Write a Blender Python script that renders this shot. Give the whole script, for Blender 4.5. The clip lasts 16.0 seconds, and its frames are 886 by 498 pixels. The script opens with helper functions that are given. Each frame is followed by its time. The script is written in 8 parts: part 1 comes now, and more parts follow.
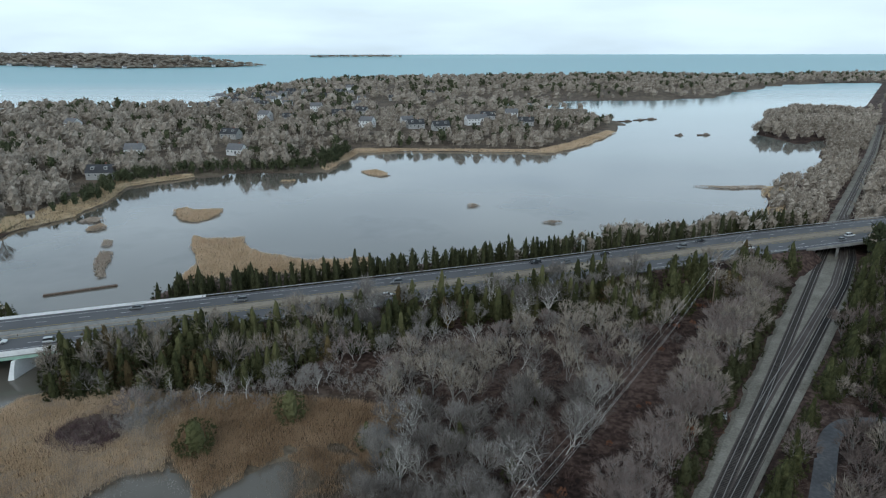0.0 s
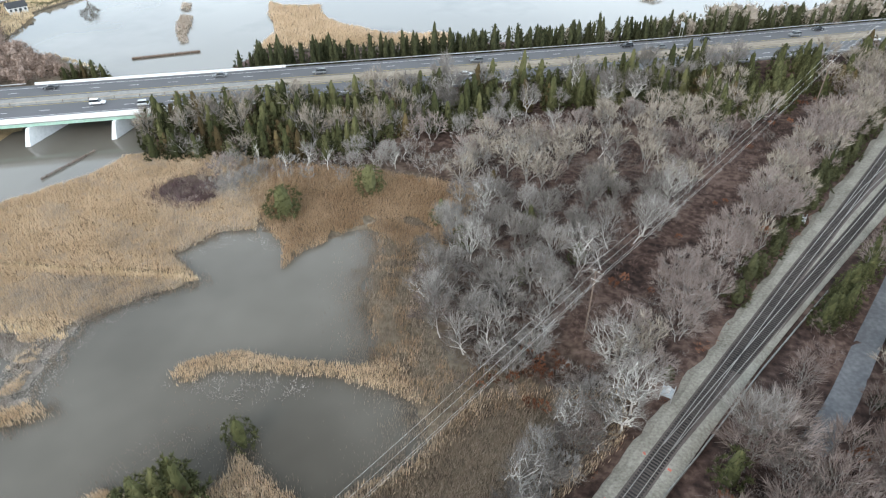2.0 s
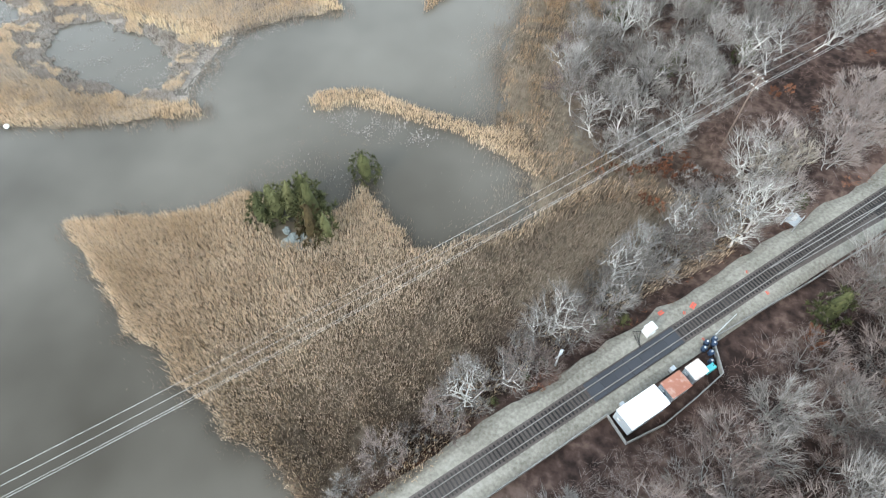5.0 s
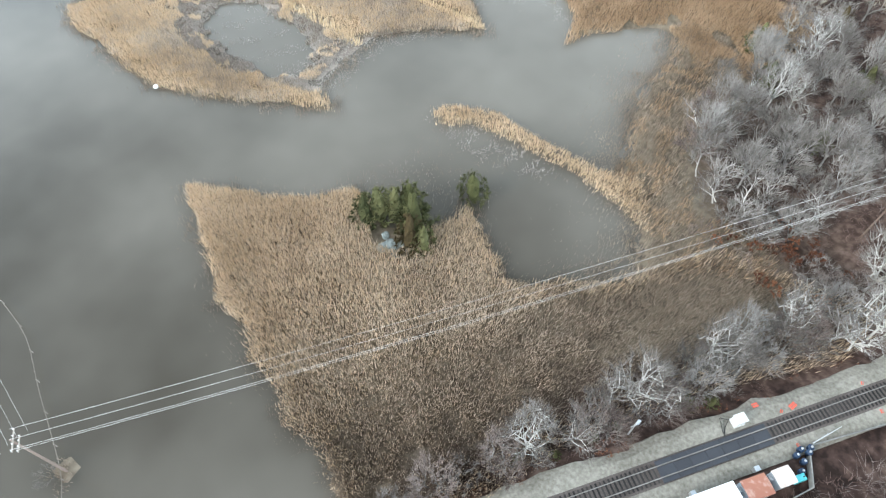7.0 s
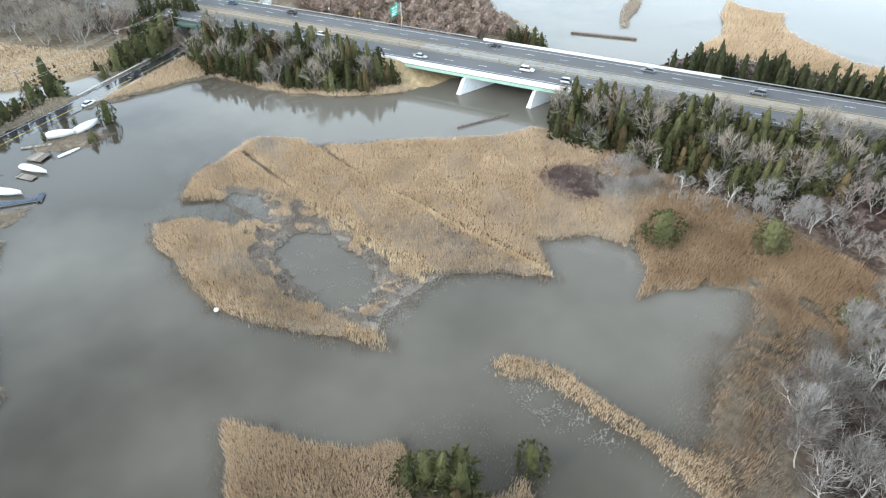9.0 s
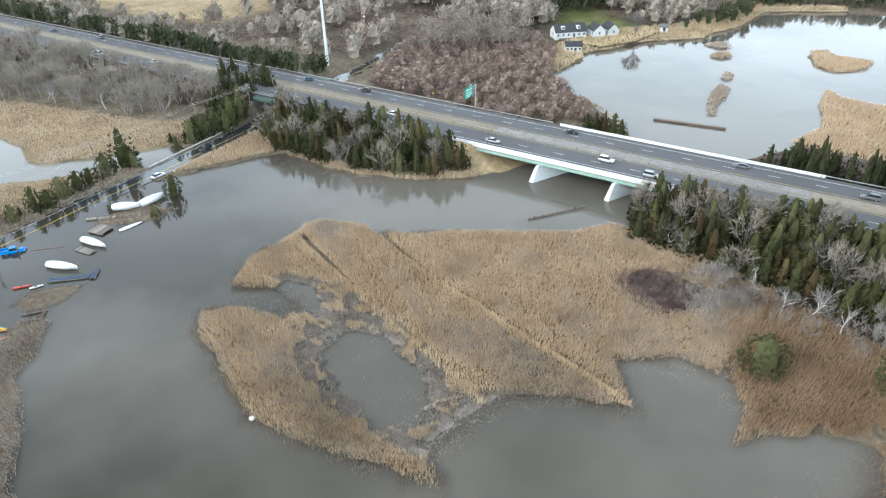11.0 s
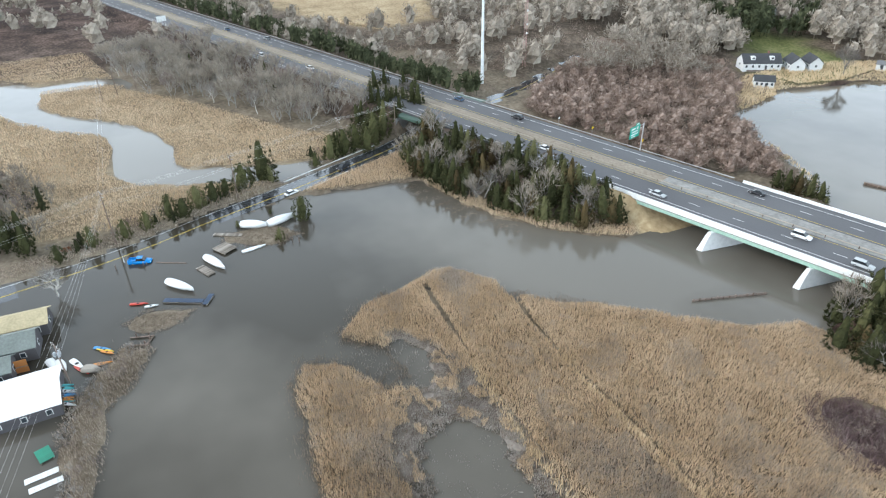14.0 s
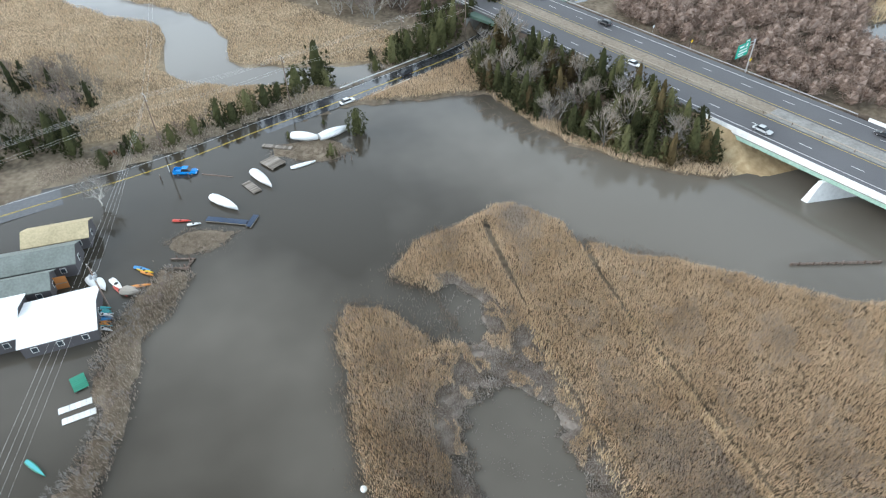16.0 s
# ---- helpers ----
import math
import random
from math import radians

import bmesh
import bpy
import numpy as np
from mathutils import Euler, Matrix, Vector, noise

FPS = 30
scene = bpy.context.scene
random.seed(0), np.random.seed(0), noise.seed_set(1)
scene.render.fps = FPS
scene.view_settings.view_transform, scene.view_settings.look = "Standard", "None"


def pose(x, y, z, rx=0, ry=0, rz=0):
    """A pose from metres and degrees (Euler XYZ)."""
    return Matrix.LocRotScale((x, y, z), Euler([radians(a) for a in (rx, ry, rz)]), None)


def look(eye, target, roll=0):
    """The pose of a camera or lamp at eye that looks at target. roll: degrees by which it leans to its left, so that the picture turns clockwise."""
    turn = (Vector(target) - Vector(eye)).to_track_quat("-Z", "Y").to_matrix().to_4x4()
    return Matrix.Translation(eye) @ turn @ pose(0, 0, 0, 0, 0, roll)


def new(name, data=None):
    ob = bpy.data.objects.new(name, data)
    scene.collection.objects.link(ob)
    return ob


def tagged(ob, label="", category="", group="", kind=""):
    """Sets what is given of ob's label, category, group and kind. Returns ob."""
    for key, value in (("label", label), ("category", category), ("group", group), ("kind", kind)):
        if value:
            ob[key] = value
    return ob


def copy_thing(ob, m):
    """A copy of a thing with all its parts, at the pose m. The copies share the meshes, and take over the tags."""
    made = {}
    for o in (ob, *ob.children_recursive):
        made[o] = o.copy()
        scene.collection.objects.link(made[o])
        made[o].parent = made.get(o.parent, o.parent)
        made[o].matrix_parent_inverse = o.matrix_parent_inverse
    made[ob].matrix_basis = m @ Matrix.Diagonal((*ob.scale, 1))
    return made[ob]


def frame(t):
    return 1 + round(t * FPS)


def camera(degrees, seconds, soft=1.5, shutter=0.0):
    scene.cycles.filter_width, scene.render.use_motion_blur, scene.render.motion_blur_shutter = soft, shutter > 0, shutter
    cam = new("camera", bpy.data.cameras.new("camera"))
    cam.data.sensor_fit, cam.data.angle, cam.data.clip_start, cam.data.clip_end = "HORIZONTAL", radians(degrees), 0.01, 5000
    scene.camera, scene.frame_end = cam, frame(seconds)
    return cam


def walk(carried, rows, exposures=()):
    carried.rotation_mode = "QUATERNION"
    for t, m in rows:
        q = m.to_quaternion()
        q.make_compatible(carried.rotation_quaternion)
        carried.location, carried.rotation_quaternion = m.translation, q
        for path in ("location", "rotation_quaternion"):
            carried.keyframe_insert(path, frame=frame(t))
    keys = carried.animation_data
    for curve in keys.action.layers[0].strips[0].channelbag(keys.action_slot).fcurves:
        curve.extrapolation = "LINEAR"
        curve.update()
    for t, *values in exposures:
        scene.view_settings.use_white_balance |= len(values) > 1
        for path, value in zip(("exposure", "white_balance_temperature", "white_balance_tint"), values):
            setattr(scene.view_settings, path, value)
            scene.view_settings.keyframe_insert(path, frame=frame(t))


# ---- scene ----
cam = camera(69.51, 16.0, soft=1.2)
PATH = [
    (0.0, look((19.17, -18.31, 89.04), (19.399, 29.444, 74.224), -0.05)),
    (0.5, look((18.98, -18.52, 89.19), (17.474, 27.941, 70.783), -0.11)),
    (1.0, look((19.06, -18.59, 89.19), (15.862, 26.018, 66.834), -0.12)),
    (1.5, look((18.76, -18.47, 89.05), (14.557, 23.931, 62.882), -0.08)),
    (2.0, look((18.47, -18.46, 88.92), (13.539, 21.400, 59.138), -0.02)),
    (2.5, look((18.10, -18.38, 89.28), (12.473, 18.481, 55.960), 0.08)),
    (3.0, look((18.05, -18.44, 89.36), (11.688, 15.165, 52.892), 0.11)),
    (3.5, look((18.13, -18.58, 89.53), (11.124, 11.479, 50.189), -0.01)),
    (4.0, look((18.20, -18.46, 89.78), (10.383, 8.459, 48.373), -0.27)),
    (4.2, look((18.19, -18.40, 89.83), (10.022, 7.706, 47.980), -0.34)),
    (6.3, look((16.46, -18.86, 89.47), (2.074, 3.992, 47.390), 0.38)),
    (6.5, look((16.29, -18.62, 89.42), (1.333, 3.952, 47.384), 0.30)),
    (7.0, look((15.64, -17.19, 89.23), (-1.125, 5.135, 47.755), -0.00)),
    (7.5, look((14.76, -15.19, 88.99), (-5.044, 8.185, 49.470), -0.46)),
    (8.0, look((13.43, -12.89, 88.73), (-9.065, 12.397, 51.924), -0.68)),
    (8.5, look((11.21, -10.40, 88.67), (-13.575, 16.788, 54.809), -0.72)),
    (9.0, look((8.00, -7.98, 88.65), (-19.585, 20.242, 57.952), -0.51)),
    (9.2, look((6.63, -6.93, 88.62), (-21.913, 21.726, 59.227), -0.41)),
    (11.3, look((-5.91, 4.86, 87.90), (-39.671, 30.637, 61.522), -0.89)),
    (11.5, look((-7.36, 5.96, 87.84), (-41.697, 31.010, 61.507), -0.87)),
    (12.0, look((-10.77, 8.57, 87.94), (-46.545, 31.565, 61.646), -1.02)),
    (12.5, look((-14.36, 11.12, 87.98), (-50.913, 32.878, 61.700), -1.08)),
    (13.0, look((-18.03, 13.45, 88.06), (-55.278, 34.000, 61.790), -1.14)),
    (13.5, look((-21.79, 15.63, 88.10), (-59.780, 34.850, 61.889), -1.13)),
    (14.0, look((-25.78, 17.66, 88.08), (-64.497, 35.429, 61.912), -1.18)),
    (14.5, look((-29.82, 19.52, 87.93), (-69.150, 36.018, 61.833), -1.18)),
    (15.0, look((-33.68, 20.95, 87.67), (-72.875, 36.126, 60.591), -1.07)),
    (15.5, look((-37.60, 22.61, 87.45), (-75.219, 35.998, 57.359), -1.21)),
    (16.0, look((-41.64, 25.00, 87.53), (-77.583, 36.303, 54.659), -1.50)),
]
walk(cam, PATH, [(0.0, -1.01, 6050, 7), (0.5, -0.36, 6400, 11), (1.5, 0.16, 6500, 11), (2.5, 0.71, 6500, 11), (3.5, 0.98, 6450, 10), (7.0, 0.99, 6350, 9), (9.0, 0.62, 6350, 9), (12.0, 0.32, 6360, 10), (14.5, 0.29, 6410, 11), (16.0, 0.24, 6410, 11)])
# ---- world and light ----
SUN_EL, SUN_AZ = radians(30), radians(200)   # azimuth clockwise from +y
world = bpy.data.worlds.new("world")
scene.world = world
world.use_nodes = True
wn, wl = world.node_tree.nodes, world.node_tree.links
wn.clear()
w_out = wn.new("ShaderNodeOutputWorld")
w_bg = wn.new("ShaderNodeBackground")
w_sky = wn.new("ShaderNodeTexSky")
w_sky.sky_type = "NISHITA"
w_sky.sun_disc = False
w_sky.sun_elevation, w_sky.sun_rotation = SUN_EL, SUN_AZ
w_sky.air_density, w_sky.dust_density, w_sky.ozone_density = 1.0, 2.0, 1.0
w_tc = wn.new("ShaderNodeTexCoord")
w_map = wn.new("ShaderNodeMapping")
w_map.inputs["Scale"].default_value = (1.0, 1.0, 5.0)
w_noise = wn.new("ShaderNodeTexNoise")
w_noise.inputs["Scale"].default_value = 3.2
w_noise.inputs["Detail"].default_value = 6.0
w_ramp = wn.new("ShaderNodeValToRGB")
w_ramp.color_ramp.elements[0].position, w_ramp.color_ramp.elements[0].color = 0.34, (0.66, 0.66, 0.66, 1)
w_ramp.color_ramp.elements[1].position, w_ramp.color_ramp.elements[1].color = 0.64, (0.93, 0.93, 0.93, 1)
w_mix = wn.new("ShaderNodeMixRGB")
w_mix.inputs[2].default_value = (9.4, 11.0, 12.1, 1)      # lit cloud
wl.new(w_tc.outputs["Generated"], w_map.inputs["Vector"])
wl.new(w_map.outputs["Vector"], w_noise.inputs["Vector"])
wl.new(w_noise.outputs["Fac"], w_ramp.inputs["Fac"])
wl.new(w_ramp.outputs["Color"], w_mix.inputs[0])
wl.new(w_sky.outputs["Color"], w_mix.inputs[1])
w_sep = wn.new("ShaderNodeSeparateXYZ")
w_dim = wn.new("ShaderNodeValToRGB")        # bright thin cloud low down, thicker and darker overhead
w_dim.color_ramp.interpolation = "B_SPLINE"
for k, (at, v) in enumerate(((0.0, .74), (.09, .78), (.2, .96), (.42, 1.0), (.62, .55), (.8, .25), (1.0, .1))):
    el = w_dim.color_ramp.elements[k] if k in (0, 1) else w_dim.color_ramp.elements.new(at)
    el.position, el.color = at, (v, v, v, 1)
w_gain = wn.new("ShaderNodeMath")
w_gain.operation = "MULTIPLY"
w_gain.inputs[1].default_value = 3.2
w_mul = wn.new("ShaderNodeMixRGB")
w_mul.blend_type = "MULTIPLY"
w_mul.inputs[0].default_value = 1.0
wl.new(w_tc.outputs["Generated"], w_sep.inputs[0])
wl.new(w_sep.outputs["Z"], w_dim.inputs["Fac"])
wl.new(w_dim.outputs["Color"], w_gain.inputs[0])
wl.new(w_mix.outputs["Color"], w_mul.inputs[1])
wl.new(w_gain.outputs[0], w_mul.inputs[2])
wl.new(w_mul.outputs["Color"], w_bg.inputs["Color"])
w_bg.inputs["Strength"].default_value = 0.08
wl.new(w_bg.outputs["Background"], w_out.inputs["Surface"])

sun = new("sun", bpy.data.lights.new("sun", "SUN"))
sun.data.energy, sun.data.angle, sun.data.color = 1.2, radians(16), (1.0, 0.96, 0.9)
sun_from = Vector((math.sin(SUN_AZ) * math.cos(SUN_EL), math.cos(SUN_AZ) * math.cos(SUN_EL), math.sin(SUN_EL)))
sun.matrix_world = look(sun_from * 400, (0, 0, 0))

# ---- materials ----


def material(name, stops, scale=1.0, rough=0.9, metal=0.0, bump=0.3, big=0.06, vary="none", detail=5.0, spec=0.3, bump_scale=None, stretch=None):
    """A surface whose colour runs through stops by noise at two scales, by object or by island, with fine relief."""
    m = bpy.data.materials.new(name)
    m.use_nodes = True
    nt = m.node_tree
    n, l = nt.nodes, nt.links
    b = n["Principled BSDF"]
    b.inputs["Roughness"].default_value, b.inputs["Metallic"].default_value = rough, metal
    b.inputs["Specular IOR Level"].default_value = spec
    co = n.new("ShaderNodeTexCoord" if vary != "world" else "ShaderNodeNewGeometry")
    vec = co.outputs["Object" if vary != "world" else "Position"]
    if stretch:
        mp = n.new("ShaderNodeMapping")
        mp.inputs["Scale"].default_value = stretch
        l.new(vec, mp.inputs["Vector"])
        vec = mp.outputs["Vector"]
    small = n.new("ShaderNodeTexNoise")
    small.inputs["Scale"].default_value, small.inputs["Detail"].default_value = scale, detail
    large = n.new("ShaderNodeTexNoise")
    large.inputs["Scale"].default_value, large.inputs["Detail"].default_value = big, 3.0
    l.new(vec, small.inputs["Vector"]), l.new(vec, large.inputs["Vector"])
    add = n.new("ShaderNodeMath")
    add.operation = "MULTIPLY_ADD"
    add.inputs[1].default_value = 0.55
    half = n.new("ShaderNodeMath")
    half.operation = "MULTIPLY"
    half.inputs[1].default_value = 0.45
    l.new(large.outputs["Fac"], half.inputs[0])
    l.new(small.outputs["Fac"], add.inputs[0]), l.new(half.outputs[0], add.inputs[2])
    fac = add.outputs[0]
    sources = [k for k in ("island", "object") if vary in (k, "both")]
    for source in sources:
        if source == "island":
            src = n.new("ShaderNodeNewGeometry").outputs["Random Per Island"]
        else:
            src = n.new("ShaderNodeObjectInfo").outputs["Random"]
        mix = n.new("ShaderNodeMath")
        mix.operation = "MULTIPLY_ADD"
        spread = 0.34 if source == "island" else 0.5
        mix.inputs[1].default_value, mix.inputs[2].default_value = spread, -spread / 2
        l.new(src, mix.inputs[0])
        tot = n.new("ShaderNodeMath")
        l.new(mix.outputs[0], tot.inputs[0]), l.new(fac, tot.inputs[1])
        fac = tot.outputs[0]
    ramp = n.new("ShaderNodeValToRGB")
    els = ramp.color_ramp.elements
    while len(els) < len(stops):
        els.new(0.5)
    for k, c in enumerate(stops):
        els[k].position = 0.28 + 0.44 * k / max(1, len(stops) - 1)
        els[k].color = (*c, 1)
    l.new(fac, ramp.inputs["Fac"]), l.new(ramp.outputs["Color"], b.inputs["Base Color"])
    if bump:
        bp = n.new("ShaderNodeBump")
        bp.inputs["Strength"].default_value = bump
        bp.inputs["Distance"].default_value = 0.05
        fine = small
        if bump_scale:
            fine = n.new("ShaderNodeTexNoise")
            fine.inputs["Scale"].default_value = bump_scale
            l.new(vec, fine.inputs["Vector"])
        l.new(fine.outputs["Fac"], bp.inputs["Height"]), l.new(bp.outputs["Normal"], b.inputs["Normal"])
    return m


def water_material():
    m = bpy.data.materials.new("murky_water")
    m.use_nodes = True
    nt = m.node_tree
    n, l = nt.nodes, nt.links
    b = n["Principled BSDF"]
    geo = n.new("ShaderNodeNewGeometry")
    sep = n.new("ShaderNodeSeparateXYZ")
    l.new(geo.outputs["Position"], sep.inputs[0])
    # silty brown cove; open bay far north is blue-green, with reflected sky painted in
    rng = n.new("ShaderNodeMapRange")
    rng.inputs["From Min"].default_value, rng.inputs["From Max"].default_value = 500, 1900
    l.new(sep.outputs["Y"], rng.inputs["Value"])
    silt = n.new("ShaderNodeTexNoise")
    silt.inputs["Scale"].default_value, silt.inputs["Detail"].default_value = 0.018, 4
    l.new(geo.outputs["Position"], silt.inputs["Vector"])
    ramp = n.new("ShaderNodeValToRGB")
    ramp.color_ramp.elements[0].position, ramp.color_ramp.elements[0].color = 0.33, (0.046, 0.040, 0.031, 1)
    ramp.color_ramp.elements[1].position, ramp.color_ramp.elements[1].color = 0.70, (0.146, 0.132, 0.112, 1)
    clear = n.new("ShaderNodeMapRange")       # darker base colour westward, painting the dark cloud reflected by the boatyard
    clear.inputs["From Min"].default_value, clear.inputs["From Max"].default_value = -185, -120
    clear.inputs["To Min"].default_value, clear.inputs["To Max"].default_value = -0.13, 0.1
    l.new(sep.outputs["X"], clear.inputs["Value"])
    both = n.new("ShaderNodeMath")
    l.new(silt.outputs["Fac"], both.inputs[0]), l.new(clear.outputs[0], both.inputs[1])
    creek = n.new("ShaderNodeMapRange")       # pale silt in the shallow creek
    creek.inputs["From Min"].default_value, creek.inputs["From Max"].default_value = -212, -218
    creek.inputs["To Min"].default_value, creek.inputs["To Max"].default_value = 0, 0.5
    l.new(sep.outputs["X"], creek.inputs["Value"])
    inner = n.new("ShaderNodeMath")
    l.new(both.outputs[0], inner.inputs[0]), l.new(creek.outputs[0], inner.inputs[1])
    pool_gleam = n.new("ShaderNodeMapRange")       # inner coves paler: stirred silt, plus sky reflection put into the base colour
    pool_gleam.inputs["From Min"].default_value, pool_gleam.inputs["From Max"].default_value = 35, 95
    pool_gleam.inputs["To Min"].default_value, pool_gleam.inputs["To Max"].default_value = -0.14, 0.14
    l.new(sep.outputs["Y"], pool_gleam.inputs["Value"])
    silt_and_sky = n.new("ShaderNodeMath")
    l.new(inner.outputs[0], silt_and_sky.inputs[0]), l.new(pool_gleam.outputs[0], silt_and_sky.inputs[1])
    l.new(silt_and_sky.outputs[0], ramp.inputs["Fac"])
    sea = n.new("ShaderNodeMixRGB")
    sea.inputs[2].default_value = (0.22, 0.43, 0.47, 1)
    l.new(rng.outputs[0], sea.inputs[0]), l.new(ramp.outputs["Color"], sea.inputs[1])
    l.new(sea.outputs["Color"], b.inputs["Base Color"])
    b.inputs["IOR"].default_value = 1.33
    chop = n.new("ShaderNodeMapRange")      # the open bay is ruffled by wind
    chop.inputs["From Min"].default_value, chop.inputs["From Max"].default_value = 900, 2000
    chop.inputs["To Min"].default_value, chop.inputs["To Max"].default_value = 0.05, 0.42
    l.new(sep.outputs["Y"], chop.inputs["Value"]), l.new(chop.outputs[0], b.inputs["Roughness"])
    wave = n.new("ShaderNodeTexNoise")
    wave.inputs["Scale"].default_value, wave.inputs["Detail"].default_value = 0.9, 4
    l.new(geo.outputs["Position"], wave.inputs["Vector"])
    calm = n.new("ShaderNodeTexNoise")
    calm.inputs["Scale"].default_value, calm.inputs["Detail"].default_value = 0.03, 2
    l.new(geo.outputs["Position"], calm.inputs["Vector"])
    mul = n.new("ShaderNodeMath")
    mul.operation = "MULTIPLY"
    l.new(wave.outputs["Fac"], mul.inputs[0]), l.new(calm.outputs["Fac"], mul.inputs[1])
    bp = n.new("ShaderNodeBump")
    bp.inputs["Strength"].default_value, bp.inputs["Distance"].default_value = 0.25, 0.06
    l.new(mul.outputs[0], bp.inputs["Height"]), l.new(bp.outputs["Normal"], b.inputs["Normal"])
    return m


def plain(name, c, rough=0.5, metal=0.0, k=0.12, scale=2.0, bump=0.08, vary="object"):
    """A painted or sheet surface of one colour with slight soiling."""
    lo = tuple(v * (1 - k) for v in c)
    return material(name, [lo, c, tuple(min(1, v * (1 + k * 0.6)) for v in c)], scale=scale, rough=rough, metal=metal, bump=bump, big=0.4, vary=vary, spec=0.4)


M_WATER = water_material()
M_ASPHALT = material("weathered_asphalt", [(0.085, 0.085, 0.0918), (0.1148, 0.1148, 0.1232), (0.1445, 0.1445, 0.153)], scale=6, big=0.05, rough=0.85, bump=0.15, vary="world")
M_WETROAD = material("wet_asphalt", [(0.022, 0.024, 0.028), (0.04, 0.042, 0.047), (0.07, 0.07, 0.075)], scale=1.2, big=0.12, rough=0.12, bump=0.05, vary="world", spec=0.5)
M_PATH = material("worn_driveway_asphalt", [(0.085, 0.088, 0.095), (0.125, 0.128, 0.138), (0.19, 0.192, 0.2)], scale=1.2, big=0.15, vary="world")
M_LINE = material("white_road_paint", [(0.55, 0.55, 0.54), (0.75, 0.75, 0.73)], scale=3, rough=0.7, bump=0.05, vary="world")
M_YELLOW = material("yellow_road_paint", [(0.45, 0.33, 0.06), (0.6, 0.45, 0.09)], scale=3, rough=0.7, bump=0.05, vary="world")
M_CONCRETE = material("pale_concrete", [(0.42, 0.42, 0.40), (0.55, 0.55, 0.53), (0.66, 0.66, 0.64)], scale=1.5, big=0.3, rough=0.85, vary="world")
M_WHITECON = material("whitewashed_concrete", [(0.62, 0.63, 0.63), (0.76, 0.77, 0.77), (0.84, 0.84, 0.84)], scale=1.2, big=0.25, rough=0.8, vary="world")
M_GREEN_STEEL = material("weathered_green_steel", [(0.22, 0.36, 0.29), (0.34, 0.5, 0.42), (0.48, 0.6, 0.53)], scale=2, big=0.4, rough=0.6, vary="world")
M_MEDIAN = material("dry_median_grass", [(0.17, 0.138, 0.105), (0.26, 0.222, 0.175), (0.35, 0.31, 0.255)], scale=1.5, big=0.07, rough=1.0, vary="world")
M_GALV = plain("galvanised_steel", (0.5, 0.5, 0.5), rough=0.45, metal=0.6)
M_BALLAST = material("grey_crushed_ballast", [(0.11, 0.1, 0.082), (0.235, 0.22, 0.188), (0.36, 0.34, 0.298)], scale=2.2, big=0.12, rough=1.0, bump=0.9, vary="world", detail=8)
M_DARKBALLAST = material("oily_track_ballast", [(0.06, 0.05, 0.046), (0.1, 0.084, 0.077), (0.15, 0.13, 0.12)], scale=4.0, big=0.12, rough=1.0, bump=0.8, vary="world", detail=8)
M_SLEEPER = material("creosoted_timber", [(0.018, 0.017, 0.017), (0.032, 0.029, 0.028), (0.055, 0.05, 0.047)], scale=3, rough=0.9, vary="object")
M_RAIL = plain("worn_rail_steel", (0.3, 0.28, 0.26), rough=0.45, metal=0.6)
M_TIMBER = material("grey_weathered_timber", [(0.14, 0.12, 0.10), (0.24, 0.21, 0.18), (0.36, 0.32, 0.28)], scale=3, rough=0.9, vary="object")
M_POLE = material("brown_pole_timber", [(0.10, 0.07, 0.055), (0.17, 0.125, 0.10), (0.25, 0.19, 0.16)], scale=4, rough=0.9, vary="object")
M_WIRE = plain("bare_aluminium_wire", (0.62, 0.6, 0.57), rough=0.6, metal=0.1)
M_GREYCON = material("stained_grey_concrete", [(0.17, 0.1658, 0.1573), (0.255, 0.2507, 0.238), (0.357, 0.3485, 0.3315)], scale=1.5, big=0.3, rough=0.9, vary="world")
M_BARK = material("pale_grey_bark", [(0.15, 0.138, 0.125), (0.25, 0.235, 0.216), (0.37, 0.352, 0.33)], scale=2.0, rough=0.95, vary="object")
M_BARKWHITE = material("bleached_white_bark", [(0.4, 0.38, 0.35), (0.56, 0.54, 0.5), (0.7, 0.68, 0.64)], scale=2.0, rough=0.95, vary="object")
M_TWIG = material("grey_brown_twigs", [(0.1334, 0.1168, 0.1049), (0.207, 0.1868, 0.1711), (0.3128, 0.2898, 0.2686)], scale=0.6, rough=1.0, bump=0, vary="both")
M_TWIGRED = material("reddish_brown_twigs", [(0.13, 0.098, 0.086), (0.2, 0.157, 0.14), (0.285, 0.236, 0.214)], scale=0.6, rough=1.0, bump=0, vary="both")
M_RUSTLEAF = material("rust_brown_dead_leaves", [(0.11, 0.045, 0.024), (0.2, 0.085, 0.045), (0.3, 0.14, 0.078)], scale=0.6, rough=1.0, bump=0, vary="object")
M_CEDARBARK = material("shaggy_cedar_bark", [(0.09, 0.065, 0.05), (0.16, 0.12, 0.095), (0.24, 0.19, 0.15)], scale=4, rough=1.0, vary="object")
M_CEDAR = material("dark_cedar_foliage", [(0.0346, 0.0384, 0.0173), (0.0653, 0.0682, 0.0298), (0.1104, 0.1094, 0.0509)], scale=1.0, rough=1.0, bump=0, vary="both", spec=0.1)
M_CEDARDEEP = material("deep_green_cedar_foliage", [(0.0208, 0.024, 0.0128), (0.0368, 0.0408, 0.02), (0.064, 0.0656, 0.0328)], scale=1.0, rough=1.0, bump=0, vary="both", spec=0.1)
M_CEDARRUST = material("bronzed_cedar_foliage", [(0.051, 0.0377, 0.0193), (0.0898, 0.0673, 0.0326), (0.1378, 0.105, 0.051)], scale=1.0, rough=1.0, bump=0, vary="both", spec=0.1)
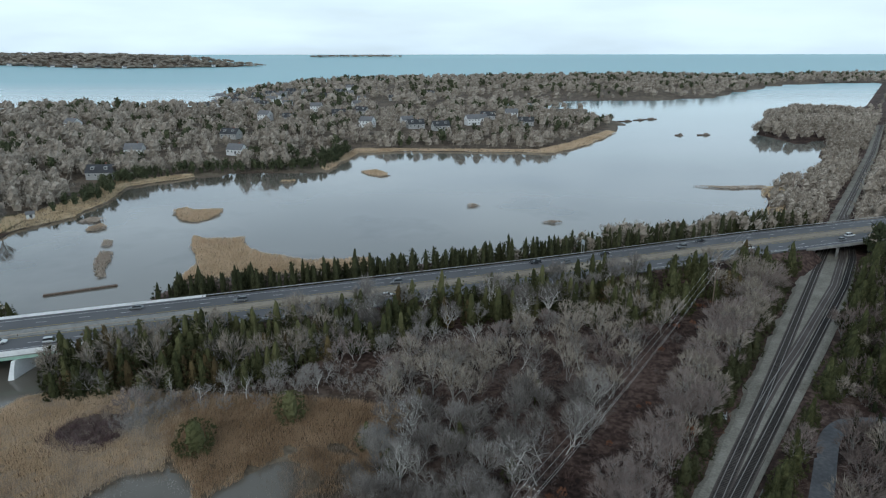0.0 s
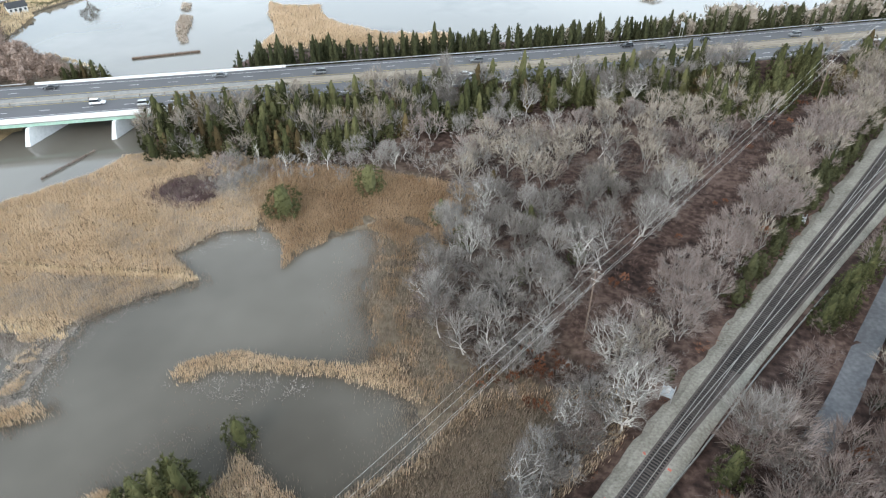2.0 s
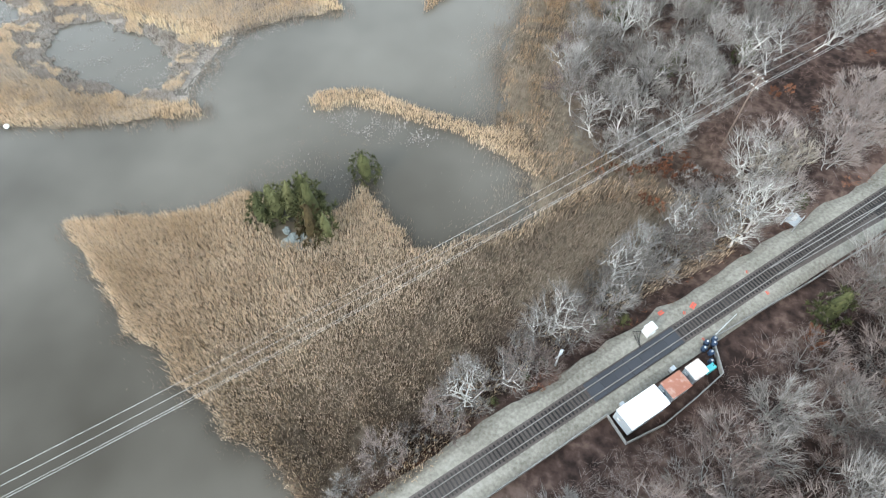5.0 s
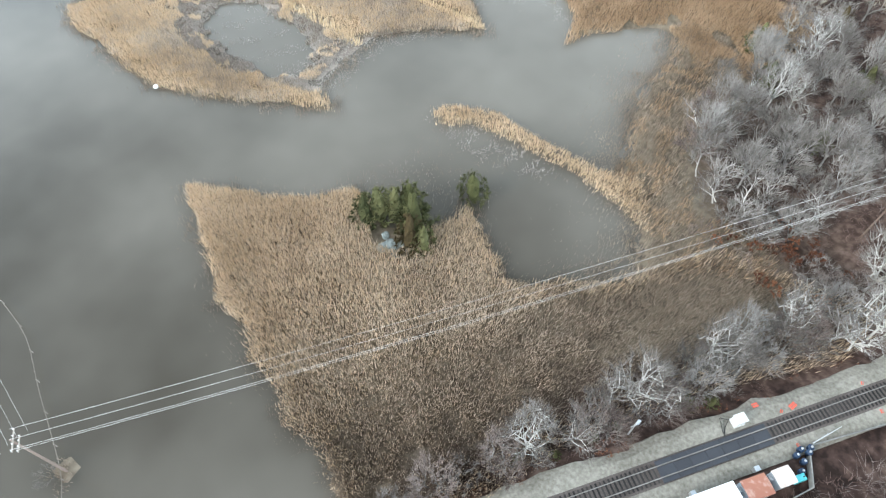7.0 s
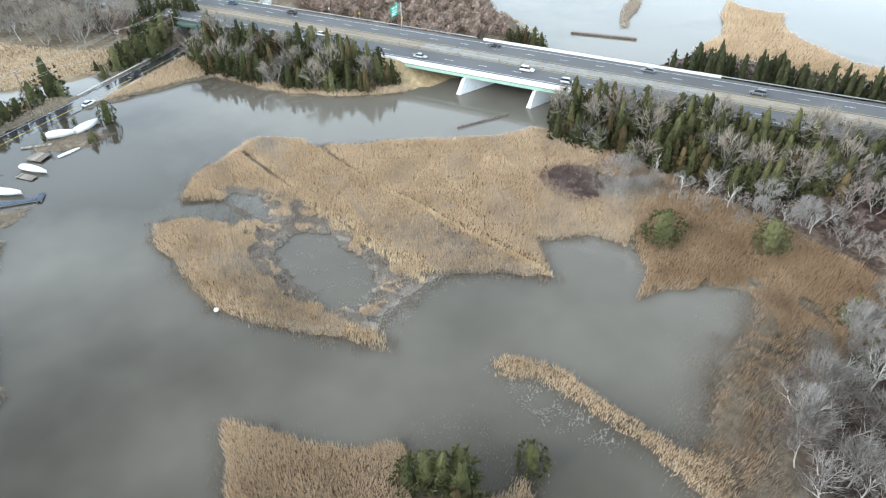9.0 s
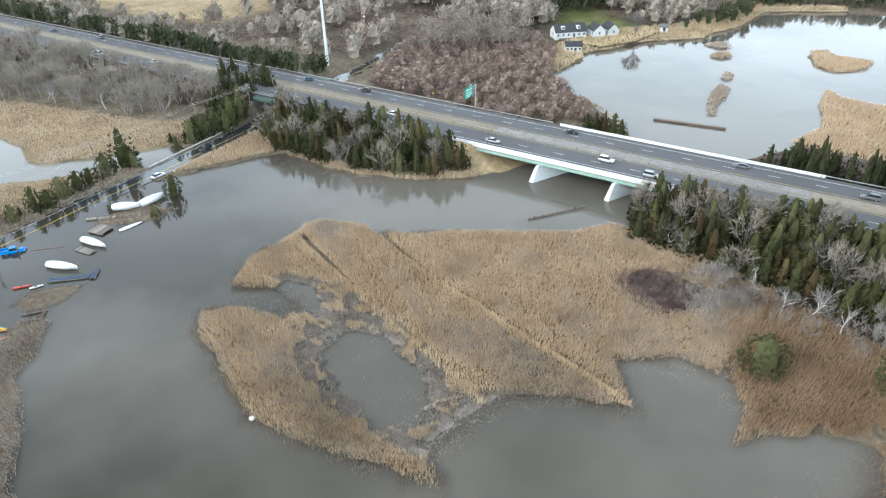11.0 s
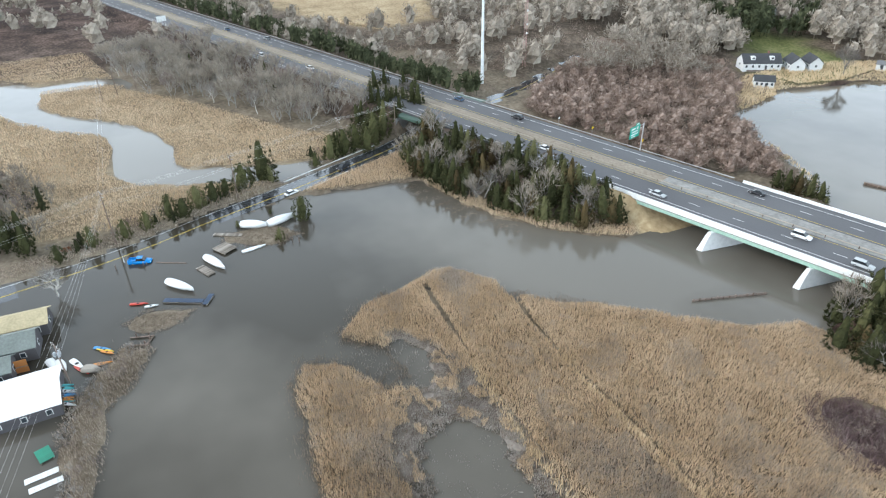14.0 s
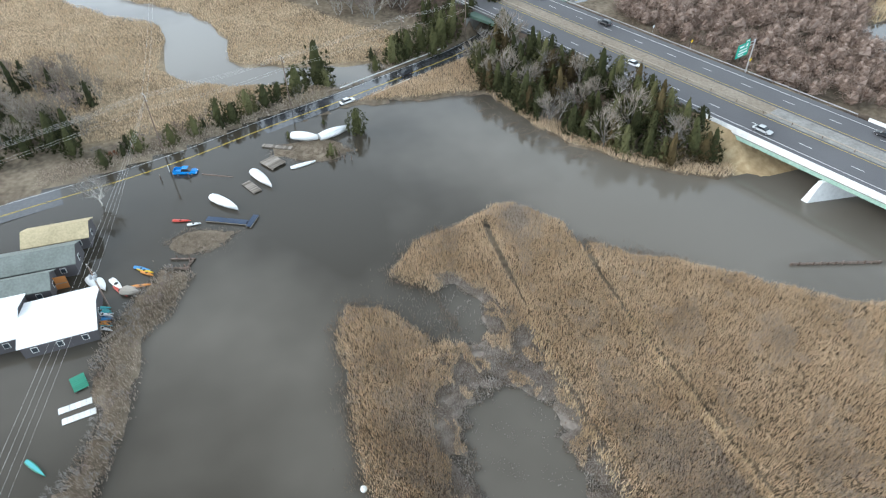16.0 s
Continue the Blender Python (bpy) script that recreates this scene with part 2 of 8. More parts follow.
M_HOLLY = material("olive_evergreen_foliage", [(0.0425, 0.0467, 0.0191), (0.0786, 0.0818, 0.0329), (0.1296, 0.1275, 0.0584)], scale=0.9, rough=0.9, bump=0, vary="both", spec=0.2)
REED_GOLD = material("golden_dry_reed", [(0.48, 0.355, 0.23), (0.62, 0.475, 0.33), (0.72, 0.58, 0.425)], scale=0.12, rough=1.0, bump=0, big=0.03, vary="island", spec=0.1)
REED_BANK = material("bright_golden_reed", [(0.48, 0.36, 0.225), (0.64, 0.5, 0.33), (0.76, 0.63, 0.45)], scale=0.12, rough=1.0, bump=0, big=0.03, vary="island", spec=0.1)
REED_TAN = material("tan_thin_reed", [(0.33, 0.265, 0.21), (0.45, 0.375, 0.31), (0.57, 0.495, 0.42)], scale=0.12, rough=1.0, bump=0, big=0.03, vary="island", spec=0.1)
M_PURPLE = material("dark_purplish_stems", [(0.085, 0.052, 0.05), (0.14, 0.095, 0.092), (0.21, 0.155, 0.15)], scale=0.2, rough=1.0, bump=0, big=0.05, vary="island", spec=0.1)
REED_DULL = material("dull_brown_reed", [(0.165, 0.125, 0.094), (0.25, 0.197, 0.152), (0.36, 0.296, 0.235)], scale=0.12, rough=1.0, bump=0, big=0.03, vary="island", spec=0.1)
REED_BROWN = material("brown_seeding_reed", [(0.38, 0.297, 0.22), (0.54, 0.435, 0.335), (0.68, 0.57, 0.455)], scale=0.12, rough=1.0, bump=0, big=0.03, vary="island", spec=0.1)
REED_RUST = material("rust_brown_reed", [(0.27, 0.178, 0.108), (0.39, 0.27, 0.17), (0.52, 0.38, 0.258)], scale=0.12, rough=1.0, bump=0, big=0.03, vary="island", spec=0.1)
REED_GREY = material("grey_flattened_reed", [(0.25, 0.218, 0.195), (0.37, 0.328, 0.295), (0.49, 0.445, 0.405)], scale=0.12, rough=1.0, bump=0, big=0.03, vary="island", spec=0.1)
M_BRUSH = material("tangled_briar_stems", [(0.16, 0.112, 0.09), (0.255, 0.188, 0.154), (0.36, 0.284, 0.24)], scale=0.7, rough=1.0, bump=0, big=0.05, vary="island", spec=0.1)
M_DARKBRUSH = material("dark_red_undergrowth", [(0.07, 0.042, 0.034), (0.135, 0.088, 0.073), (0.215, 0.155, 0.135)], scale=0.2, rough=1.0, bump=0, big=0.05, vary="island", spec=0.1)
M_FARBARE = material("bare_wood_twigs", [(0.175, 0.147, 0.118), (0.29, 0.25, 0.206), (0.42, 0.372, 0.315)], scale=0.45, rough=1.0, bump=0, big=0.006, vary="island", spec=0.1)
M_FARDARK = material("dark_wood_foliage", [(0.036, 0.042, 0.024), (0.062, 0.07, 0.038), (0.1, 0.108, 0.06)], scale=0.5, rough=1.0, bump=0, big=0.006, vary="island", spec=0.1)


def ground_material():
    """Leaf litter, marsh mud, lawn and sand, laid out by the plan."""
    m = bpy.data.materials.new("ground_cover")
    m.use_nodes = True
    n, l = m.node_tree.nodes, m.node_tree.links
    b = n["Principled BSDF"]
    b.inputs["Roughness"].default_value = 0.95
    b.inputs["Specular IOR Level"].default_value = 0.15
    geo = n.new("ShaderNodeNewGeometry")
    at = n.new("ShaderNodeAttribute")
    at.attribute_name = "cover"
    sep = n.new("ShaderNodeSeparateColor")
    l.new(at.outputs["Color"], sep.inputs[0])
    noises = []
    for sc, de in ((0.7, 9.0), (0.09, 5.0)):
        t = n.new("ShaderNodeTexNoise")
        t.inputs["Scale"].default_value, t.inputs["Detail"].default_value = sc, de
        l.new(geo.outputs["Position"], t.inputs["Vector"])
        noises.append(t)
    avg = n.new("ShaderNodeMath")
    avg.operation = "ADD"
    l.new(noises[0].outputs["Fac"], avg.inputs[0]), l.new(noises[1].outputs["Fac"], avg.inputs[1])
    half = n.new("ShaderNodeMath")
    half.operation = "MULTIPLY"
    half.inputs[1].default_value = 0.5
    l.new(avg.outputs[0], half.inputs[0])

    def ramp(cols):
        r = n.new("ShaderNodeValToRGB")
        e = r.color_ramp.elements
        while len(e) < len(cols):
            e.new(0.5)
        for k, c in enumerate(cols):
            e[k].position, e[k].color = 0.38 + 0.24 * k / (len(cols) - 1), (*c, 1)
        l.new(half.outputs[0], r.inputs["Fac"])
        return r.outputs["Color"]
    litter = ramp([(0.022, 0.014, 0.012), (0.064, 0.04, 0.033), (0.15, 0.103, 0.085)])
    mud = ramp([(0.105, 0.084, 0.061), (0.175, 0.142, 0.105), (0.255, 0.213, 0.16)])
    lawn = ramp([(0.075, 0.085, 0.032), (0.125, 0.135, 0.05), (0.19, 0.185, 0.08)])
    sand = ramp([(0.30, 0.22, 0.13), (0.42, 0.31, 0.18), (0.52, 0.41, 0.26)])
    col = litter
    for chan, other in (("Red", mud), ("Green", lawn), ("Blue", sand)):
        mix = n.new("ShaderNodeMixRGB")
        l.new(sep.outputs[chan], mix.inputs[0]), l.new(col, mix.inputs[1]), l.new(other, mix.inputs[2])
        col = mix.outputs["Color"]
    pale = ramp([(0.17, 0.142, 0.12), (0.255, 0.22, 0.19), (0.35, 0.31, 0.275)])
    mix = n.new("ShaderNodeMixRGB")
    l.new(at.outputs["Alpha"], mix.inputs[0]), l.new(col, mix.inputs[1]), l.new(pale, mix.inputs[2])
    l.new(mix.outputs["Color"], b.inputs["Base Color"])
    bp = n.new("ShaderNodeBump")
    bp.inputs["Strength"].default_value, bp.inputs["Distance"].default_value = 0.7, 0.15
    l.new(noises[0].outputs["Fac"], bp.inputs["Height"]), l.new(bp.outputs["Normal"], b.inputs["Normal"])
    return m


# ---- building tools ----
RNG = np.random.default_rng(7)


class Geo:
    """Collects vertices and faces of one mesh."""

    def __init__(self):
        self.v, self.f = [], []

    def add(self, verts, faces):
        k = len(self.v)
        self.v.extend(tuple(p) for p in verts)
        self.f.extend(tuple(k + i for i in q) for q in faces)
        return self

    def box(self, c, s, rz=0.0, top=1.0, bevel=0.0):
        """A box with its centre c and size s, its top scaled; bevel chamfers its upright and top edges."""
        x, y, z = s[0] / 2, s[1] / 2, s[2] / 2
        rings = [(-z, 1.0, 0.0)]
        rings += [(z - bevel, top, 0.0), (z, top, bevel)] if bevel else [(z, top, 0.0)]
        vs, n = [], 8 if bevel else 4
        for h, k, inset in rings:
            a, b = x * k - inset, y * k - inset
            if bevel:
                e = bevel
                ring = [(-a + e, -b), (a - e, -b), (a, -b + e), (a, b - e), (a - e, b), (-a + e, b), (-a, b - e), (-a, -b + e)]
            else:
                ring = [(-a, -b), (a, -b), (a, b), (-a, b)]
            vs += [(p, q, h) for p, q in ring]
        fs = [tuple(range(n))[::-1], tuple(range(len(vs) - n, len(vs)))]
        for r in range(len(rings) - 1):
            fs += [(r * n + i, r * n + (i + 1) % n, (r + 1) * n + (i + 1) % n, (r + 1) * n + i) for i in range(n)]
        cs, sn = math.cos(rz), math.sin(rz)
        return self.add([(c[0] + p * cs - q * sn, c[1] + p * sn + q * cs, c[2] + h) for p, q, h in vs], fs)

    def tube(self, path, radii, n=6, caps=True):
        """A round bar along a path."""
        path = [Vector(p) for p in path]
        vs = []
        for i, p in enumerate(path):
            d = (path[min(i + 1, len(path) - 1)] - path[max(i - 1, 0)]).normalized()
            a = d.orthogonal().normalized()
            b = d.cross(a)
            r = radii[i] if isinstance(radii, (list, tuple)) else radii
            vs += [p + (a * math.cos(t) + b * math.sin(t)) * r for t in [2 * math.pi * k / n for k in range(n)]]
        fs = [(i * n + k, i * n + (k + 1) % n, (i + 1) * n + (k + 1) % n, (i + 1) * n + k) for i in range(len(path) - 1) for k in range(n)]
        if caps:
            fs += [tuple(range(n))[::-1], tuple(range(len(vs) - n, len(vs)))]
        return self.add(vs, fs)

    def loft(self, rings, caps=True):
        """Skins closed rings of equal length."""
        n = len(rings[0])
        vs = [p for r in rings for p in r]
        fs = [(i * n + k, i * n + (k + 1) % n, (i + 1) * n + (k + 1) % n, (i + 1) * n + k) for i in range(len(rings) - 1) for k in range(n)]
        if caps:
            fs += [tuple(range(n))[::-1], tuple(range(len(vs) - n, len(vs)))]
        return self.add(vs, fs)

    def mesh(self, name, mat, smooth=False):
        me = bpy.data.meshes.new(name)
        me.from_pydata(self.v, [], self.f)
        me.materials.append(mat)
        if smooth:
            me.polygons.foreach_set("use_smooth", [True] * len(me.polygons))
        return me


def part(name, geo, mat, parent=None, label="", smooth=False):
    """One mesh object, under a thing or a part where one is given."""
    ob = new(name, geo.mesh(name, mat, smooth) if isinstance(geo, Geo) else geo)
    ob.parent = parent
    if label:
        ob["label"] = label
    return ob


def thing(name, label, category, m=None, group="", kind=""):
    ob = new(name)
    ob.empty_display_size = 0.3
    if m is not None:
        ob.matrix_basis = m
    return tagged(ob, label, category, group, kind)


def soup(name, tri_pts, mat):
    """A mesh from an (n, k, 3) array of n separate k-cornered faces."""
    n, k = tri_pts.shape[0], tri_pts.shape[1]
    me = bpy.data.meshes.new(name)
    me.vertices.add(n * k)
    me.vertices.foreach_set("co", tri_pts.astype(np.float32).ravel())
    me.loops.add(n * k)
    me.loops.foreach_set("vertex_index", np.arange(n * k, dtype=np.int32))
    me.polygons.add(n)
    me.polygons.foreach_set("loop_start", np.arange(0, n * k, k, dtype=np.int32))
    me.update(calc_edges=True)
    me.materials.append(mat)
    return me


def inside(poly, x, y):
    x, y = np.asarray(x, float), np.asarray(y, float)
    hit = np.zeros(x.shape, bool)
    for (x0, y0), (x1, y1) in zip(poly, poly[1:] + poly[:1]):
        if y0 != y1:
            hit ^= ((y0 > y) != (y1 > y)) & (x < (x1 - x0) * (y - y0) / (y1 - y0) + x0)
    return hit


def line_gap(line, x, y, closed=False):
    """The distance to a line of points."""
    best = np.full(np.shape(x), 1e9)
    for (x0, y0), (x1, y1) in zip(line, line[1:] + (line[:1] if closed else [])):
        dx, dy = x1 - x0, y1 - y0
        t = np.clip(((x - x0) * dx + (y - y0) * dy) / (dx * dx + dy * dy + 1e-9), 0, 1)
        best = np.minimum(best, np.hypot(x - x0 - t * dx, y - y0 - t * dy))
    return best


def signed(poly, x, y):
    """The distance to an outline, positive inside it."""
    return np.where(inside(poly, x, y), 1, -1) * line_gap(poly, x, y, True)


def wobble(x, y, size, seed=0):
    """Smooth noise of about -1 to 1 with features of that size."""
    r = np.random.default_rng(seed)
    out = 0
    for k in range(6):
        a, w, p = r.uniform(0, 6.28), 6.28 / size * r.uniform(0.6, 1.7), r.uniform(0, 6.28)
        out = out + np.sin((x * math.cos(a) + y * math.sin(a)) * w + p)
    return out / 3.0


def smooth(a, lo, hi):
    t = np.clip((a - lo) / (hi - lo), 0, 1)
    return t * t * (3 - 2 * t)


def scatter(poly, count, rng, keep=None):
    """Random places inside an outline."""
    px, py = zip(*poly)
    got = np.zeros((0, 2))
    while len(got) < count:
        p = rng.uniform((min(px), min(py)), (max(px), max(py)), (count * 3, 2))
        ok = inside(poly, p[:, 0], p[:, 1])
        if keep is not None:
            ok &= keep(p[:, 0], p[:, 1])
        if not ok.any():
            break
        got = np.concatenate([got, p[ok]])
    return got[:count]

# ---- the plan: outlines in metres ----
HWY_O, HWY_U, HWY_N = np.array((6.2, 198.4)), np.array((0.9488, 0.3159)), np.array((-0.3159, 0.9488))
RL_O, RL_U, RL_N = np.array((34.0, 30.0)), np.array((0.575, 0.818)), np.array((0.818, -0.575))


def hwy_z(s):
    return 7.0 + 1.8 * smooth(np.asarray(s, float), 40, 190)


def hwy(s, n, z=None):
    p = HWY_O + s * HWY_U + n * HWY_N
    return Vector((p[0], p[1], float(hwy_z(s)) if z is None else z))


def rail(s, n, z=3.0):
    p = RL_O + s * RL_U + n * RL_N
    return Vector((p[0], p[1], z))


ISLAND = [(-148, 71), (-146, 76), (-137, 82), (-129, 83), (-117, 101), (-97, 122), (-93, 134), (-50, 147), (-20, 150), (16, 146), (8, 108), (-4, 106),
          (-12, 104), (-19, 105), (-27, 96), (-31, 88), (-33, 96), (-42, 102), (-50, 101), (-58, 90), (-47, 82), (-56, 76), (-64, 69), (-65, 60),
          (-64, 52), (-63, 48), (-57, 44), (-66, 39), (-74, 35), (-88, 28), (-95, 27), (-104, 28), (-121, 29), (-128, 33), (-125, 39), (-113, 46),
          (-117, 51), (-127, 48), (-133, 42), (-141, 50), (-144, 61)]
MIDPOOL = [(-98, 46), (-100, 51), (-97, 57), (-92, 59), (-86, 57), (-80, 58), (-73, 55), (-70, 49), (-74, 45), (-81, 44), (-88, 44)]
WESTPOOL = [(-128, 41), (-127, 46), (-127, 53), (-120, 57), (-113, 55), (-111, 51), (-113, 47), (-119, 44), (-123, 42)]
MATS = [(-71, 57), (-69, 63), (-65, 69), (-60, 73), (-55, 79), (-53, 76), (-58, 70), (-61, 65), (-62, 58), (-61, 51), (-61, 47), (-65, 44), (-71, 43), (-73, 48), (-73, 54)]
DITCHES = [[(-142, 66.3), (-123, 64.6), (-100, 64), (-66, 63.4)], [(-132, 84), (-126, 82.5), (-118, 81), (-96, 81.6), (-70, 83), (-47, 83.3)]]
EASTBED = [(-14, 106), (-11, 96), (-12, 86), (-10, 78), (-7, 71), (-6, 64), (3, 55), (6, 48), (4, 42), (14, 52), (42, 60), (40, 80), (20, 112)]
ARC = [(-42, 56), (-39, 60), (-31, 63), (-22, 62), (-10, 62), (0, 64), (6, 54), (-4, 57), (-15, 58), (-26, 58), (-33, 57), (-39, 53)]
SOUTHBED = [(-66, 14), (-59, 18), (-52, 21), (-45, 26), (-41, 32), (-36, 31), (-30, 31), (-26, 32), (-23.5, 35), (-22.8, 41), (-20.5, 41), (-19, 39), (-15, 36), (-11, 34.5), (-9, 32), (-5, 33), (-1, 38), (5, 42),
            (16, 58), (42, 62), (40, 50), (26, 34), (14, 16), (8, 0), (0, -14), (-8, -10), (-14, -7), (-21, -7), (-24, -4), (-32, -3), (-35, 0), (-43, 1), (-49, 5), (-58, 9)]
WOOD_E = [(-99, 139), (-91, 130), (-53, 132), (-35, 135), (-5, 130), (2, 115), (4, 92), (4, 74), (12, 64), (22, 62), (30, 56), (20, 40), (8, 26), (3, 11),
          (-3, -5), (-10, -14), (-22, -60), (-60, -300), (2600, -300), (2600, 1500), (330, 310), (-94, 172)]
NORTH_STRIP = [(-97, 170), (-95, 205), (-88, 226), (-30, 240), (60, 268), (190, 315), (235, 405), (312, 470), (380, 590), (520, 800), (800, 1180), (1300, 1700),
               (2600, 2000), (2600, 800), (330, 290)]
NORTH_REED = [(-105, 290), (-95, 284), (-78, 287), (-74, 274), (-64, 262), (-50, 256), (-40, 250), (-12, 254), (-10, 240), (-88, 224), (-87, 246), (-99, 272)]
EAST_HEAD = [(372, 610), (362, 690), (420, 800), (470, 890), (560, 975), (620, 930), (600, 820), (520, 730), (450, 660)]
NORTH_LAND = [(-147, 179), (-127, 183), (-125, 190), (-135, 194), (-150, 202), (-178, 214), (-196, 222), (-206, 262), (-200, 300), (-184, 330), (-186, 372), (-192, 413), (-161, 447), (-67, 469),
              (-54, 560), (0, 572), (46, 568), (123, 560), (165, 610), (220, 714), (258, 812), (225, 900), (262, 1005), (119, 1110), (329, 1200), (530, 1234), (753, 1524),
              (967, 1783), (1500, 1950), (2600, 2100), (2300, 2500), (1426, 2480), (1031, 2243), (646, 2409), (257, 2264), (-298, 2059), (-418, 1815),
              (-450, 1348), (-355, 1067), (-720, 1051), (-1600, 1000), (-3300, 700), (-3300, -700), (-700, -700), (-600, 0)]
WEST_LAND = [(-134, 150), (-139, 126), (-145, 115), (-154, 105), (-166, 98), (-182, 92), (-197, 87), (-201, 62), (-204, 46), (-197, 22), (-191, 1), (-187, -18),
             (-184, -36), (-176, -70), (-160, -300), (-3300, -300), (-3300, 400), (-170, 200)]
CREEK = [(-405, -68), (-388, -52), (-373, -31), (-374, -12), (-361, 10), (-354, 10), (-362, -10), (-362, -30), (-338, -29), (-321, -19), (-298, 2), (-280, 15), (-261, 20), (-248, 17), (-241, 23), (-235, 37), (-231, 52), (-228, 64),
         (-218, 60), (-218, 47), (-224, 34), (-229, 20), (-237, 6), (-248, -1), (-260, 0), (-275, 2), (-290, -3), (-303, -18), (-325, -35), (-355, -50), (-375, -66)]
YARD = [(-187, -34), (-188, 0), (-196, 26), (-203, 50), (-190, 54), (-176, 34), (-160, 18), (-150, 6), (-132, -8), (-118, -10), (-100, -14), (-96, -60), (-170, -60)]
SPIT = [(-152, 0), (-147, 6), (-136, 1), (-131, -4), (-121, -4), (-109, -7), (-98, -9), (-94, -14), (-103, -16), (-117, -11), (-130, -13), (-137, -10), (-144, -6)]
POLE_BANK = [(-42.5, -29), (-40, -27.4), (-37.2, -29.5), (-37.5, -33), (-41.5, -32.5)]
MUDBAR = [(-160, -2), (-165, 4), (-159, 17), (-152, 13), (-152, 4)]
LANDING = [(-186, 24), (-180, 30), (-176, 40), (-180, 48), (-188, 46), (-194, 36), (-192, 26)]
HEADLAND = [(-2450, 3300), (-2100, 3230), (-1517, 3110), (-1100, 3300), (-817, 3480), (-1050, 3600), (-1700, 3800), (-2500, 3700)]
FAR_ISLE = [(-880, 4520), (-700, 4580), (-450, 4590), (-250, 4600), (-180, 4640), (-420, 4700), (-850, 4640)]
WEST_MARSH = [(-206, 10), (-214, 38), (-226, 66), (-245, 80), (-262, 62), (-312, 34), (-345, 8), (-420, -10), (-420, -120), (-260, -50), (-208, -20)]
DRIVE = [(69, 51), (75, 58), (80.5, 66), (86.5, 75.5), (93, 85), (101, 97), (110, 111), (117, 117), (126, 118), (150, 114)]
FAR_MARSH = [(-540, 110), (-470, 205), (-400, 190), (-385, 150), (-440, 120), (-520, 90)]
POND_ISLETS = [([(-136, 343), (-131, 353), (-122, 347), (-108, 348), (-106, 331), (-112, 317), (-124, 322)]), ([(-26, 447), (-20, 452), (-21, 462), (-30, 478), (-44, 470), (-34, 456)]),
               ([(34, 352), (40, 350), (43, 357), (37, 361)]), ([(72, 316), (80, 313), (86, 317), (79, 321)]), ([(-94, 428), (-84, 432), (-83, 437), (-95, 434)]),
               ([(-122, 229), (-134, 250), (-138, 265), (-132, 264), (-125, 247), (-118, 228)]), ([(-142, 272), (-147, 285), (-141, 283), (-138, 273)]), ([(-163, 299), (-167, 307), (-163, 316), (-158, 309)]), ([(-166, 302), (-158, 300), (-156, 309), (-164, 311)]), ([(-178, 318), (-168, 316), (-166, 326), (-176, 328)]),
               ([(190, 412), (215, 402), (240, 404), (240, 412), (214, 410)])]
LAWN = [(-300, 330), (-255, 335), (-206, 318), (-203, 292), (-208, 272), (-232, 268), (-262, 296)]


def far_rise(x, y):
    """The sea's slow rise to the horizon."""
    r = np.hypot(x, y)
    return 63.0 * np.clip((r - 2500) / 2450, 0, 1) ** 2


def hwy_coords(x, y):
    dx, dy = x - HWY_O[0], y - HWY_O[1]
    return dx * HWY_U[0] + dy * HWY_U[1], dx * HWY_N[0] + dy * HWY_N[1]


def rail_coords(x, y):
    dx, dy = x - RL_O[0], y - RL_O[1]
    return dx * RL_U[0] + dy * RL_U[1], dx * RL_N[0] + dy * RL_N[1]


ROAD_W = [(-160, -110), (-176, -60), (-185, -27), (-189, -8), (-194, 8), (-201, 24), (-209, 48), (-217, 68), (-226, 90), (-238, 108), (-250, 135), (-262, 165), (-300, 235), (-340, 285), (-362, 320), (-420, 420)]


def sparse_patch(x, y):
    """The thin grey growth round the inner pools and below the first ditch."""
    v = smooth(-np.hypot((x + 88) / 22, (y - 51) / 12), -1.2, -0.8) + 0.9 * smooth(-np.hypot((x + 118) / 12, (y - 51) / 8.5), -1.2, -.8)
    v = v + smooth(-np.hypot((x + 92) / 24, (y - 61) / 3.4), -1.3, -.7)
    return v * smooth(signed(ISLAND, x, y), 1.5, 5) * (1 - .8 * smooth(y, 63.5, 64.5))


def ditch_gap(line, x, y):
    return line_gap(line, x + wobble(x, y, 30, 9) * .35, y + wobble(x, y, 25, 8) * .35)


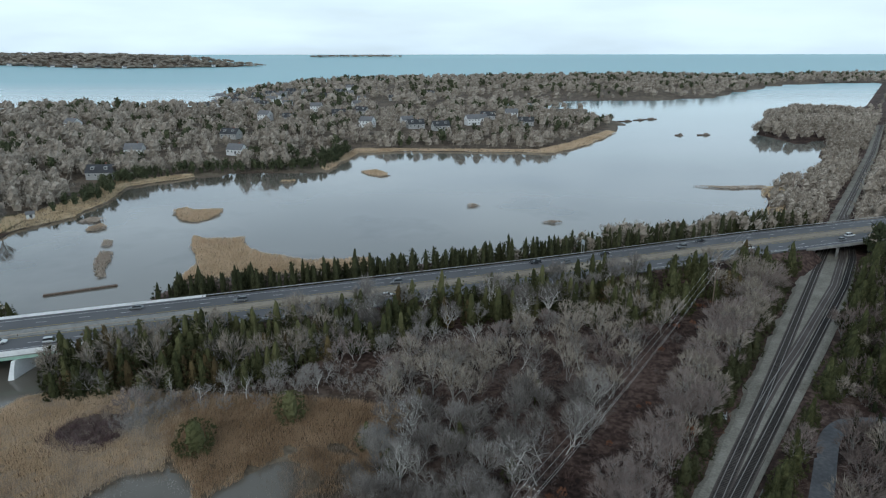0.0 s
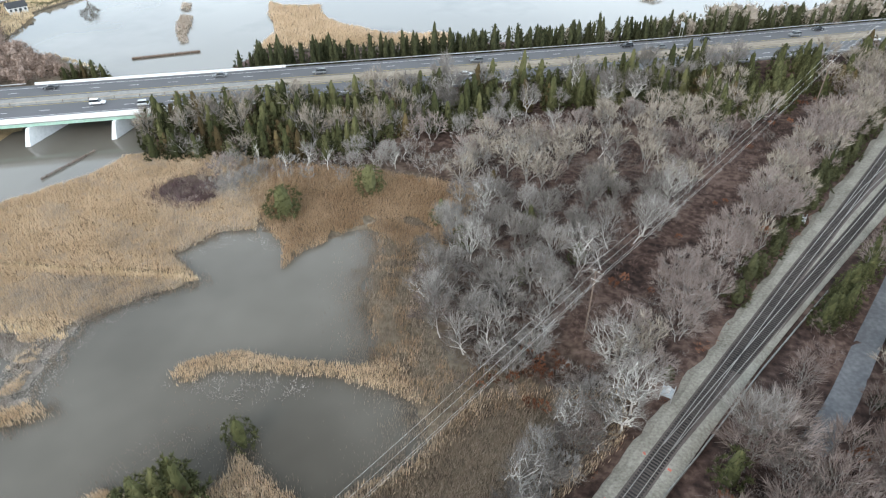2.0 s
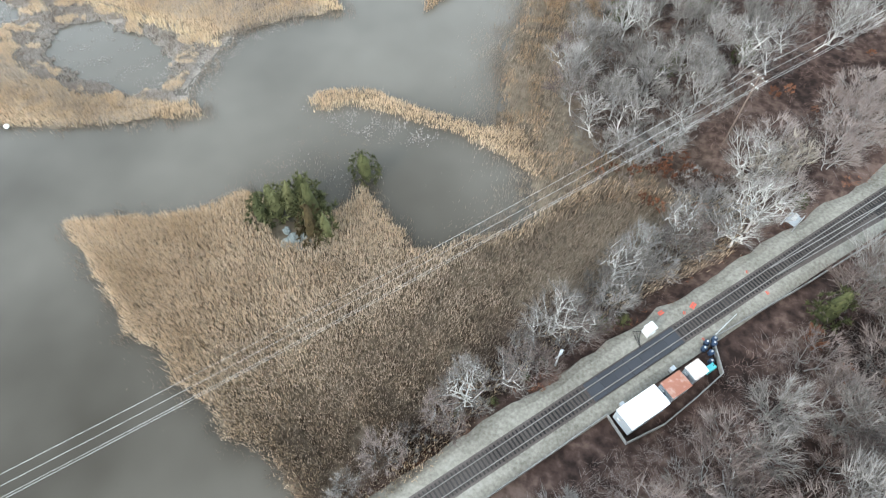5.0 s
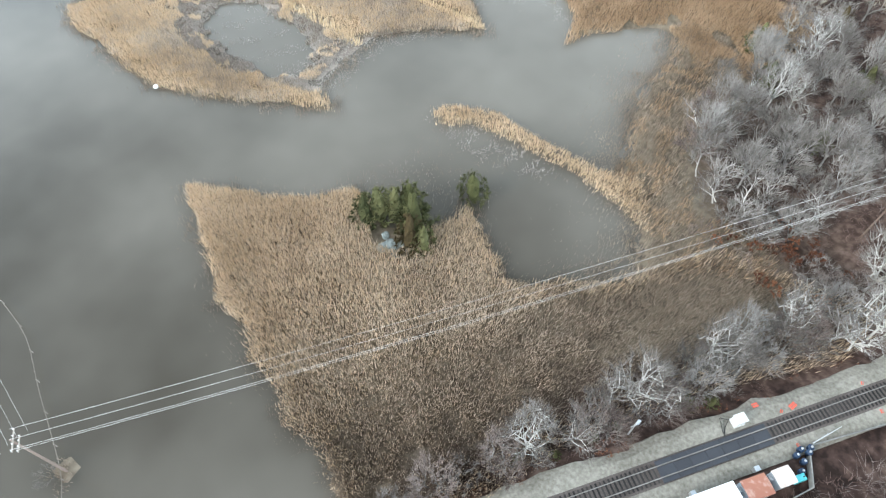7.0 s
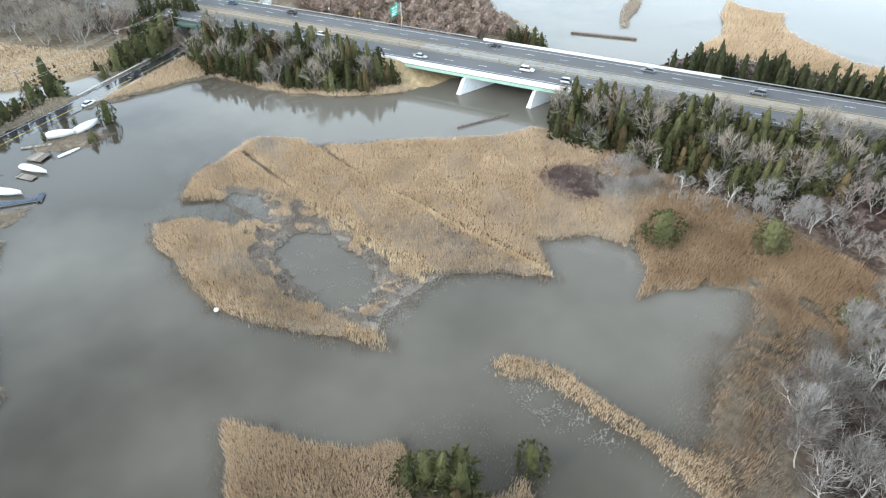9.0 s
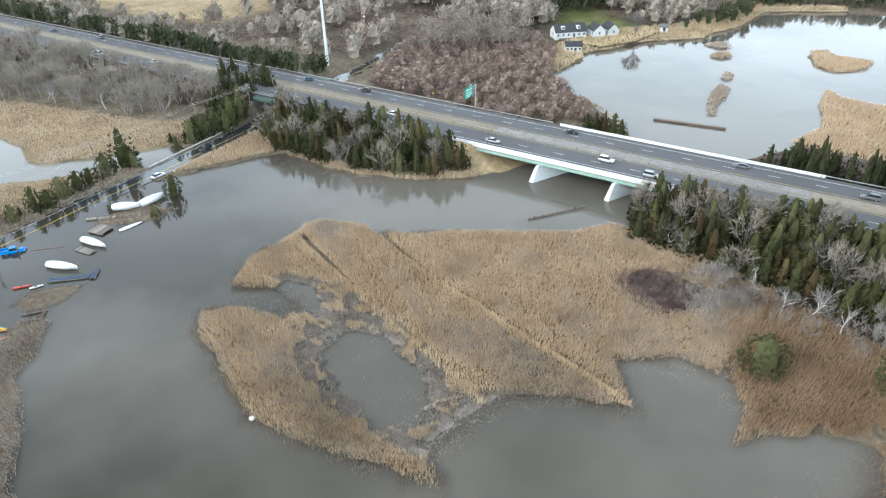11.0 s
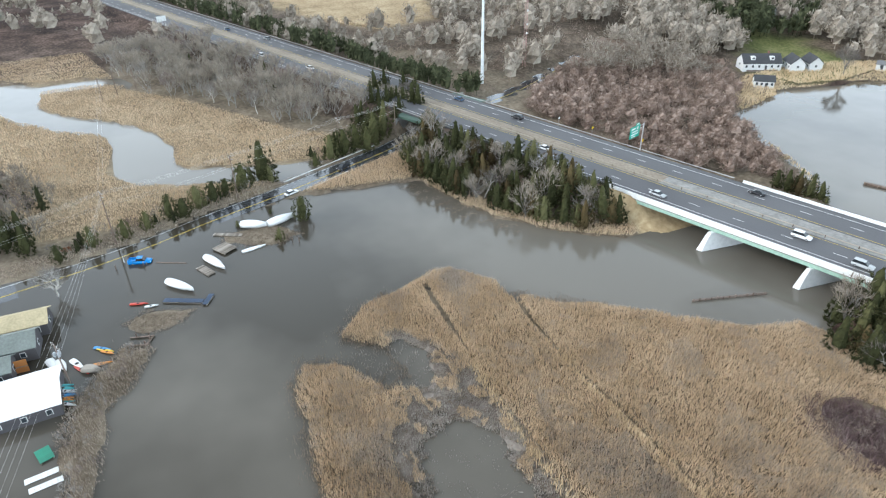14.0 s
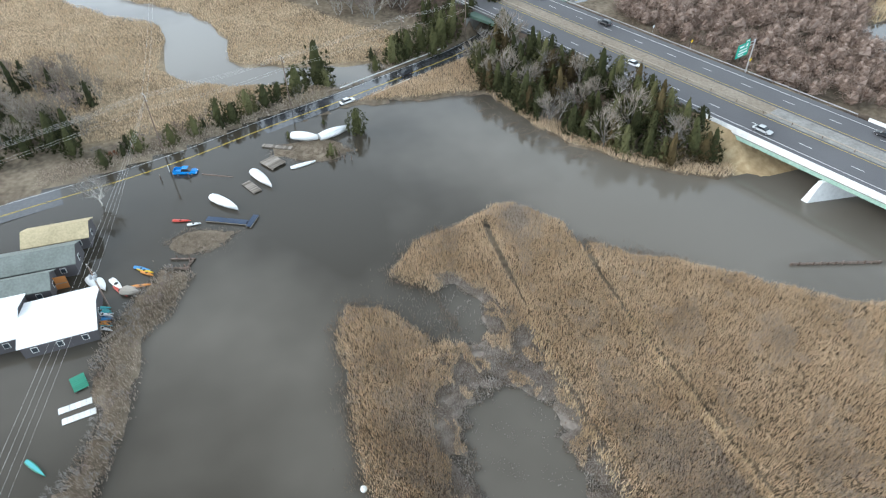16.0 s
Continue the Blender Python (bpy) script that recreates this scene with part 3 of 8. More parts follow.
def ground_height(x, y):
    """Height of the ground over still water, and the four kinds of cover."""
    x, y = np.asarray(x, float), np.asarray(y, float)
    far = np.clip(np.hypot(x, y - 60) / 400, 0, 3)
    wx = x + wobble(x, y, 14, 1) * 0.9 + wobble(x, y, 60, 2) * 2 * far
    wy = y + wobble(x, y, 14, 3) * 0.9 + wobble(x, y, 60, 4) * 2 * far
    h = -1.4 - 40 * smooth(np.hypot(x, y), 2300, 3000)
    mud = np.zeros(x.shape)

    def raise_to(poly, top, lo, hi):
        nonlocal h
        d = signed(poly, wx, wy)
        h = np.where(d > lo, np.maximum(h, -1.4 + (top + 1.4) * smooth(d, lo, hi)), h)
        return d
    for bed in (ISLAND, EASTBED, ARC, SOUTHBED, SPIT, POLE_BANK, MUDBAR, LANDING, NORTH_REED, *POND_ISLETS):
        d = raise_to(bed, 0.06 if bed in (MUDBAR, LANDING) else 0.28, -1.6, 1.4)
        mud = np.maximum(mud, smooth(d, -2, 1))
    for pool in (MIDPOOL, WESTPOOL):
        d = signed(pool, wx, wy)
        h = np.where(d > -1.5, np.minimum(h, 0.25 - 0.5 * smooth(d, -1.5, 1.5)), h)
    thin = np.clip(sparse_patch(x, y), 0, 1)
    h = np.where(thin > 0, h - thin * (0.16 + 0.14 * wobble(x, y, 6, 41) + 0.1 * wobble(x, y, 2.6, 42)), h)
    h = np.where(signed(MATS, wx, wy) > 0, np.minimum(h, .06 + .12 * wobble(x, y, 4, 43)), h)
    # ditches across the big bed, wide at their mouths
    for line in DITCHES:
        d = ditch_gap(line, x, y) - .3 * smooth(-x, 112, 128) + (2 * (1 - smooth(-x, 108, 126)) if line is DITCHES[0] else 0)
        h = np.where(d < .8, np.minimum(h, -0.2 + 0.45 * smooth(d, 0.0, .7)), h)
    for land, top, lo, hi in ((WOOD_E, 2.4, -1, 22), (NORTH_STRIP, 2.2, -1, 14), (EAST_HEAD, 3.0, -2, 20), (HEADLAND, 46.0, -10, 260), (FAR_ISLE, 6.0, -10, 60)):
        raise_to(land, top, lo, hi)
    d = raise_to(NORTH_LAND, 1.0, -2, 6)
    h = np.where(d > 0, np.maximum(h, 0.4 + 6 * smooth(d, 12, 130) + 5 * smooth(d, 200, 900) * (1 + 0.5 * wobble(x, y, 500, 12))), h)
    mud = np.maximum(mud, smooth(d, -3, 2) * (1 - smooth(d, 9, 22)))
    d = raise_to(WEST_LAND, 0.35, -1.5, 2.0)
    west_up = smooth(-x, 330, 520)
    h = np.where(d > 0, np.maximum(h, 0.35 + 4 * west_up), h)
    mud = np.maximum(mud, smooth(d, -2, 1) * (1 - west_up))
    d = signed(CREEK, wx, wy)
    h = np.where(d > -2, np.minimum(h, 0.4 - 1.6 * smooth(d, -2, 2)), h)
    d = signed(YARD, x, y)
    h = np.where((d > 0) & (h < 0), np.maximum(h, -0.3), h)
    # banks of the highway, broken at the bridge and the two underpasses
    s, n = hwy_coords(x, y)
    open_w = smooth(s - 0.35 * n, -168, -156) * (1 - smooth(s - 0.35 * n, -104, -92))
    rs, rn = rail_coords(x, y)
    rail_gap = 1 - smooth(np.abs(rn - 6.5), 9.8, 10.8)
    w_d = line_gap(ROAD_W, x, y)
    gap = np.maximum.reduce([open_w, rail_gap, 1 - smooth(w_d, 6.0, 7.0)])
    bank = hwy_z(s) - 0.35 - np.maximum(0, np.abs(n + 0.2) - 15.5) * 0.5
    bank = np.where(gap > 0.5, -9, bank)
    h = np.maximum(h, np.where(np.abs(s) < 2400, bank, -9))
    # the sand slope under the bridge's west end
    sl = np.clip((-150 - (s - 0.35 * n)) / 14, 0, 1) * 6.2 - 0.3
    on_slope = (s < -148) & (s > -172) & (n > -17) & (n < 15)
    h = np.where(on_slope, np.maximum(h, sl), h)
    sand = np.where((s < -145) & (s > -176) & (n > -20) & (n < 15), 1.0, 0.0)
    # railway bed
    bed = 2.4 - np.maximum(0, np.maximum(-rn - 4.6, rn - 5.2 - 6 * smooth(rs, 30, 230))) * 0.45
    h = np.where((rs > -300) & (rs < 2500), np.maximum(h, bed), h)
    h = np.where((rail_gap > 0.5) & (np.abs(n) < 30) & (rs > 0), 2.7, h)
    # the west road
    road = 0.35 - 0.38 * smooth(y, -60, -20) * (1 - smooth(y, 20, 70)) + 2.0 * smooth(y, 150, 260)
    h = np.where(w_d < 5.2, road - 0.06, h)
    lawn = smooth(signed(LAWN, x, y), -1, 2)
    h = np.where((h > 0.6) & ((rn < -5.5) | (rn > 14)), h + 0.18 * wobble(x, y, 17, 21) + 0.1 * wobble(x, y, 6, 22), h)
    h = np.where(lawn > 0, np.maximum(h, 1.6), h)
    lawn_e = (1 - smooth(np.hypot((x - 112) / 12, (y - 78) / 14), 0.8, 1.1))
    grass = np.maximum(lawn, lawn_e)
    mud = np.where(h > 1.3, mud * 0.3, mud) * (1 - 0.85 * smooth(signed(WOOD_E, wx, wy), -1, 5))
    mud = np.where((y < 68) & (x > -60), mud * (1 - .3 * smooth(x - y, -28, 2)), mud)
    mud = np.where((signed(NORTH_LAND, wx, wy) > 14) | (y > 2600), np.maximum(mud, .55), mud)
    sand = np.maximum(sand, np.where(h < 1, .3, 0) * smooth(signed(WEST_MARSH, wx, wy), -2, 2) * (1 - smooth(signed(CREEK, wx, wy), -2, 0)))
    sand = np.maximum(sand, .7 * smooth(signed(FAR_MARSH, x, y), -3, 3))
    mud = np.maximum(mud, smooth(signed(FAR_MARSH, x, y), -3, 3))
    flat = np.clip(np.maximum(thin, smooth(signed(MATS, wx, wy), -1, 1)), 0, 1)
    return h + far_rise(x, y), mud, grass, sand, flat


def axis(lo, hi, step, grow, end_lo, end_hi):
    mid = list(np.arange(lo, hi + step, step))
    a, d, left = lo, step, []
    while a > end_lo:
        d *= grow
        a -= d
        left.append(a)
    a, d, right = mid[-1], step, []
    while a < end_hi:
        d *= grow
        a += d
        right.append(a)
    return np.array(left[::-1] + mid + right)


def sheet(name, xs, ys, zfun, mat):
    x, y = np.meshgrid(xs, ys)
    z = zfun(x, y)
    nx, ny = len(xs), len(ys)
    me = bpy.data.meshes.new(name)
    me.vertices.add(nx * ny)
    me.vertices.foreach_set("co", np.stack([x, y, z], -1).astype(np.float32).ravel())
    i = (np.arange(ny - 1)[:, None] * nx + np.arange(nx - 1)[None]).ravel()
    quads = np.stack([i, i + 1, i + nx + 1, i + nx], -1).astype(np.int32)
    me.loops.add(quads.size)
    me.loops.foreach_set("vertex_index", quads.ravel())
    me.polygons.add(len(quads))
    me.polygons.foreach_set("loop_start", np.arange(0, quads.size, 4, dtype=np.int32))
    me.polygons.foreach_set("use_smooth", np.ones(len(quads), bool))
    me.update(calc_edges=True)
    me.materials.append(mat)
    return me


XS = axis(-215, 100, 2.1, 1.055, -4700, 4700)
YS = axis(-30, 150, 2.1, 1.055, -1500, 4700)
cover = {}


def ground_z(x, y):
    h, mud, grass, sand, flat = ground_height(x, y)
    cover["c"] = np.stack([mud, grass, sand, flat], -1)
    return h


M_GROUND = ground_material()
ground_me = sheet("ground", XS, YS, ground_z, M_GROUND)
col = ground_me.color_attributes.new("cover", "FLOAT_COLOR", "POINT")
col.data.foreach_set("color", cover["c"].astype(np.float32).ravel())
ground = tagged(new("ground", ground_me), "leaf litter, marsh mud and low shore ground round the cove", "ground", kind="structure")
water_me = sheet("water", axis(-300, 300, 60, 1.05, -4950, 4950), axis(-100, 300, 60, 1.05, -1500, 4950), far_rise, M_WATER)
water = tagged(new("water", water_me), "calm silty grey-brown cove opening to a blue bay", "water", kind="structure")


def floor_at(x, y):
    return float(ground_height(np.array([x]), np.array([y]))[0][0])


def strip(geo, pts, w0, w1, up=0.0):
    """A ribbon along points (x, y, z) between two offsets to the left of its way."""
    pts = [Vector(p) for p in pts]
    vs = []
    for i, p in enumerate(pts):
        d = pts[min(i + 1, len(pts) - 1)] - pts[max(i - 1, 0)]
        side = Vector((-d.y, d.x, 0)).normalized()
        vs += [p + side * w0 + Vector((0, 0, up)), p + side * w1 + Vector((0, 0, up))]
    return geo.add(vs, [(2 * i, 2 * i + 2, 2 * i + 3, 2 * i + 1) for i in range(len(pts) - 1)])


# ---- highway ----
HS = [float(s) for s in np.arange(-1500, 1501, 20)]
highway = thing("highway", "divided grey asphalt highway with painted lane lines", "road", kind="structure")


def hwy_slab(geo, n0, n1, thick, s0=-1500, s1=1500, up=0.0):
    ss = [s0] + [s for s in HS if s0 < s < s1] + [s1]
    rings = [[hwy(s, n0) + Vector((0, 0, up)), hwy(s, n1) + Vector((0, 0, up)), hwy(s, n1) + Vector((0, 0, up - thick)), hwy(s, n0) + Vector((0, 0, up - thick))] for s in ss]
    return geo.loft(rings)


part("carriageway", hwy_slab(Geo(), 3.4, 14.0, 0.5), M_ASPHALT, highway)
part("carriageway", hwy_slab(Geo(), -13.8, -2.4, 0.5), M_ASPHALT, highway)
part("median", hwy_slab(Geo(), -2.4, 3.4, 0.5, up=-0.04, s1=-166), M_MEDIAN, highway, "strip of dry brown grass")
part("median", hwy_slab(Geo(), -2.4, 3.4, 0.5, up=-0.04, s0=-166, s1=-70), M_GREYCON, highway, "stained grey concrete strip on the bridge")
part("median", hwy_slab(Geo(), -2.4, 3.4, 0.5, up=-0.04, s0=-70), M_MEDIAN, highway, "strip of dry brown grass")
for name, n0, w, mat in (("edge_line", 11.6, 0.2, M_LINE), ("edge_line", 4.1, 0.18, M_YELLOW), ("edge_line", -3.3, 0.18, M_YELLOW), ("edge_line", -11.6, 0.2, M_LINE)):
    g = Geo()
    ss = [s for s in HS if -1000 <= s <= 1000]
    for a, b in zip(ss, ss[1:]):
        k = Vector((0, 0, 0.012))
        g.add([hwy(a, n0) + k, hwy(b, n0) + k, hwy(b, n0 + w) + k, hwy(a, n0 + w) + k], [(0, 1, 2, 3)])
    part(name, g, mat, highway)
dash = Geo()
for n0 in (7.95, -7.85):
    for s in np.arange(-620, 520, 12.2):
        s = float(s) + (1.2 if n0 > 0 else 2.6)
        k = Vector((0, 0, 0.012))
        dash.add([hwy(s, n0 - 0.1) + k, hwy(s + 3.1, n0 - 0.1) + k, hwy(s + 3.1, n0 + 0.1) + k, hwy(s, n0 + 0.1) + k], [(0, 1, 2, 3)])
tagged(part("lane_dashes", dash, M_LINE, highway), kind="stuff")


def guardrail(s0, s1, n, label, mat=M_GALV):
    g = thing("guardrail", label, "guardrail")
    beam = Geo()
    a = max(s0, -620)
    ss = [float(v) for v in np.arange(a, s1 + 1, 7.6)]
    beam.loft([[hwy(s, n) + Vector((HWY_N[0] * o, HWY_N[1] * o, z)) for o, z in ((0, .45), (.09, .5), (.03, .6), (.09, .7), (0, .76), (-.03, .6))] for s in ss])
    part("beam", beam, mat, g)
    post = Geo().box((0, 0, 0.35), (0.18, 0.2, 0.72), bevel=0.02).mesh("post", M_POLE)
    for s in ss:
        if -330 < s < 250:
            p = part("post", post, None, g)
            p.location = hwy(s, n - 0.1)
            p.rotation_euler.z = math.atan2(HWY_U[1], HWY_U[0])
    return g


RUSTRAIL = plain("weathered_rail_beam", (0.42, 0.37, 0.31), rough=0.6)
guardrail(-600, 420, -1.8, "weathered steel median guardrail on timber posts", RUSTRAIL)
guardrail(-600, -149, 14.3, "pale steel guardrail along the road shoulder")
guardrail(-69, 420, 14.3, "pale steel guardrail along the road shoulder")
guardrail(-600, -170, -14.1, "pale steel guardrail along the road shoulder")
guardrail(-88, 165, -14.1, "pale steel guardrail along the road shoulder")

# the bridge over the channel
bridge = thing("bridge", "concrete highway bridge with white parapets and green steel girders", "bridge")
part("deck", hwy_slab(Geo(), -14.4, 14.5, 0.55, -176, -66, up=-0.52), M_GREYCON, bridge)
for s0, s1, n in ((-149, -68, 14.35), (-176, -86, -14.4)):
    g = Geo()
    ring = ((-.22, 0), (.22, 0), (.22, .3), (.13, .42), (.11, .84), (-.11, .84), (-.13, .42), (-.22, .3))
    g.loft([[hwy(s, n) + Vector((HWY_N[0] * o, HWY_N[1] * o, z - 0.05)) for o, z in ring] for s in (s0, s0 + 0.4, (s0 + s1) / 2, s1 - 0.4, s1)])
    part("parapet", g, M_WHITECON, bridge, "white concrete parapet")
for n in (-14.0, -9.5, -5, -0.5, 4, 8.5, 13.5):
    g = Geo()
    ring = ((-.2, 0), (.2, 0), (.2, .06), (.05, .08), (.05, 1.0), (.2, 1.02), (.2, 1.08), (-.2, 1.08), (-.2, 1.02), (-.05, 1.0), (-.05, .08), (-.2, .06))
    g.loft([[hwy(s, n) + Vector((HWY_N[0] * o, HWY_N[1] * o, z - 2.15)) for o, z in ring] for s in (-176, -120, -66)])
    part("girder", g, M_GREEN_STEEL, bridge, "green painted steel girder")
fas = Geo()
fas.loft([[hwy(s, -14.62) + Vector((0, 0, z)) for z in (-.72, -0.1)] + [hwy(s, -14.4) + Vector((0, 0, z)) for z in (-0.1, -.72)] for s in (-176, -66)])
part("fascia", fas, M_WHITECON, bridge, "stained white edge beam")
for s0 in (-138.4, -114.2, -92):
    # walls askew to the road, each end battered
    g = Geo()
    lo = [(s0 - 6.3, -18.0), (s0 + 5.6 + 4, 13.6 + 2)]
    rings = []
    for z, pull in ((-1.5, 0.0), (3.6, 2.2), (4.85, 3.0)):
        ends = [(lo[0][0] + pull * 0.35, lo[0][1] + pull), (lo[1][0] - pull * 0.3, lo[1][1] - pull)]
        t = 0.75 - 0.06 * z
        rings.append([hwy(ends[0][0] - t, ends[0][1], z), hwy(ends[0][0] + t, ends[0][1] - 0.1, z), hwy(ends[1][0] + t, ends[1][1], z), hwy(ends[1][0] - t, ends[1][1], z)])
    g.loft(rings)
    part("pier", g, M_WHITECON, bridge, "battered white concrete pier wall")
g = Geo()
g.loft([[hwy(-166 + 0.35 * n, n, z) for z in (1.0, 6.3)] + [hwy(-169 + 0.35 * n, n, z) for z in (6.3, 1.0)] for n in (-14.5, 14.5)])
part("abutment", g, M_CONCRETE, bridge)
g = Geo()
g.loft([[hwy(-82 + 0.35 * n, n, z) for z in (-1.0, 6.3)] + [hwy(-79 + 0.35 * n, n, z) for z in (6.3, -1.0)] for n in (-14.5, 14.5)])
part("abutment", g, M_CONCRETE, bridge)

# railway underpass: two bays under the highway
under = thing("railway_underpass", "concrete railway underpass with two dark bays", "underpass")


def below(rn, n, z):
    """Where a line along the rails meets a line along the highway."""
    a = RL_O + rn * RL_N - HWY_O
    k = float((n - a @ HWY_N) / (RL_U @ HWY_N))
    return rail(k, rn, z)


for rn, w in ((-3.6, 1.0), (5.0, 0.8), (16.6, 1.0)):
    g = Geo()
    g.loft([[below(rn - w / 2, n, z) for z in (2.0, 7.7)] + [below(rn + w / 2, n, z) for z in (7.7, 2.0)] for n in (-14.0, 14.0)])
    part("bay_wall", g, M_GREYCON, under)
g = Geo()
g.loft([[below(c, -14.3, z) for z in (7.6, 8.5)] + [below(c, 14.3, z) for z in (8.5, 7.6)] for c in (-5.2, 6, 18.2)])
part("slab", g, M_GREYCON, under)
g = Geo()
g.loft([[below(c, -14.75, z) for z in (7.9, 9.1)] + [below(c, -14.35, z) for z in (9.1, 7.9)] for c in (-5.4, 6, 18.4)])
part("headwall", g, M_GREYCON, under, "grey concrete headwall")

# the west road's underpass
wunder = thing("road_underpass", "low concrete road underpass below the highway", "underpass")
for k, off in enumerate((-7.0, 7.0)):
    g = Geo()
    a, b = np.array((-231, 96)), np.array((-262, 165))
    d = (b - a) / np.linalg.norm(b - a)
    p = np.array((-d[1], d[0]))
    ring = []
    for t in (4, 44):
        c = a + d * t + p * off
        ring.append([Vector((*(c - p * 0.5), z)) for z in (-0.4, 5.6)] + [Vector((*(c + p * 0.5), z)) for z in (5.6, -0.4)])
    g.loft(ring)
    part("side_wall", g, M_GREYCON, wunder)
g = Geo()
ring = []
for t in (6, 40):
    c = a + d * t
    ring.append([Vector((*(c - p * 8), z)) for z in (5.5, 6.4)] + [Vector((*(c + p * 8), z)) for z in (6.4, 5.5)])
g.loft(ring)
part("slab", g, plain("dark_green_steel", (0.09, 0.15, 0.12), rough=0.6), wunder, "green steel span")

# ---- the old road on the west bank ----


def road_z(x, y):
    return 0.35 - 0.38 * float(smooth(np.array(y), -60, -20) * (1 - smooth(np.array(y), 20, 70))) + 2.0 * float(smooth(np.array(y), 150, 260))


def resample(line, step):
    out = []
    for (x0, y0), (x1, y1) in zip(line, line[1:]):
        k = max(1, int(math.hypot(x1 - x0, y1 - y0) / step))
        out += [(x0 + (x1 - x0) * i / k, y0 + (y1 - y0) * i / k) for i in range(k)]
    out.append(line[-1])
    for _ in range(3):
        out = [out[0]] + [tuple((np.array(a) + 2 * np.array(b) + np.array(c)) / 4) for a, b, c in zip(out, out[1:], out[2:])] + [out[-1]]
    return out


west_pts = [(x, y, road_z(x, y) + 0.02) for x, y in resample(ROAD_W, 4)]
west_road = thing("west_road", "narrow wet asphalt road, partly flooded, with yellow centre lines", "road", kind="structure")
part("carriageway", strip(Geo(), west_pts, -3.9, 3.9), M_WETROAD, west_road)
part("centre_line", strip(Geo(), west_pts, -0.95, -0.8, 0.012), M_YELLOW, west_road)
part("centre_line", strip(Geo(), west_pts, -1.2, -1.08, 0.012), M_YELLOW, west_road)
part("edge_line", strip(Geo(), west_pts, 3.3, 3.45, 0.012), M_LINE, west_road)

# ---- railway ----
TRACKS = {"main": [(-300, -0.5), (-60, -0.5), (30, -0.6), (80, -0.5), (115, 0.1), (160, 0.1), (240, 0.1), (300, 0.6), (335, 1.0), (450, 3.0), (632, 5.4), (900, 4.5)],
          "middle": [(112, 0.1), (130, 1.0), (156, 3.3), (226, 7.6), (270, 7.4), (345, 2.2)],
          "right": [(22, -0.5), (40, 0.4), (67, 1.9), (96, 3.5), (142, 5.9), (228, 10.8), (270, 11.0), (360, 2.6)]}
railway = thing("railway", "ballasted railway with timber sleepers and steel rails", "railway", kind="structure")
bal = Geo()
rings = []
for s in np.arange(-300, 901, 2.5):
    s = float(s)
    mid = float(np.interp(s, (300, 335, 450, 632, 900), (0, 1.0, 3.0, 5.4, 4.5)))
    right = 3.3 + 10 * float(smooth(np.array(s), 20, 230) * (1 - smooth(np.array(s), 262, 345))) + mid
    wob = float(wobble(np.array(s), np.array(3.0), 9, 61)) * .45 + float(wobble(np.array(s), np.array(9.0), 3.5, 62)) * .3 - .5
    rings.append([rail(s, mid - 4.6 + wob, 2.4), rail(s, mid - 3.6 + wob * .6, 2.86), rail(s, mid - 2.1, 2.98), rail(s, right - 1.2, 2.98), rail(s, right, 2.6), rail(s, right, 2.0), rail(s, mid - 5.2, 2.0)])
bal.loft(rings)
part("ballast", bal, M_BALLAST, railway, "grey crushed stone ballast")


def along(track, s):
    pts = TRACKS[track]
    return float(np.interp(s, [p[0] for p in pts], [p[1] for p in pts]))


sleeper_me = Geo().box((0, 0, 0), (2.6, 0.24, 0.16), bevel=0.02).mesh("sleeper", M_SLEEPER)
count = 0
for tr in TRACKS:
    s0, s1 = TRACKS[tr][0][0], TRACKS[tr][-1][0]
    dark, low = Geo(), {"main": 0.0, "middle": .014, "right": .028}[tr]
    rows = [float(s) for s in np.arange(s0, s1 + 1, 6)]
    dark.loft([[rail(s, along(tr, s) + o, z) for o, z in ((-1.75, 2.95 - low), (-1.35, 3.04 - low), (1.35, 3.04 - low), (1.75, 2.95 - low))] for s in rows], caps=False)
    part("track_bed", dark, M_DARKBALLAST, railway, "dark oily stones between the rails")
    for o in (-0.75, 0.75):
        g = Geo()
        prof = ((-.07, 3.10), (.07, 3.10), (.07, 3.13), (.02, 3.15), (.02, 3.22), (.045, 3.23), (.045, 3.29), (-.045, 3.29), (-.045, 3.23), (-.02, 3.22), (-.02, 3.15), (-.07, 3.13))
        g.loft([[rail(s, along(tr, s) + o + a, z) for a, z in prof] for s in rows])
        part("rail", g, M_RAIL, railway, "worn steel rail")
    rest = Geo()
    ang = math.atan2(RL_U[1], RL_U[0])
    for s in np.arange(max(s0, -70) + 0.3, min(s1, 330), 0.62):
        s = float(s)
        if tr != "main" and along(tr, s) - along("main" if tr == "right" or s < 130 else "middle", s) < 1.25:
            continue
        if tr == "main" and -15.5 < s < 1.8:
            continue
        c = rail(s, along(tr, s), 3.05)
        if tr == "main" and -32 < s < 145:
            ob = part("sleeper", sleeper_me, None, railway)
            ob.location, ob.rotation_euler.z = c, ang - math.pi / 2 + 0.0
            count += 1
        else:
            rest.box(c, (2.6, 0.24, 0.16), ang - math.pi / 2)
    if rest.v:
        tagged(part("sleepers", rest, M_SLEEPER, railway), kind="stuff")
# crossing mats between the rails
for k, s in enumerate(np.arange(-15.2, 1.5, 2.4)):
    g = Geo()
    for n0, n1 in ((-1.45, -0.85), (-0.63, 0.63), (0.85, 1.45)):
        c = rail(float(s) + 1.2, -0.5 + (n0 + n1) / 2, 3.16)
        g.box(c, (2.36, n1 - n0, 0.22), math.atan2(RL_U[1], RL_U[0]), bevel=0.03)
    part("crossing_mat", g, plain("black_rubber_mat", (0.035, 0.037, 0.045), rough=0.6) if k == 0 else bpy.data.materials["black_rubber_mat"], railway, "black rubber crossing mat")

# ---- plants ----


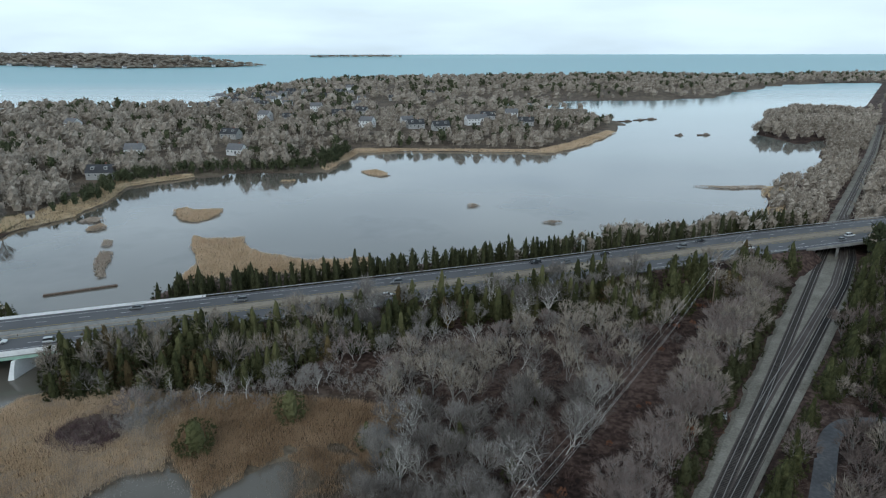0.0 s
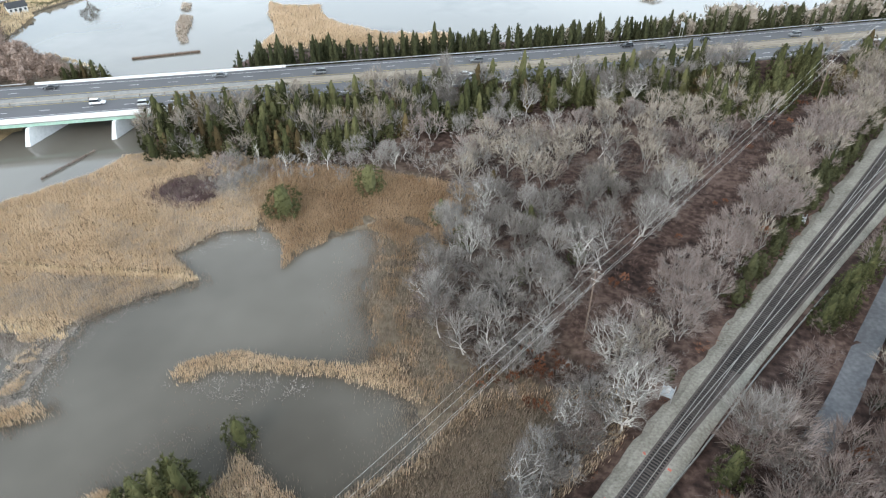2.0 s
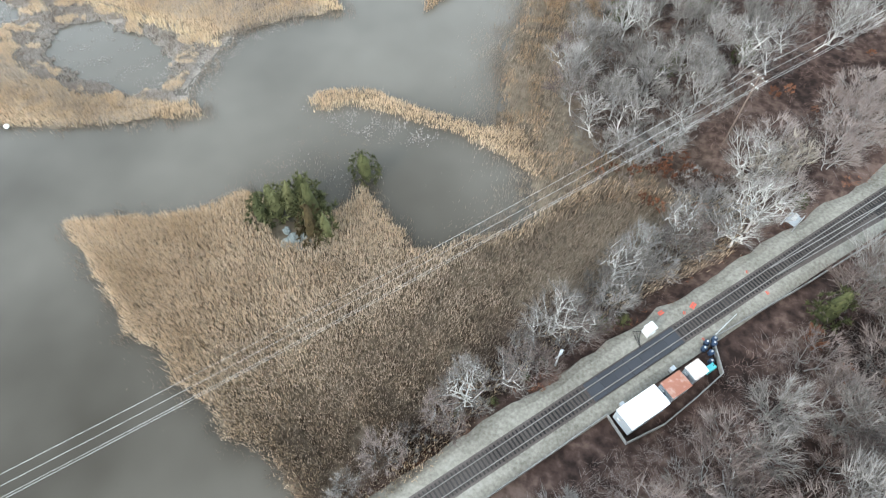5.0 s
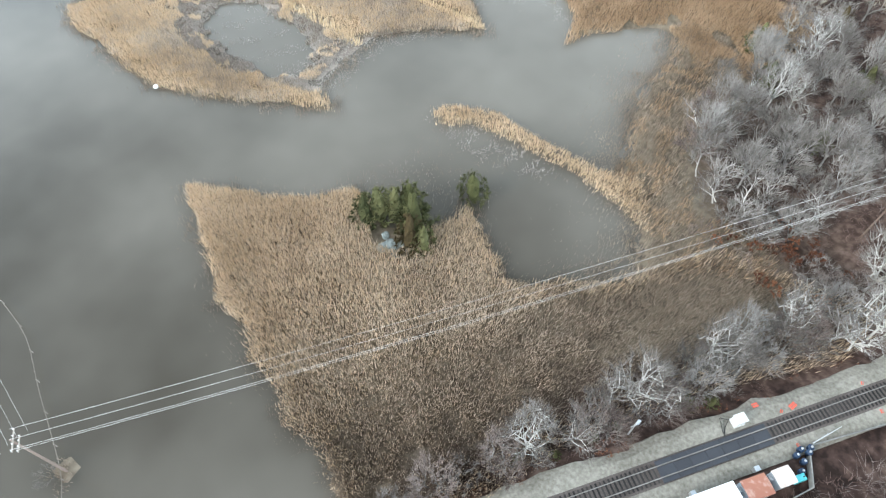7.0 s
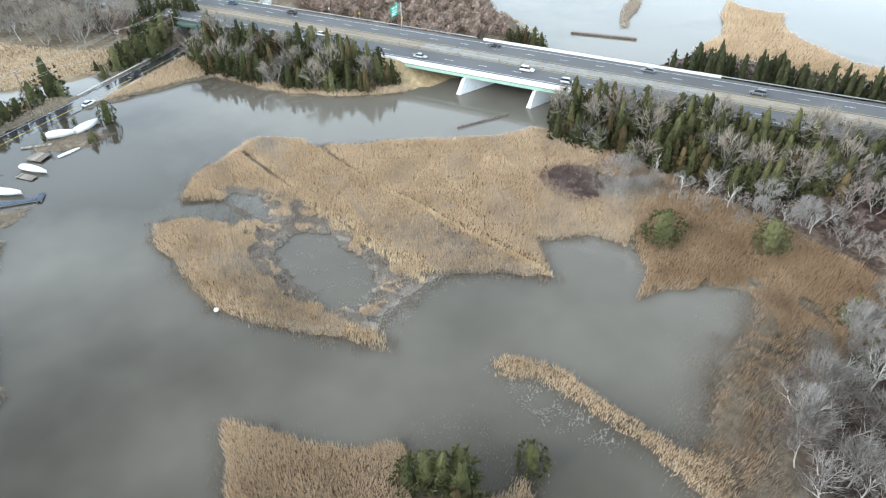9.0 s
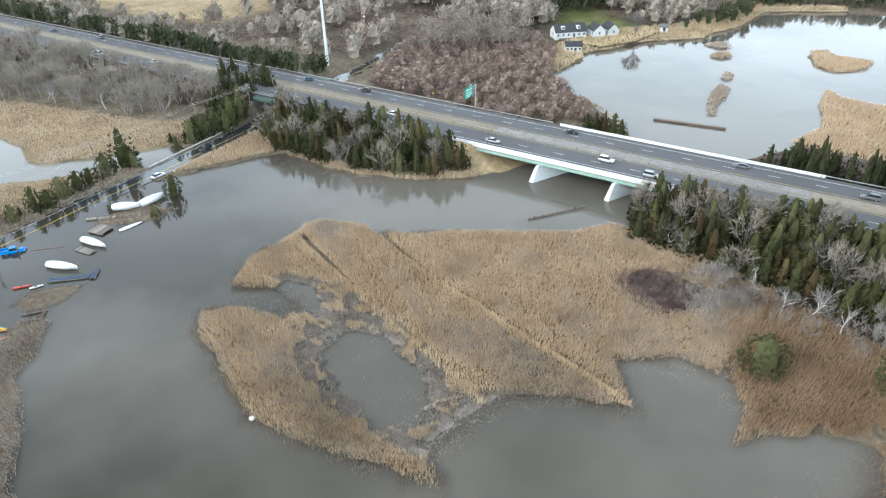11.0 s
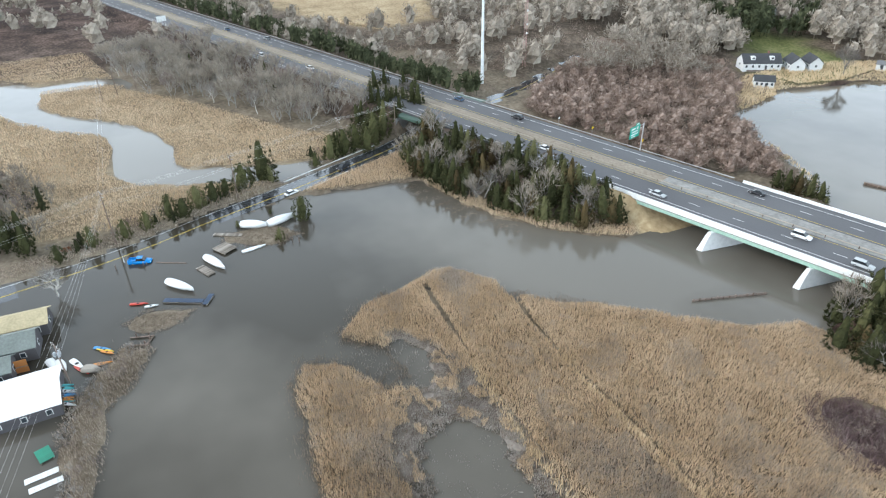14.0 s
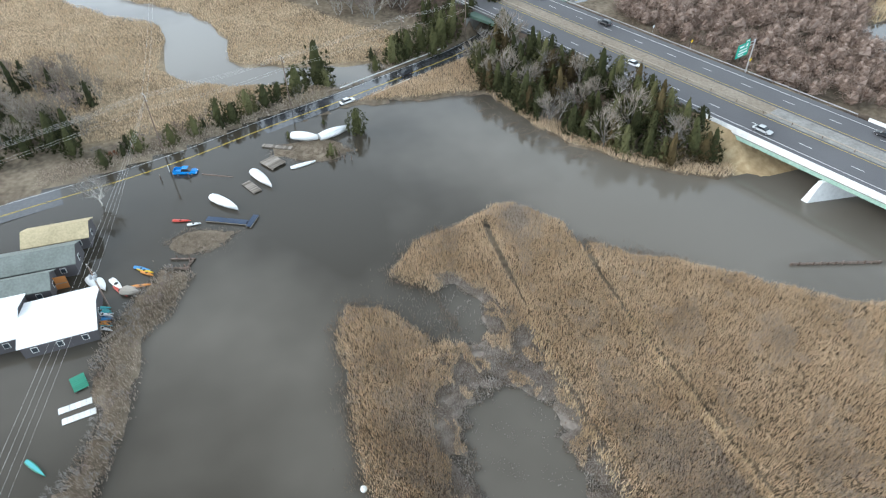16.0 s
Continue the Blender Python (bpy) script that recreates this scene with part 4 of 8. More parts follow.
def turned(v, away, r):
    """A direction at that angle from v, turned at random."""
    a = v.orthogonal().normalized()
    b = v.cross(a)
    t = r.uniform(0, 6.283)
    return (v * math.cos(away) + (a * math.cos(t) + b * math.sin(t)) * math.sin(away)).normalized()


def ribbon(geo, p, d, length, r, rnd):
    """A fine twig spray, as one slim blade."""
    side = turned(d, 1.57, rnd) * r
    geo.add([p - side, p + side, p + d * length], [(0, 1, 2)])


def bare_tree(name, seed, height, wide, bark, twigs, label, limbs=8, sprays=16, stems=1, crook=.16, thin=1.0, stout=1.0, boughs=7):
    """A leafless tree: trunk and main limbs, then boughs and fine sprays of twigs."""
    r = random.Random(seed)
    wood, crown = Geo(), Geo()
    up = Vector((0, 0, 1))

    def bough(p, d, length, rad, level):
        pts, q = [p], p
        segs = 4 if level == 0 else 3 if level == 1 else 2
        for k in range(segs):
            d = (d + Vector((r.uniform(-crook, crook), r.uniform(-crook, crook), r.uniform(-.05, .14)))).normalized()
            q = q + d * length / segs
            pts.append(q)
        (wood if level < 2 else crown).tube(pts, [rad * (1 - .8 * k / segs) for k in range(segs + 1)], 5 if level == 0 else 3, caps=False)
        kids = limbs if level == 0 else boughs if level == 1 else sprays
        for k in range(kids):
            f = 0.3 + 0.7 * (k + r.random()) / kids if level < 2 else r.uniform(.15, 1.0)
            i = min(segs - 1, int(f * segs))
            at = pts[i].lerp(pts[i + 1], f * segs - i)
            way = (pts[i + 1] - pts[i]).normalized()
            if level < 2:
                dd = (turned(way, r.uniform(0.5, 1.0) * (wide if level == 0 else 1), r) + up * (0.22 if level else 0.1)).normalized()
                bough(at, dd, length * r.uniform(0.5, 0.72) * (1.12 - 0.4 * f), max(.03, rad * 0.55 * (1.1 - 0.45 * f)) * stout, level + 1)
            else:
                dd = (turned(way, r.uniform(0.15, 0.95), r) + up * .22).normalized()
                ribbon(crown, at, dd, length * r.uniform(.7, 1.35), r.uniform(.022, .042) * thin, r)
    for k in range(stems):
        lean = turned(up, 0.08 if stems == 1 else r.uniform(0.2, 0.5), r)
        bough(Vector((r.uniform(-.2, .2) * (stems - 1), r.uniform(-.2, .2) * (stems - 1), -0.3)), lean, height * 0.6, 0.017 * height / stems ** .5, 0)
    t = thing(name, label, "tree" if height > 5 else "shrub")
    part("trunk", wood, bark, t)
    part("crown", crown, twigs, t)
    return t


def dome_tree(name, seed, height, spread, bark, twigs, label, limbs=9, boughs=6, sprays=38, fork=.22, thin=1.0, stems=1, crook=.1):
    """A leafless tree with a rounded crown: limbs fan out from the fork, boughs and fine twigs fill the dome."""
    r = random.Random(seed)
    wood, crown = Geo(), Geo()
    mid = Vector((0, 0, height * .5))
    lumps = [(Vector((r.uniform(-1, 1), r.uniform(-1, 1), r.uniform(0, 1))).normalized(), r.uniform(-.22, .2)) for _ in range(8)]

    def shell(d, k):
        k *= 1 + sum(a * max(0, d.dot(v) - .6) / .4 for v, a in lumps)
        return mid + Vector((d.x * spread, d.y * spread, d.z * height * (.5 if d.z > 0 else .3))) * k

    def jag(a, b, n):
        size = (b - a).length * crook
        return [a] + [a.lerp(b, i / n) + Vector((r.uniform(-size, size), r.uniform(-size, size), r.uniform(-.3, 1) * size)) for i in range(1, n)] + [b]
    foot = height * fork
    rad = .016 * height / stems ** .5
    roots = []
    for k in range(stems):
        a = 6.283 * k / stems + r.random()
        off = Vector((math.cos(a), math.sin(a), 0)) * (.25 if stems > 1 else 0)
        top = Vector((off.x * 4, off.y * 4, foot))
        wood.tube(jag(off + Vector((0, 0, -.4)), top, 2), [rad * 1.25, rad * 1.05, rad * .9], 5, caps=False)
        roots.append(top)
    for k in range(limbs):
        a = 6.283 * (k * .382) + r.uniform(-.3, .3)
        el = r.uniform(.05, 1.0) if k else 1.5
        d = Vector((math.cos(a) * math.cos(el), math.sin(a) * math.cos(el), math.sin(el)))
        top = max(roots, key=lambda q: q.x * d.x + q.y * d.y)
        limb = jag(top, shell(d, r.uniform(.72, .9)), 4)
        wood.tube(limb, [rad * .72, rad * .55, rad * .4, rad * .25, rad * .12], 4, caps=False)
        for j in range(boughs):
            f = .25 + .72 * (j + r.random()) / boughs
            i = min(3, int(f * 4))
            at = limb[i].lerp(limb[i + 1], f * 4 - i)
            dd = turned(d, r.uniform(.2, .75), r)
            dd.z = abs(dd.z) * .85 + .05
            dd.normalize()
            end = shell(dd, r.uniform(.8, .96))
            if (end - at).length > height * .42:
                end = at.lerp(end, height * .42 / (end - at).length)
            b = jag(at, end, 2)
            w = turned((b[2] - b[0]).normalized(), 1.57, r) * max(.025, rad * .26)
            wood.add([b[0] - w, b[0] + w, b[1] + w * .7, b[1] - w * .7, b[2]], [(0, 1, 2, 3), (3, 2, 4)])
            for q in range(sprays):
                g = r.uniform(.15, 1.0)
                p = b[0].lerp(b[1], g * 2) if g < .5 else b[1].lerp(b[2], g * 2 - 1)
                out = (p - mid + Vector((0, 0, height * .25))).normalized()
                ribbon(crown, p, turned(out, r.uniform(.1, .8), r), height * r.uniform(.11, .23), r.uniform(.024, .042) * thin, r)
    t = thing(name, label, "tree" if height > 5 else "shrub")
    part("trunk", wood, bark, t)
    part("crown", crown, twigs, t)
    return t


def evergreen(name, seed, height, radius, foliage, label, shape="cone", tufts=60):
    """A cedar or bush: a dark core hidden under many clumps of fine upswept sprays."""
    r = random.Random(seed)
    t = thing(name, label, "tree" if height > 3 else "shrub")
    trunk = Geo().tube([(0, 0, -0.3), (0.05, 0, height * 0.3), (0, 0.05, height * 0.85)], [0.035 * height * .5, 0.03 * height * .5, 0.02], 6)
    part("trunk", trunk, M_CEDARBARK, t)
    bend = (r.uniform(-.05, .05) * height, r.uniform(-.05, .05) * height)

    def girth(f):
        if shape == "cone":
            return radius * min(1.0, 0.66 + f * 1.8) * (1 - f) ** 0.52 * 1.08 + 0.04
        if shape == "column":
            return radius * min(1.0, 0.66 + f * 2.2) * (1 - f ** 2.6) ** 0.8 + .03
        return radius * math.sqrt(max(0.0, 1 - (2 * f - 0.92) ** 2)) + 0.05
    crown = Geo()
    n = 9
    core = []
    for f in (0.06, 0.18, 0.3, 0.42, 0.54, 0.66, 0.77, 0.87, 0.95):
        core.append([Vector((bend[0] * f * f + math.cos(a) * girth(f) * .42 * r.uniform(.65, 1.15), bend[1] * f * f + math.sin(a) * girth(f) * .42 * r.uniform(.65, 1.15), height * (f + r.uniform(-.035, .035)))) for a in [6.283 * (k + .5 * (f * 8 % 1)) / n for k in range(n)]])
    crown.loft(core)
    fine = .5 + .06 * height
    for k in range(tufts):
        f = 1 - math.sqrt(1 - .985 * (k + r.random()) / tufts) if shape == "cone" else .97 * (k + r.random()) / tufts
        a = k * 2.4 + r.uniform(-.5, .5)
        g = girth(f) * r.uniform(.72, 1.06) * (1.18 if r.random() < .14 else 1)
        hub = Vector((bend[0] * f * f + math.cos(a) * g * .86, bend[1] * f * f + math.sin(a) * g * .86, height * f * .96))
        rise = r.uniform(.5, 1.3) if shape != "ball" else (f - 0.35) * 2.2 + r.uniform(0, .5)
        out = Vector((math.cos(a), math.sin(a), rise)).normalized()
        size = fine * r.uniform(.75, 1.25) * (.6 + .5 * (1 - f)) * (.8 if shape == "ball" else 1)
        for q in range(13):
            d = turned(out, r.uniform(0.4, 1.5), r)
            d.z += .25
            d.normalize()
            p = hub + d * size * r.uniform(-.3, .3)
            ribbon(crown, p, d, size * r.uniform(.5, .9), size * r.uniform(.1, .17), r)
    for k in range(10):
        d = turned(Vector((0, 0, 1)), r.uniform(0, .5), r)
        ribbon(crown, Vector((bend[0] * .85, bend[1] * .85, height * r.uniform(.84, .93))), d, height * .1, .13, r)
    part("crown", crown, foliage, t)
    return t


AWAY = pose(0, 0, -60)
BARE = [dome_tree("bare_tree", 11, 9.5, 4.1, M_BARK, M_TWIG, "leafless grey deciduous tree with a rounded twiggy crown", 11, 6, 17, crook=.14),
        bare_tree("bare_tree", 12, 9.0, 1.2, M_BARKWHITE, M_TWIG, "leafless tree with crooked pale bleached limbs", 7, 6, crook=.4, stout=1.0, thin=1.3),
        dome_tree("bare_tree", 13, 10.5, 4.0, M_BARKWHITE, M_TWIG, "tall leafless tree with pale limbs and fine twigs", 10, 6, 14, fork=.24, crook=.2),
        dome_tree("bare_tree", 14, 7.5, 3.7, M_BARK, M_TWIGRED, "leafless tree with fine reddish-brown twigs", 10, 6, 18, stems=2),
        dome_tree("bare_tree", 15, 6.5, 3.6, M_BARK, M_TWIG, "low many-stemmed leafless grey tree", 10, 6, 15, .12, stems=3)]
SNAG = bare_tree("dead_tree", 31, 10.5, 1.0, M_BARKWHITE, M_BARKWHITE, "dead bleached tree with stubby bare limbs", 5, 1, crook=.5, stout=.85, boughs=4)
BUSH = [dome_tree("bare_shrub", 21, 3.8, 2.3, M_BARK, M_TWIG, "leafless grey twiggy shrub", 7, 4, 8, .08, stems=3),
        dome_tree("bare_shrub", 22, 3.0, 1.9, M_TWIGRED, M_TWIGRED, "low leafless reddish shrub", 7, 4, 8, .08, stems=3),
        dome_tree("bare_shrub", 23, 2.6, 1.6, M_TWIGRED, M_RUSTLEAF, "low shrub holding rust-brown dead leaves", 7, 4, 14, .1, stems=3, thin=2.0)]
CEDARS = [evergreen("cedar_tree", 41, 8.4, 3.1, M_CEDAR, "dark green conical cedar tree"), evergreen("cedar_tree", 42, 7.6, 2.6, M_CEDAR, "dark green narrow cedar tree", "column"),
          evergreen("cedar_tree", 43, 9.4, 3.4, M_CEDAR, "tall dark green cedar tree"), evergreen("cedar_tree", 44, 8.0, 2.9, M_CEDARRUST, "bronze-tinged conical cedar tree"),
          evergreen("cedar_tree", 45, 6.5, 2.7, M_HOLLY, "olive green bushy cedar tree", "column")]
LOWCEDAR = [evergreen("cedar_tree", 46, 9.0, 2.6, M_CEDARDEEP, "dark green conical cedar tree", tufts=26), evergreen("cedar_tree", 47, 8.0, 2.3, M_CEDARDEEP, "dark green narrow cedar tree", "column", tufts=26),
            evergreen("cedar_tree", 48, 4.0, 2.0, M_CEDARDEEP, "dark olive cedar shrub", "column", tufts=26)]
LIGHTBARE = [dome_tree("bare_tree", 61, 9.0, 4.3, M_BARK, M_FARBARE, "leafless grey tree with spreading twigs", 8, 5, 10, .12, thin=2.0, stems=2), dome_tree("bare_tree", 62, 8.0, 3.9, M_BARK, M_TWIGRED, "leafless reddish tree with fine twigs", 8, 5, 10, .12, thin=2.0, stems=2),
             dome_tree("bare_tree", 63, 10.0, 4.4, M_BARK, M_FARBARE, "leafless pale tree with a rounded crown", 8, 5, 10, .14, thin=2.0)]
ROUND = evergreen("round_bush", 51, 5.2, 3.0, M_HOLLY, "rounded olive-green evergreen bush standing in reeds", "ball", 170)
TEMPLATES = (*BARE, SNAG, *BUSH, *CEDARS, *LOWCEDAR, *LIGHTBARE, ROUND)


def triangles(me):
    me.calc_loop_triangles()
    co = np.zeros(len(me.vertices) * 3, np.float32)
    me.vertices.foreach_get("co", co)
    ix = np.zeros(len(me.loop_triangles) * 3, np.int32)
    me.loop_triangles.foreach_get("vertices", ix)
    return co.reshape(-1, 3)[ix].reshape(-1, 3, 3)


def joined(name, label, category, placed):
    """Many plants that nobody could count, joined into one mesh."""
    tris, mats, index = [], [], []
    for kind, m in placed:
        rot = np.array(m.to_3x3())
        for ch in kind.children:
            mat = ch.data.materials[0]
            if mat not in mats:
                mats.append(mat)
            if ch.data.name not in TRI:
                TRI[ch.data.name] = triangles(ch.data)
            t = TRI[ch.data.name]
            tris.append(t @ rot.T + np.array(m.translation))
            index.append(np.full(len(t), mats.index(mat), np.int32))
    me = soup(name, np.concatenate(tris), mats[0])
    for mat in mats[1:]:
        me.materials.append(mat)
    me.polygons.foreach_set("material_index", np.concatenate(index))
    return tagged(new(name, me), label, category, kind="stuff")


TRI = {}


def plant(kind, x, y, size=1.0, group="", z=None, rng=RNG):
    m = pose(x, y, floor_at(x, y) if z is None else z, rng.uniform(-3, 3), rng.uniform(-3, 3), rng.uniform(0, 360))
    t = copy_thing(kind, m)
    t.scale = (size * rng.uniform(.88, 1.12), size * rng.uniform(.88, 1.12), size * rng.uniform(.85, 1.15))
    if group:
        t["group"] = group
    return t


def corridor(x, y):
    """How far from the middle of the cleared strip under the power line."""
    return line_gap([(-39, -29), (34.6, 73.2), (114.6, 189.4)], x, y)


def off_ways(x, y):
    """Clear of the highway, the railway and the road."""
    s, n = hwy_coords(x, y)
    rs, rn = rail_coords(x, y)
    return (np.abs(n) > 16.5) & (line_gap(DRIVE, x, y) > 4.2) & ((rn < -6.0 + np.interp(rs, (300, 632), (0, 5))) | (rn > 6.8 + 9 * smooth(rs, 20, 230) * (1 - smooth(rs, 270, 345)) + np.interp(rs, (300, 632), (0, 5)))) & (line_gap(ROAD_W, x, y) > 6) & ~((s > -172) & (s < -104) & (np.abs(n) < 20))


def grove(poly, count, kinds, weights, lo, hi, group, gap=1.8, seed=1, stuff="", keep=off_ways):
    rng = np.random.default_rng(seed)
    pts = scatter(poly, count * 6, rng, keep)
    got, placed = [], []
    zs = ground_height(pts[:, 0], pts[:, 1])[0]
    for (x, y), z in zip(pts, zs):
        if len(got) >= count:
            break
        if z < -0.1 or any((x - a) ** 2 + (y - b) ** 2 < gap * gap for a, b in got):
            continue
        got.append((x, y))
        kind, size = kinds[rng.choice(len(kinds), p=np.array(weights) / sum(weights))], rng.uniform(lo, hi)
        if stuff:
            placed.append((kind, pose(x, y, z - 0.1, 0, 0, rng.uniform(0, 360)) @ Matrix.Diagonal((size, size, size * rng.uniform(.85, 1.15), 1))))
        else:
            plant(kind, x, y, size, group, z - 0.1, rng)
    if stuff:
        joined(stuff, group, "trees", placed)


# woods between the marsh and the wire corridor
clear_line = lambda x, y: off_ways(x, y) & (corridor(x, y) > 6.0)
near_line = lambda x, y: off_ways(x, y) & (corridor(x, y) < 6.5)
grove([(3, 76), (9, 65), (18, 63), (30, 66), (40, 84), (62, 108), (104, 168), (88, 190), (40, 166), (10, 146), (2, 118)], 78, BARE + BUSH, [6, 8, 3, 2, 2, .5, .4, .3],
      .9, 1.2, "bare trees of the wet wood", 3.9, seed=2, keep=lambda x, y: clear_line(x, y) & (y < 122))
grove([(14, 118), (70, 118), (104, 168), (88, 190), (40, 166), (10, 146), (2, 122)], 62, LIGHTBARE + BARE[1:2], [5, 3, 3, 2],
      .9, 1.2, "leafless grey trees of the wet wood's far side", 3.8, seed=17, keep=lambda x, y: clear_line(x, y) & (y > 122), stuff="bare_trees")
grove([(-60, 116), (-55, 114), (-46, 123), (-36, 127), (-26, 127), (-16, 133), (4, 132), (14, 128), (30, 148), (70, 176), (60, 182), (20, 168), (-14, 156), (-30, 146), (-52, 138), (-62, 130)], 140, [BUSH[0], BUSH[1], BARE[4], LIGHTBARE[1], BARE[1]], [7, 3, 3, 1.2, 1], .8, 1.25, "leafless grey shrubs and small trees before the highway", 2.4, seed=3, stuff="bare_shrubs")
grove([(26, 60), (40, 60), (130, 190), (100, 200)], 46, BUSH, [1, 4, 4], .5, 1.0, "low shrubs under the power line", 2.2, seed=16, keep=near_line)
for x, y, s, k in ((7, 71, 1.15, 1), (12, 67, 1.2, 1), (5, 77, 1.1, 0), (17, 66, 1.1, 1), (10, 75, 1.2, 1), (2, 83, 1.0, 1), (14, 73, 1.1, 0), (21, 63, .95, 4), (4, 90, 1.05, 1), (20, 70, 1.15, 1), (25, 66, 1.0, 0), (1, 97, .95, 4), (8, 83, 1.15, 1)):
    plant(BARE[k], x, y, s, "bare trees of the wet wood")
grove([(10, 58), (24, 54), (40, 60), (34, 68), (14, 64)], 22, BUSH + BARE[3:4], [1, 3, 3, 1], .6, 1.0, "low shrubs at the reed edge", 2.2, seed=18)
grove([(-8, -14), (4, -8), (16, 16), (26, 34), (20, 34), (4, 6)], 26, BUSH + BARE[3:], [3, 3, 1, 1, 1], .6, 1.0, "low shrubs at the reed edge", 2.2, seed=19)
# cedars along the highway's south side
grove([(-98, 140), (-92, 132), (-54, 135), (-34, 139), (-14, 152), (-16, 170), (-60, 158), (-92, 150)], 158, [*CEDARS, LIGHTBARE[2], BARE[1]], [4, 4, 4, 3, 2, 1.8, 1.2], 1.0, 1.3, "cedars south of the highway", 1.6, seed=4)
grove([(-14, 152), (4, 160), (40, 179), (66, 184), (104, 214), (160, 236), (150, 242), (90, 222), (30, 200), (-16, 174)], 124, CEDARS + BARE[:3], [3, 3, 4, 1, 1, 2.5, 1.5, 1.5], .9, 1.3, "cedars south of the highway", 2.4, seed=5)
# the cedar point by the bridge
grove([(-197, 88), (-182, 94), (-166, 101), (-154, 108), (-146, 118), (-141, 127), (-146, 131), (-200, 112), (-226, 104), (-214, 90)], 128, [*CEDARS, LIGHTBARE[2], BARE[1]], [3, 2, 3, 4, 4, 1.8, 1.0], .9, 1.2, "cedars on the point", 1.8, seed=7)
CEDAR_N = ((-142, 183, .8, 1), (-139, 184, .9, 0), (-136, 185, .85, 3), (-133, 186, .95, 1), (-130, 187, .8, 0), (-128, 187, .4, 4), (-138, 187, .8, 2))
# row on the north side
grove([tuple(hwy(s, n)[:2]) for s, n in ((-84, 17), (-78, 31), (40, 30), (220, 31), (230, 17))], 270, LOWCEDAR[:2], [1, 1], .9, 1.3, "dark dense row of cedars along the highway", 1.3, seed=6, stuff="cedar_row")
# scrub and trees beside the rails
grove([tuple(rail(s, n)[:2]) for s, n in ((-34, -8), (-32, -12), (32, -17), (32, -8))], 36, [BARE[2], BARE[1], *BARE[3:], *BUSH], [5, 5, .6, 3, 1, 1, .6], .85, 1.2, "bare trees beside the railway", 2.8, seed=9)
grove([tuple(rail(s, n)[:2]) for s, n in ((32, -8), (32, -20), (120, -24), (220, -24), (220, -8), (120, -10))], 92, LIGHTBARE[:2] + BARE[3:4] + BUSH, [4, 4, 6, 1, .6, .6], .95, 1.4, "leafless trees beside the railway", 2.8, seed=10, keep=clear_line, stuff="bare_trees")
grove([tuple(rail(s, n)[:2]) for s, n in ((60, -6.5), (100, -10), (215, -11), (215, -6.5))], 100, LOWCEDAR[2:], [1], .8, 1.6, "low olive cedars beside the railway", 1.2, seed=11, stuff="cedar_scrub")
grove([tuple(rail(s, n)[:2]) for s, n in ((-60, 9), (-60, 55), (15, 40), (40, 28), (40, 8))], 135, BARE + BUSH, [3, 0, .2, 11, 1.5, .2, 2, 1.5], 1.15, 1.55, "bare trees east of the railway", 3.6, seed=12, keep=lambda x, y: off_ways(x, y) & ((rail_coords(x, y)[0] < -24) | (rail_coords(x, y)[0] > 12) | (rail_coords(x, y)[1] > 14.5)))
grove([tuple(rail(s, n)[:2]) for s, n in ((40, 8), (40, 22), (100, 30), (230, 60), (230, 20), (120, 14))], 110, LIGHTBARE[:2] + LOWCEDAR, [4, 4, 1.5, 1.5, 3], .7, 1.0, "mixed bare and evergreen trees east of the railway", 2.3, seed=13, stuff="mixed_trees")
grove([tuple(rail(s, n)[:2]) for s, n in ((18, 8), (18, 42), (60, 46), (112, 40), (112, 15), (60, 11))], 62, [LIGHTBARE[1], LIGHTBARE[0], BARE[3], CEDARS[4], BUSH[1]], [5, 2, 3, 1.3, 2], .9, 1.3, "leafless reddish trees between the railway and a driveway", 3.2, seed=22, stuff="mixed_trees")
grove([(56, 178), (108, 213), (150, 234), (164, 222), (122, 194), (82, 168)], 54, [*CEDARS[:4], LIGHTBARE[0]], [4, 3, 4, 1, 2], 1.05, 1.45, "tall cedars between the wood and the highway", 2.6, seed=23, stuff="cedar_stand", keep=clear_line)
grove([(104, 124), (112, 122), (150, 126), (215, 215), (206, 240), (176, 214), (140, 178), (118, 150)], 92, [*CEDARS[:3], CEDARS[4], LIGHTBARE[1]], [4, 2, 4, 3, 2], 1.0, 1.6, "dark evergreens between the railway and a driveway", 2.6, seed=24, stuff="cedar_stand")
grove([(78, 78), (84, 82), (108, 114), (112, 124), (104, 126), (92, 104)], 26, [CEDARS[0], CEDARS[4], LIGHTBARE[1], BUSH[1]], [2, 3, 3, 2], .8, 1.2, "mixed trees between the railway and a driveway", 2.4, seed=25, stuff="mixed_trees")
# across the road, west
grove([(-404, -2), (-339, 12), (-312, 36), (-270, 61), (-257, 78), (-258, 96), (-300, 92), (-360, 72), (-420, 48)], 150, [*LIGHTBARE, BARE[1], LOWCEDAR[0]], [4, 1, 4, 1.5, .4], 1.0, 1.35, "leafless grey trees beside the west marsh", 2.8, seed=14, stuff="bare_trees")
grove([(-222, 61), (-225, 76), (-237, 98), (-246, 114), (-279, 119), (-277, 101), (-256, 87), (-238, 71)], 34, [CEDARS[4], CEDARS[0], CEDARS[2], BARE[4]], [4, 2, 2, 1.5], .6, .95, "dark evergreens where the road meets the highway", 2.2, seed=26, stuff="cedar_stand", keep=lambda x, y: line_gap(ROAD_W, x, y) > 6.5)
grove([(-204, -22), (-226, -14), (-252, -26), (-268, -66), (-215, -80)], 80, LIGHTBARE + LOWCEDAR[:2], [3, 2, 1, 2, 2], .8, 1.1, "leafless trees west of the road", 2.4, seed=15, stuff="bare_trees")
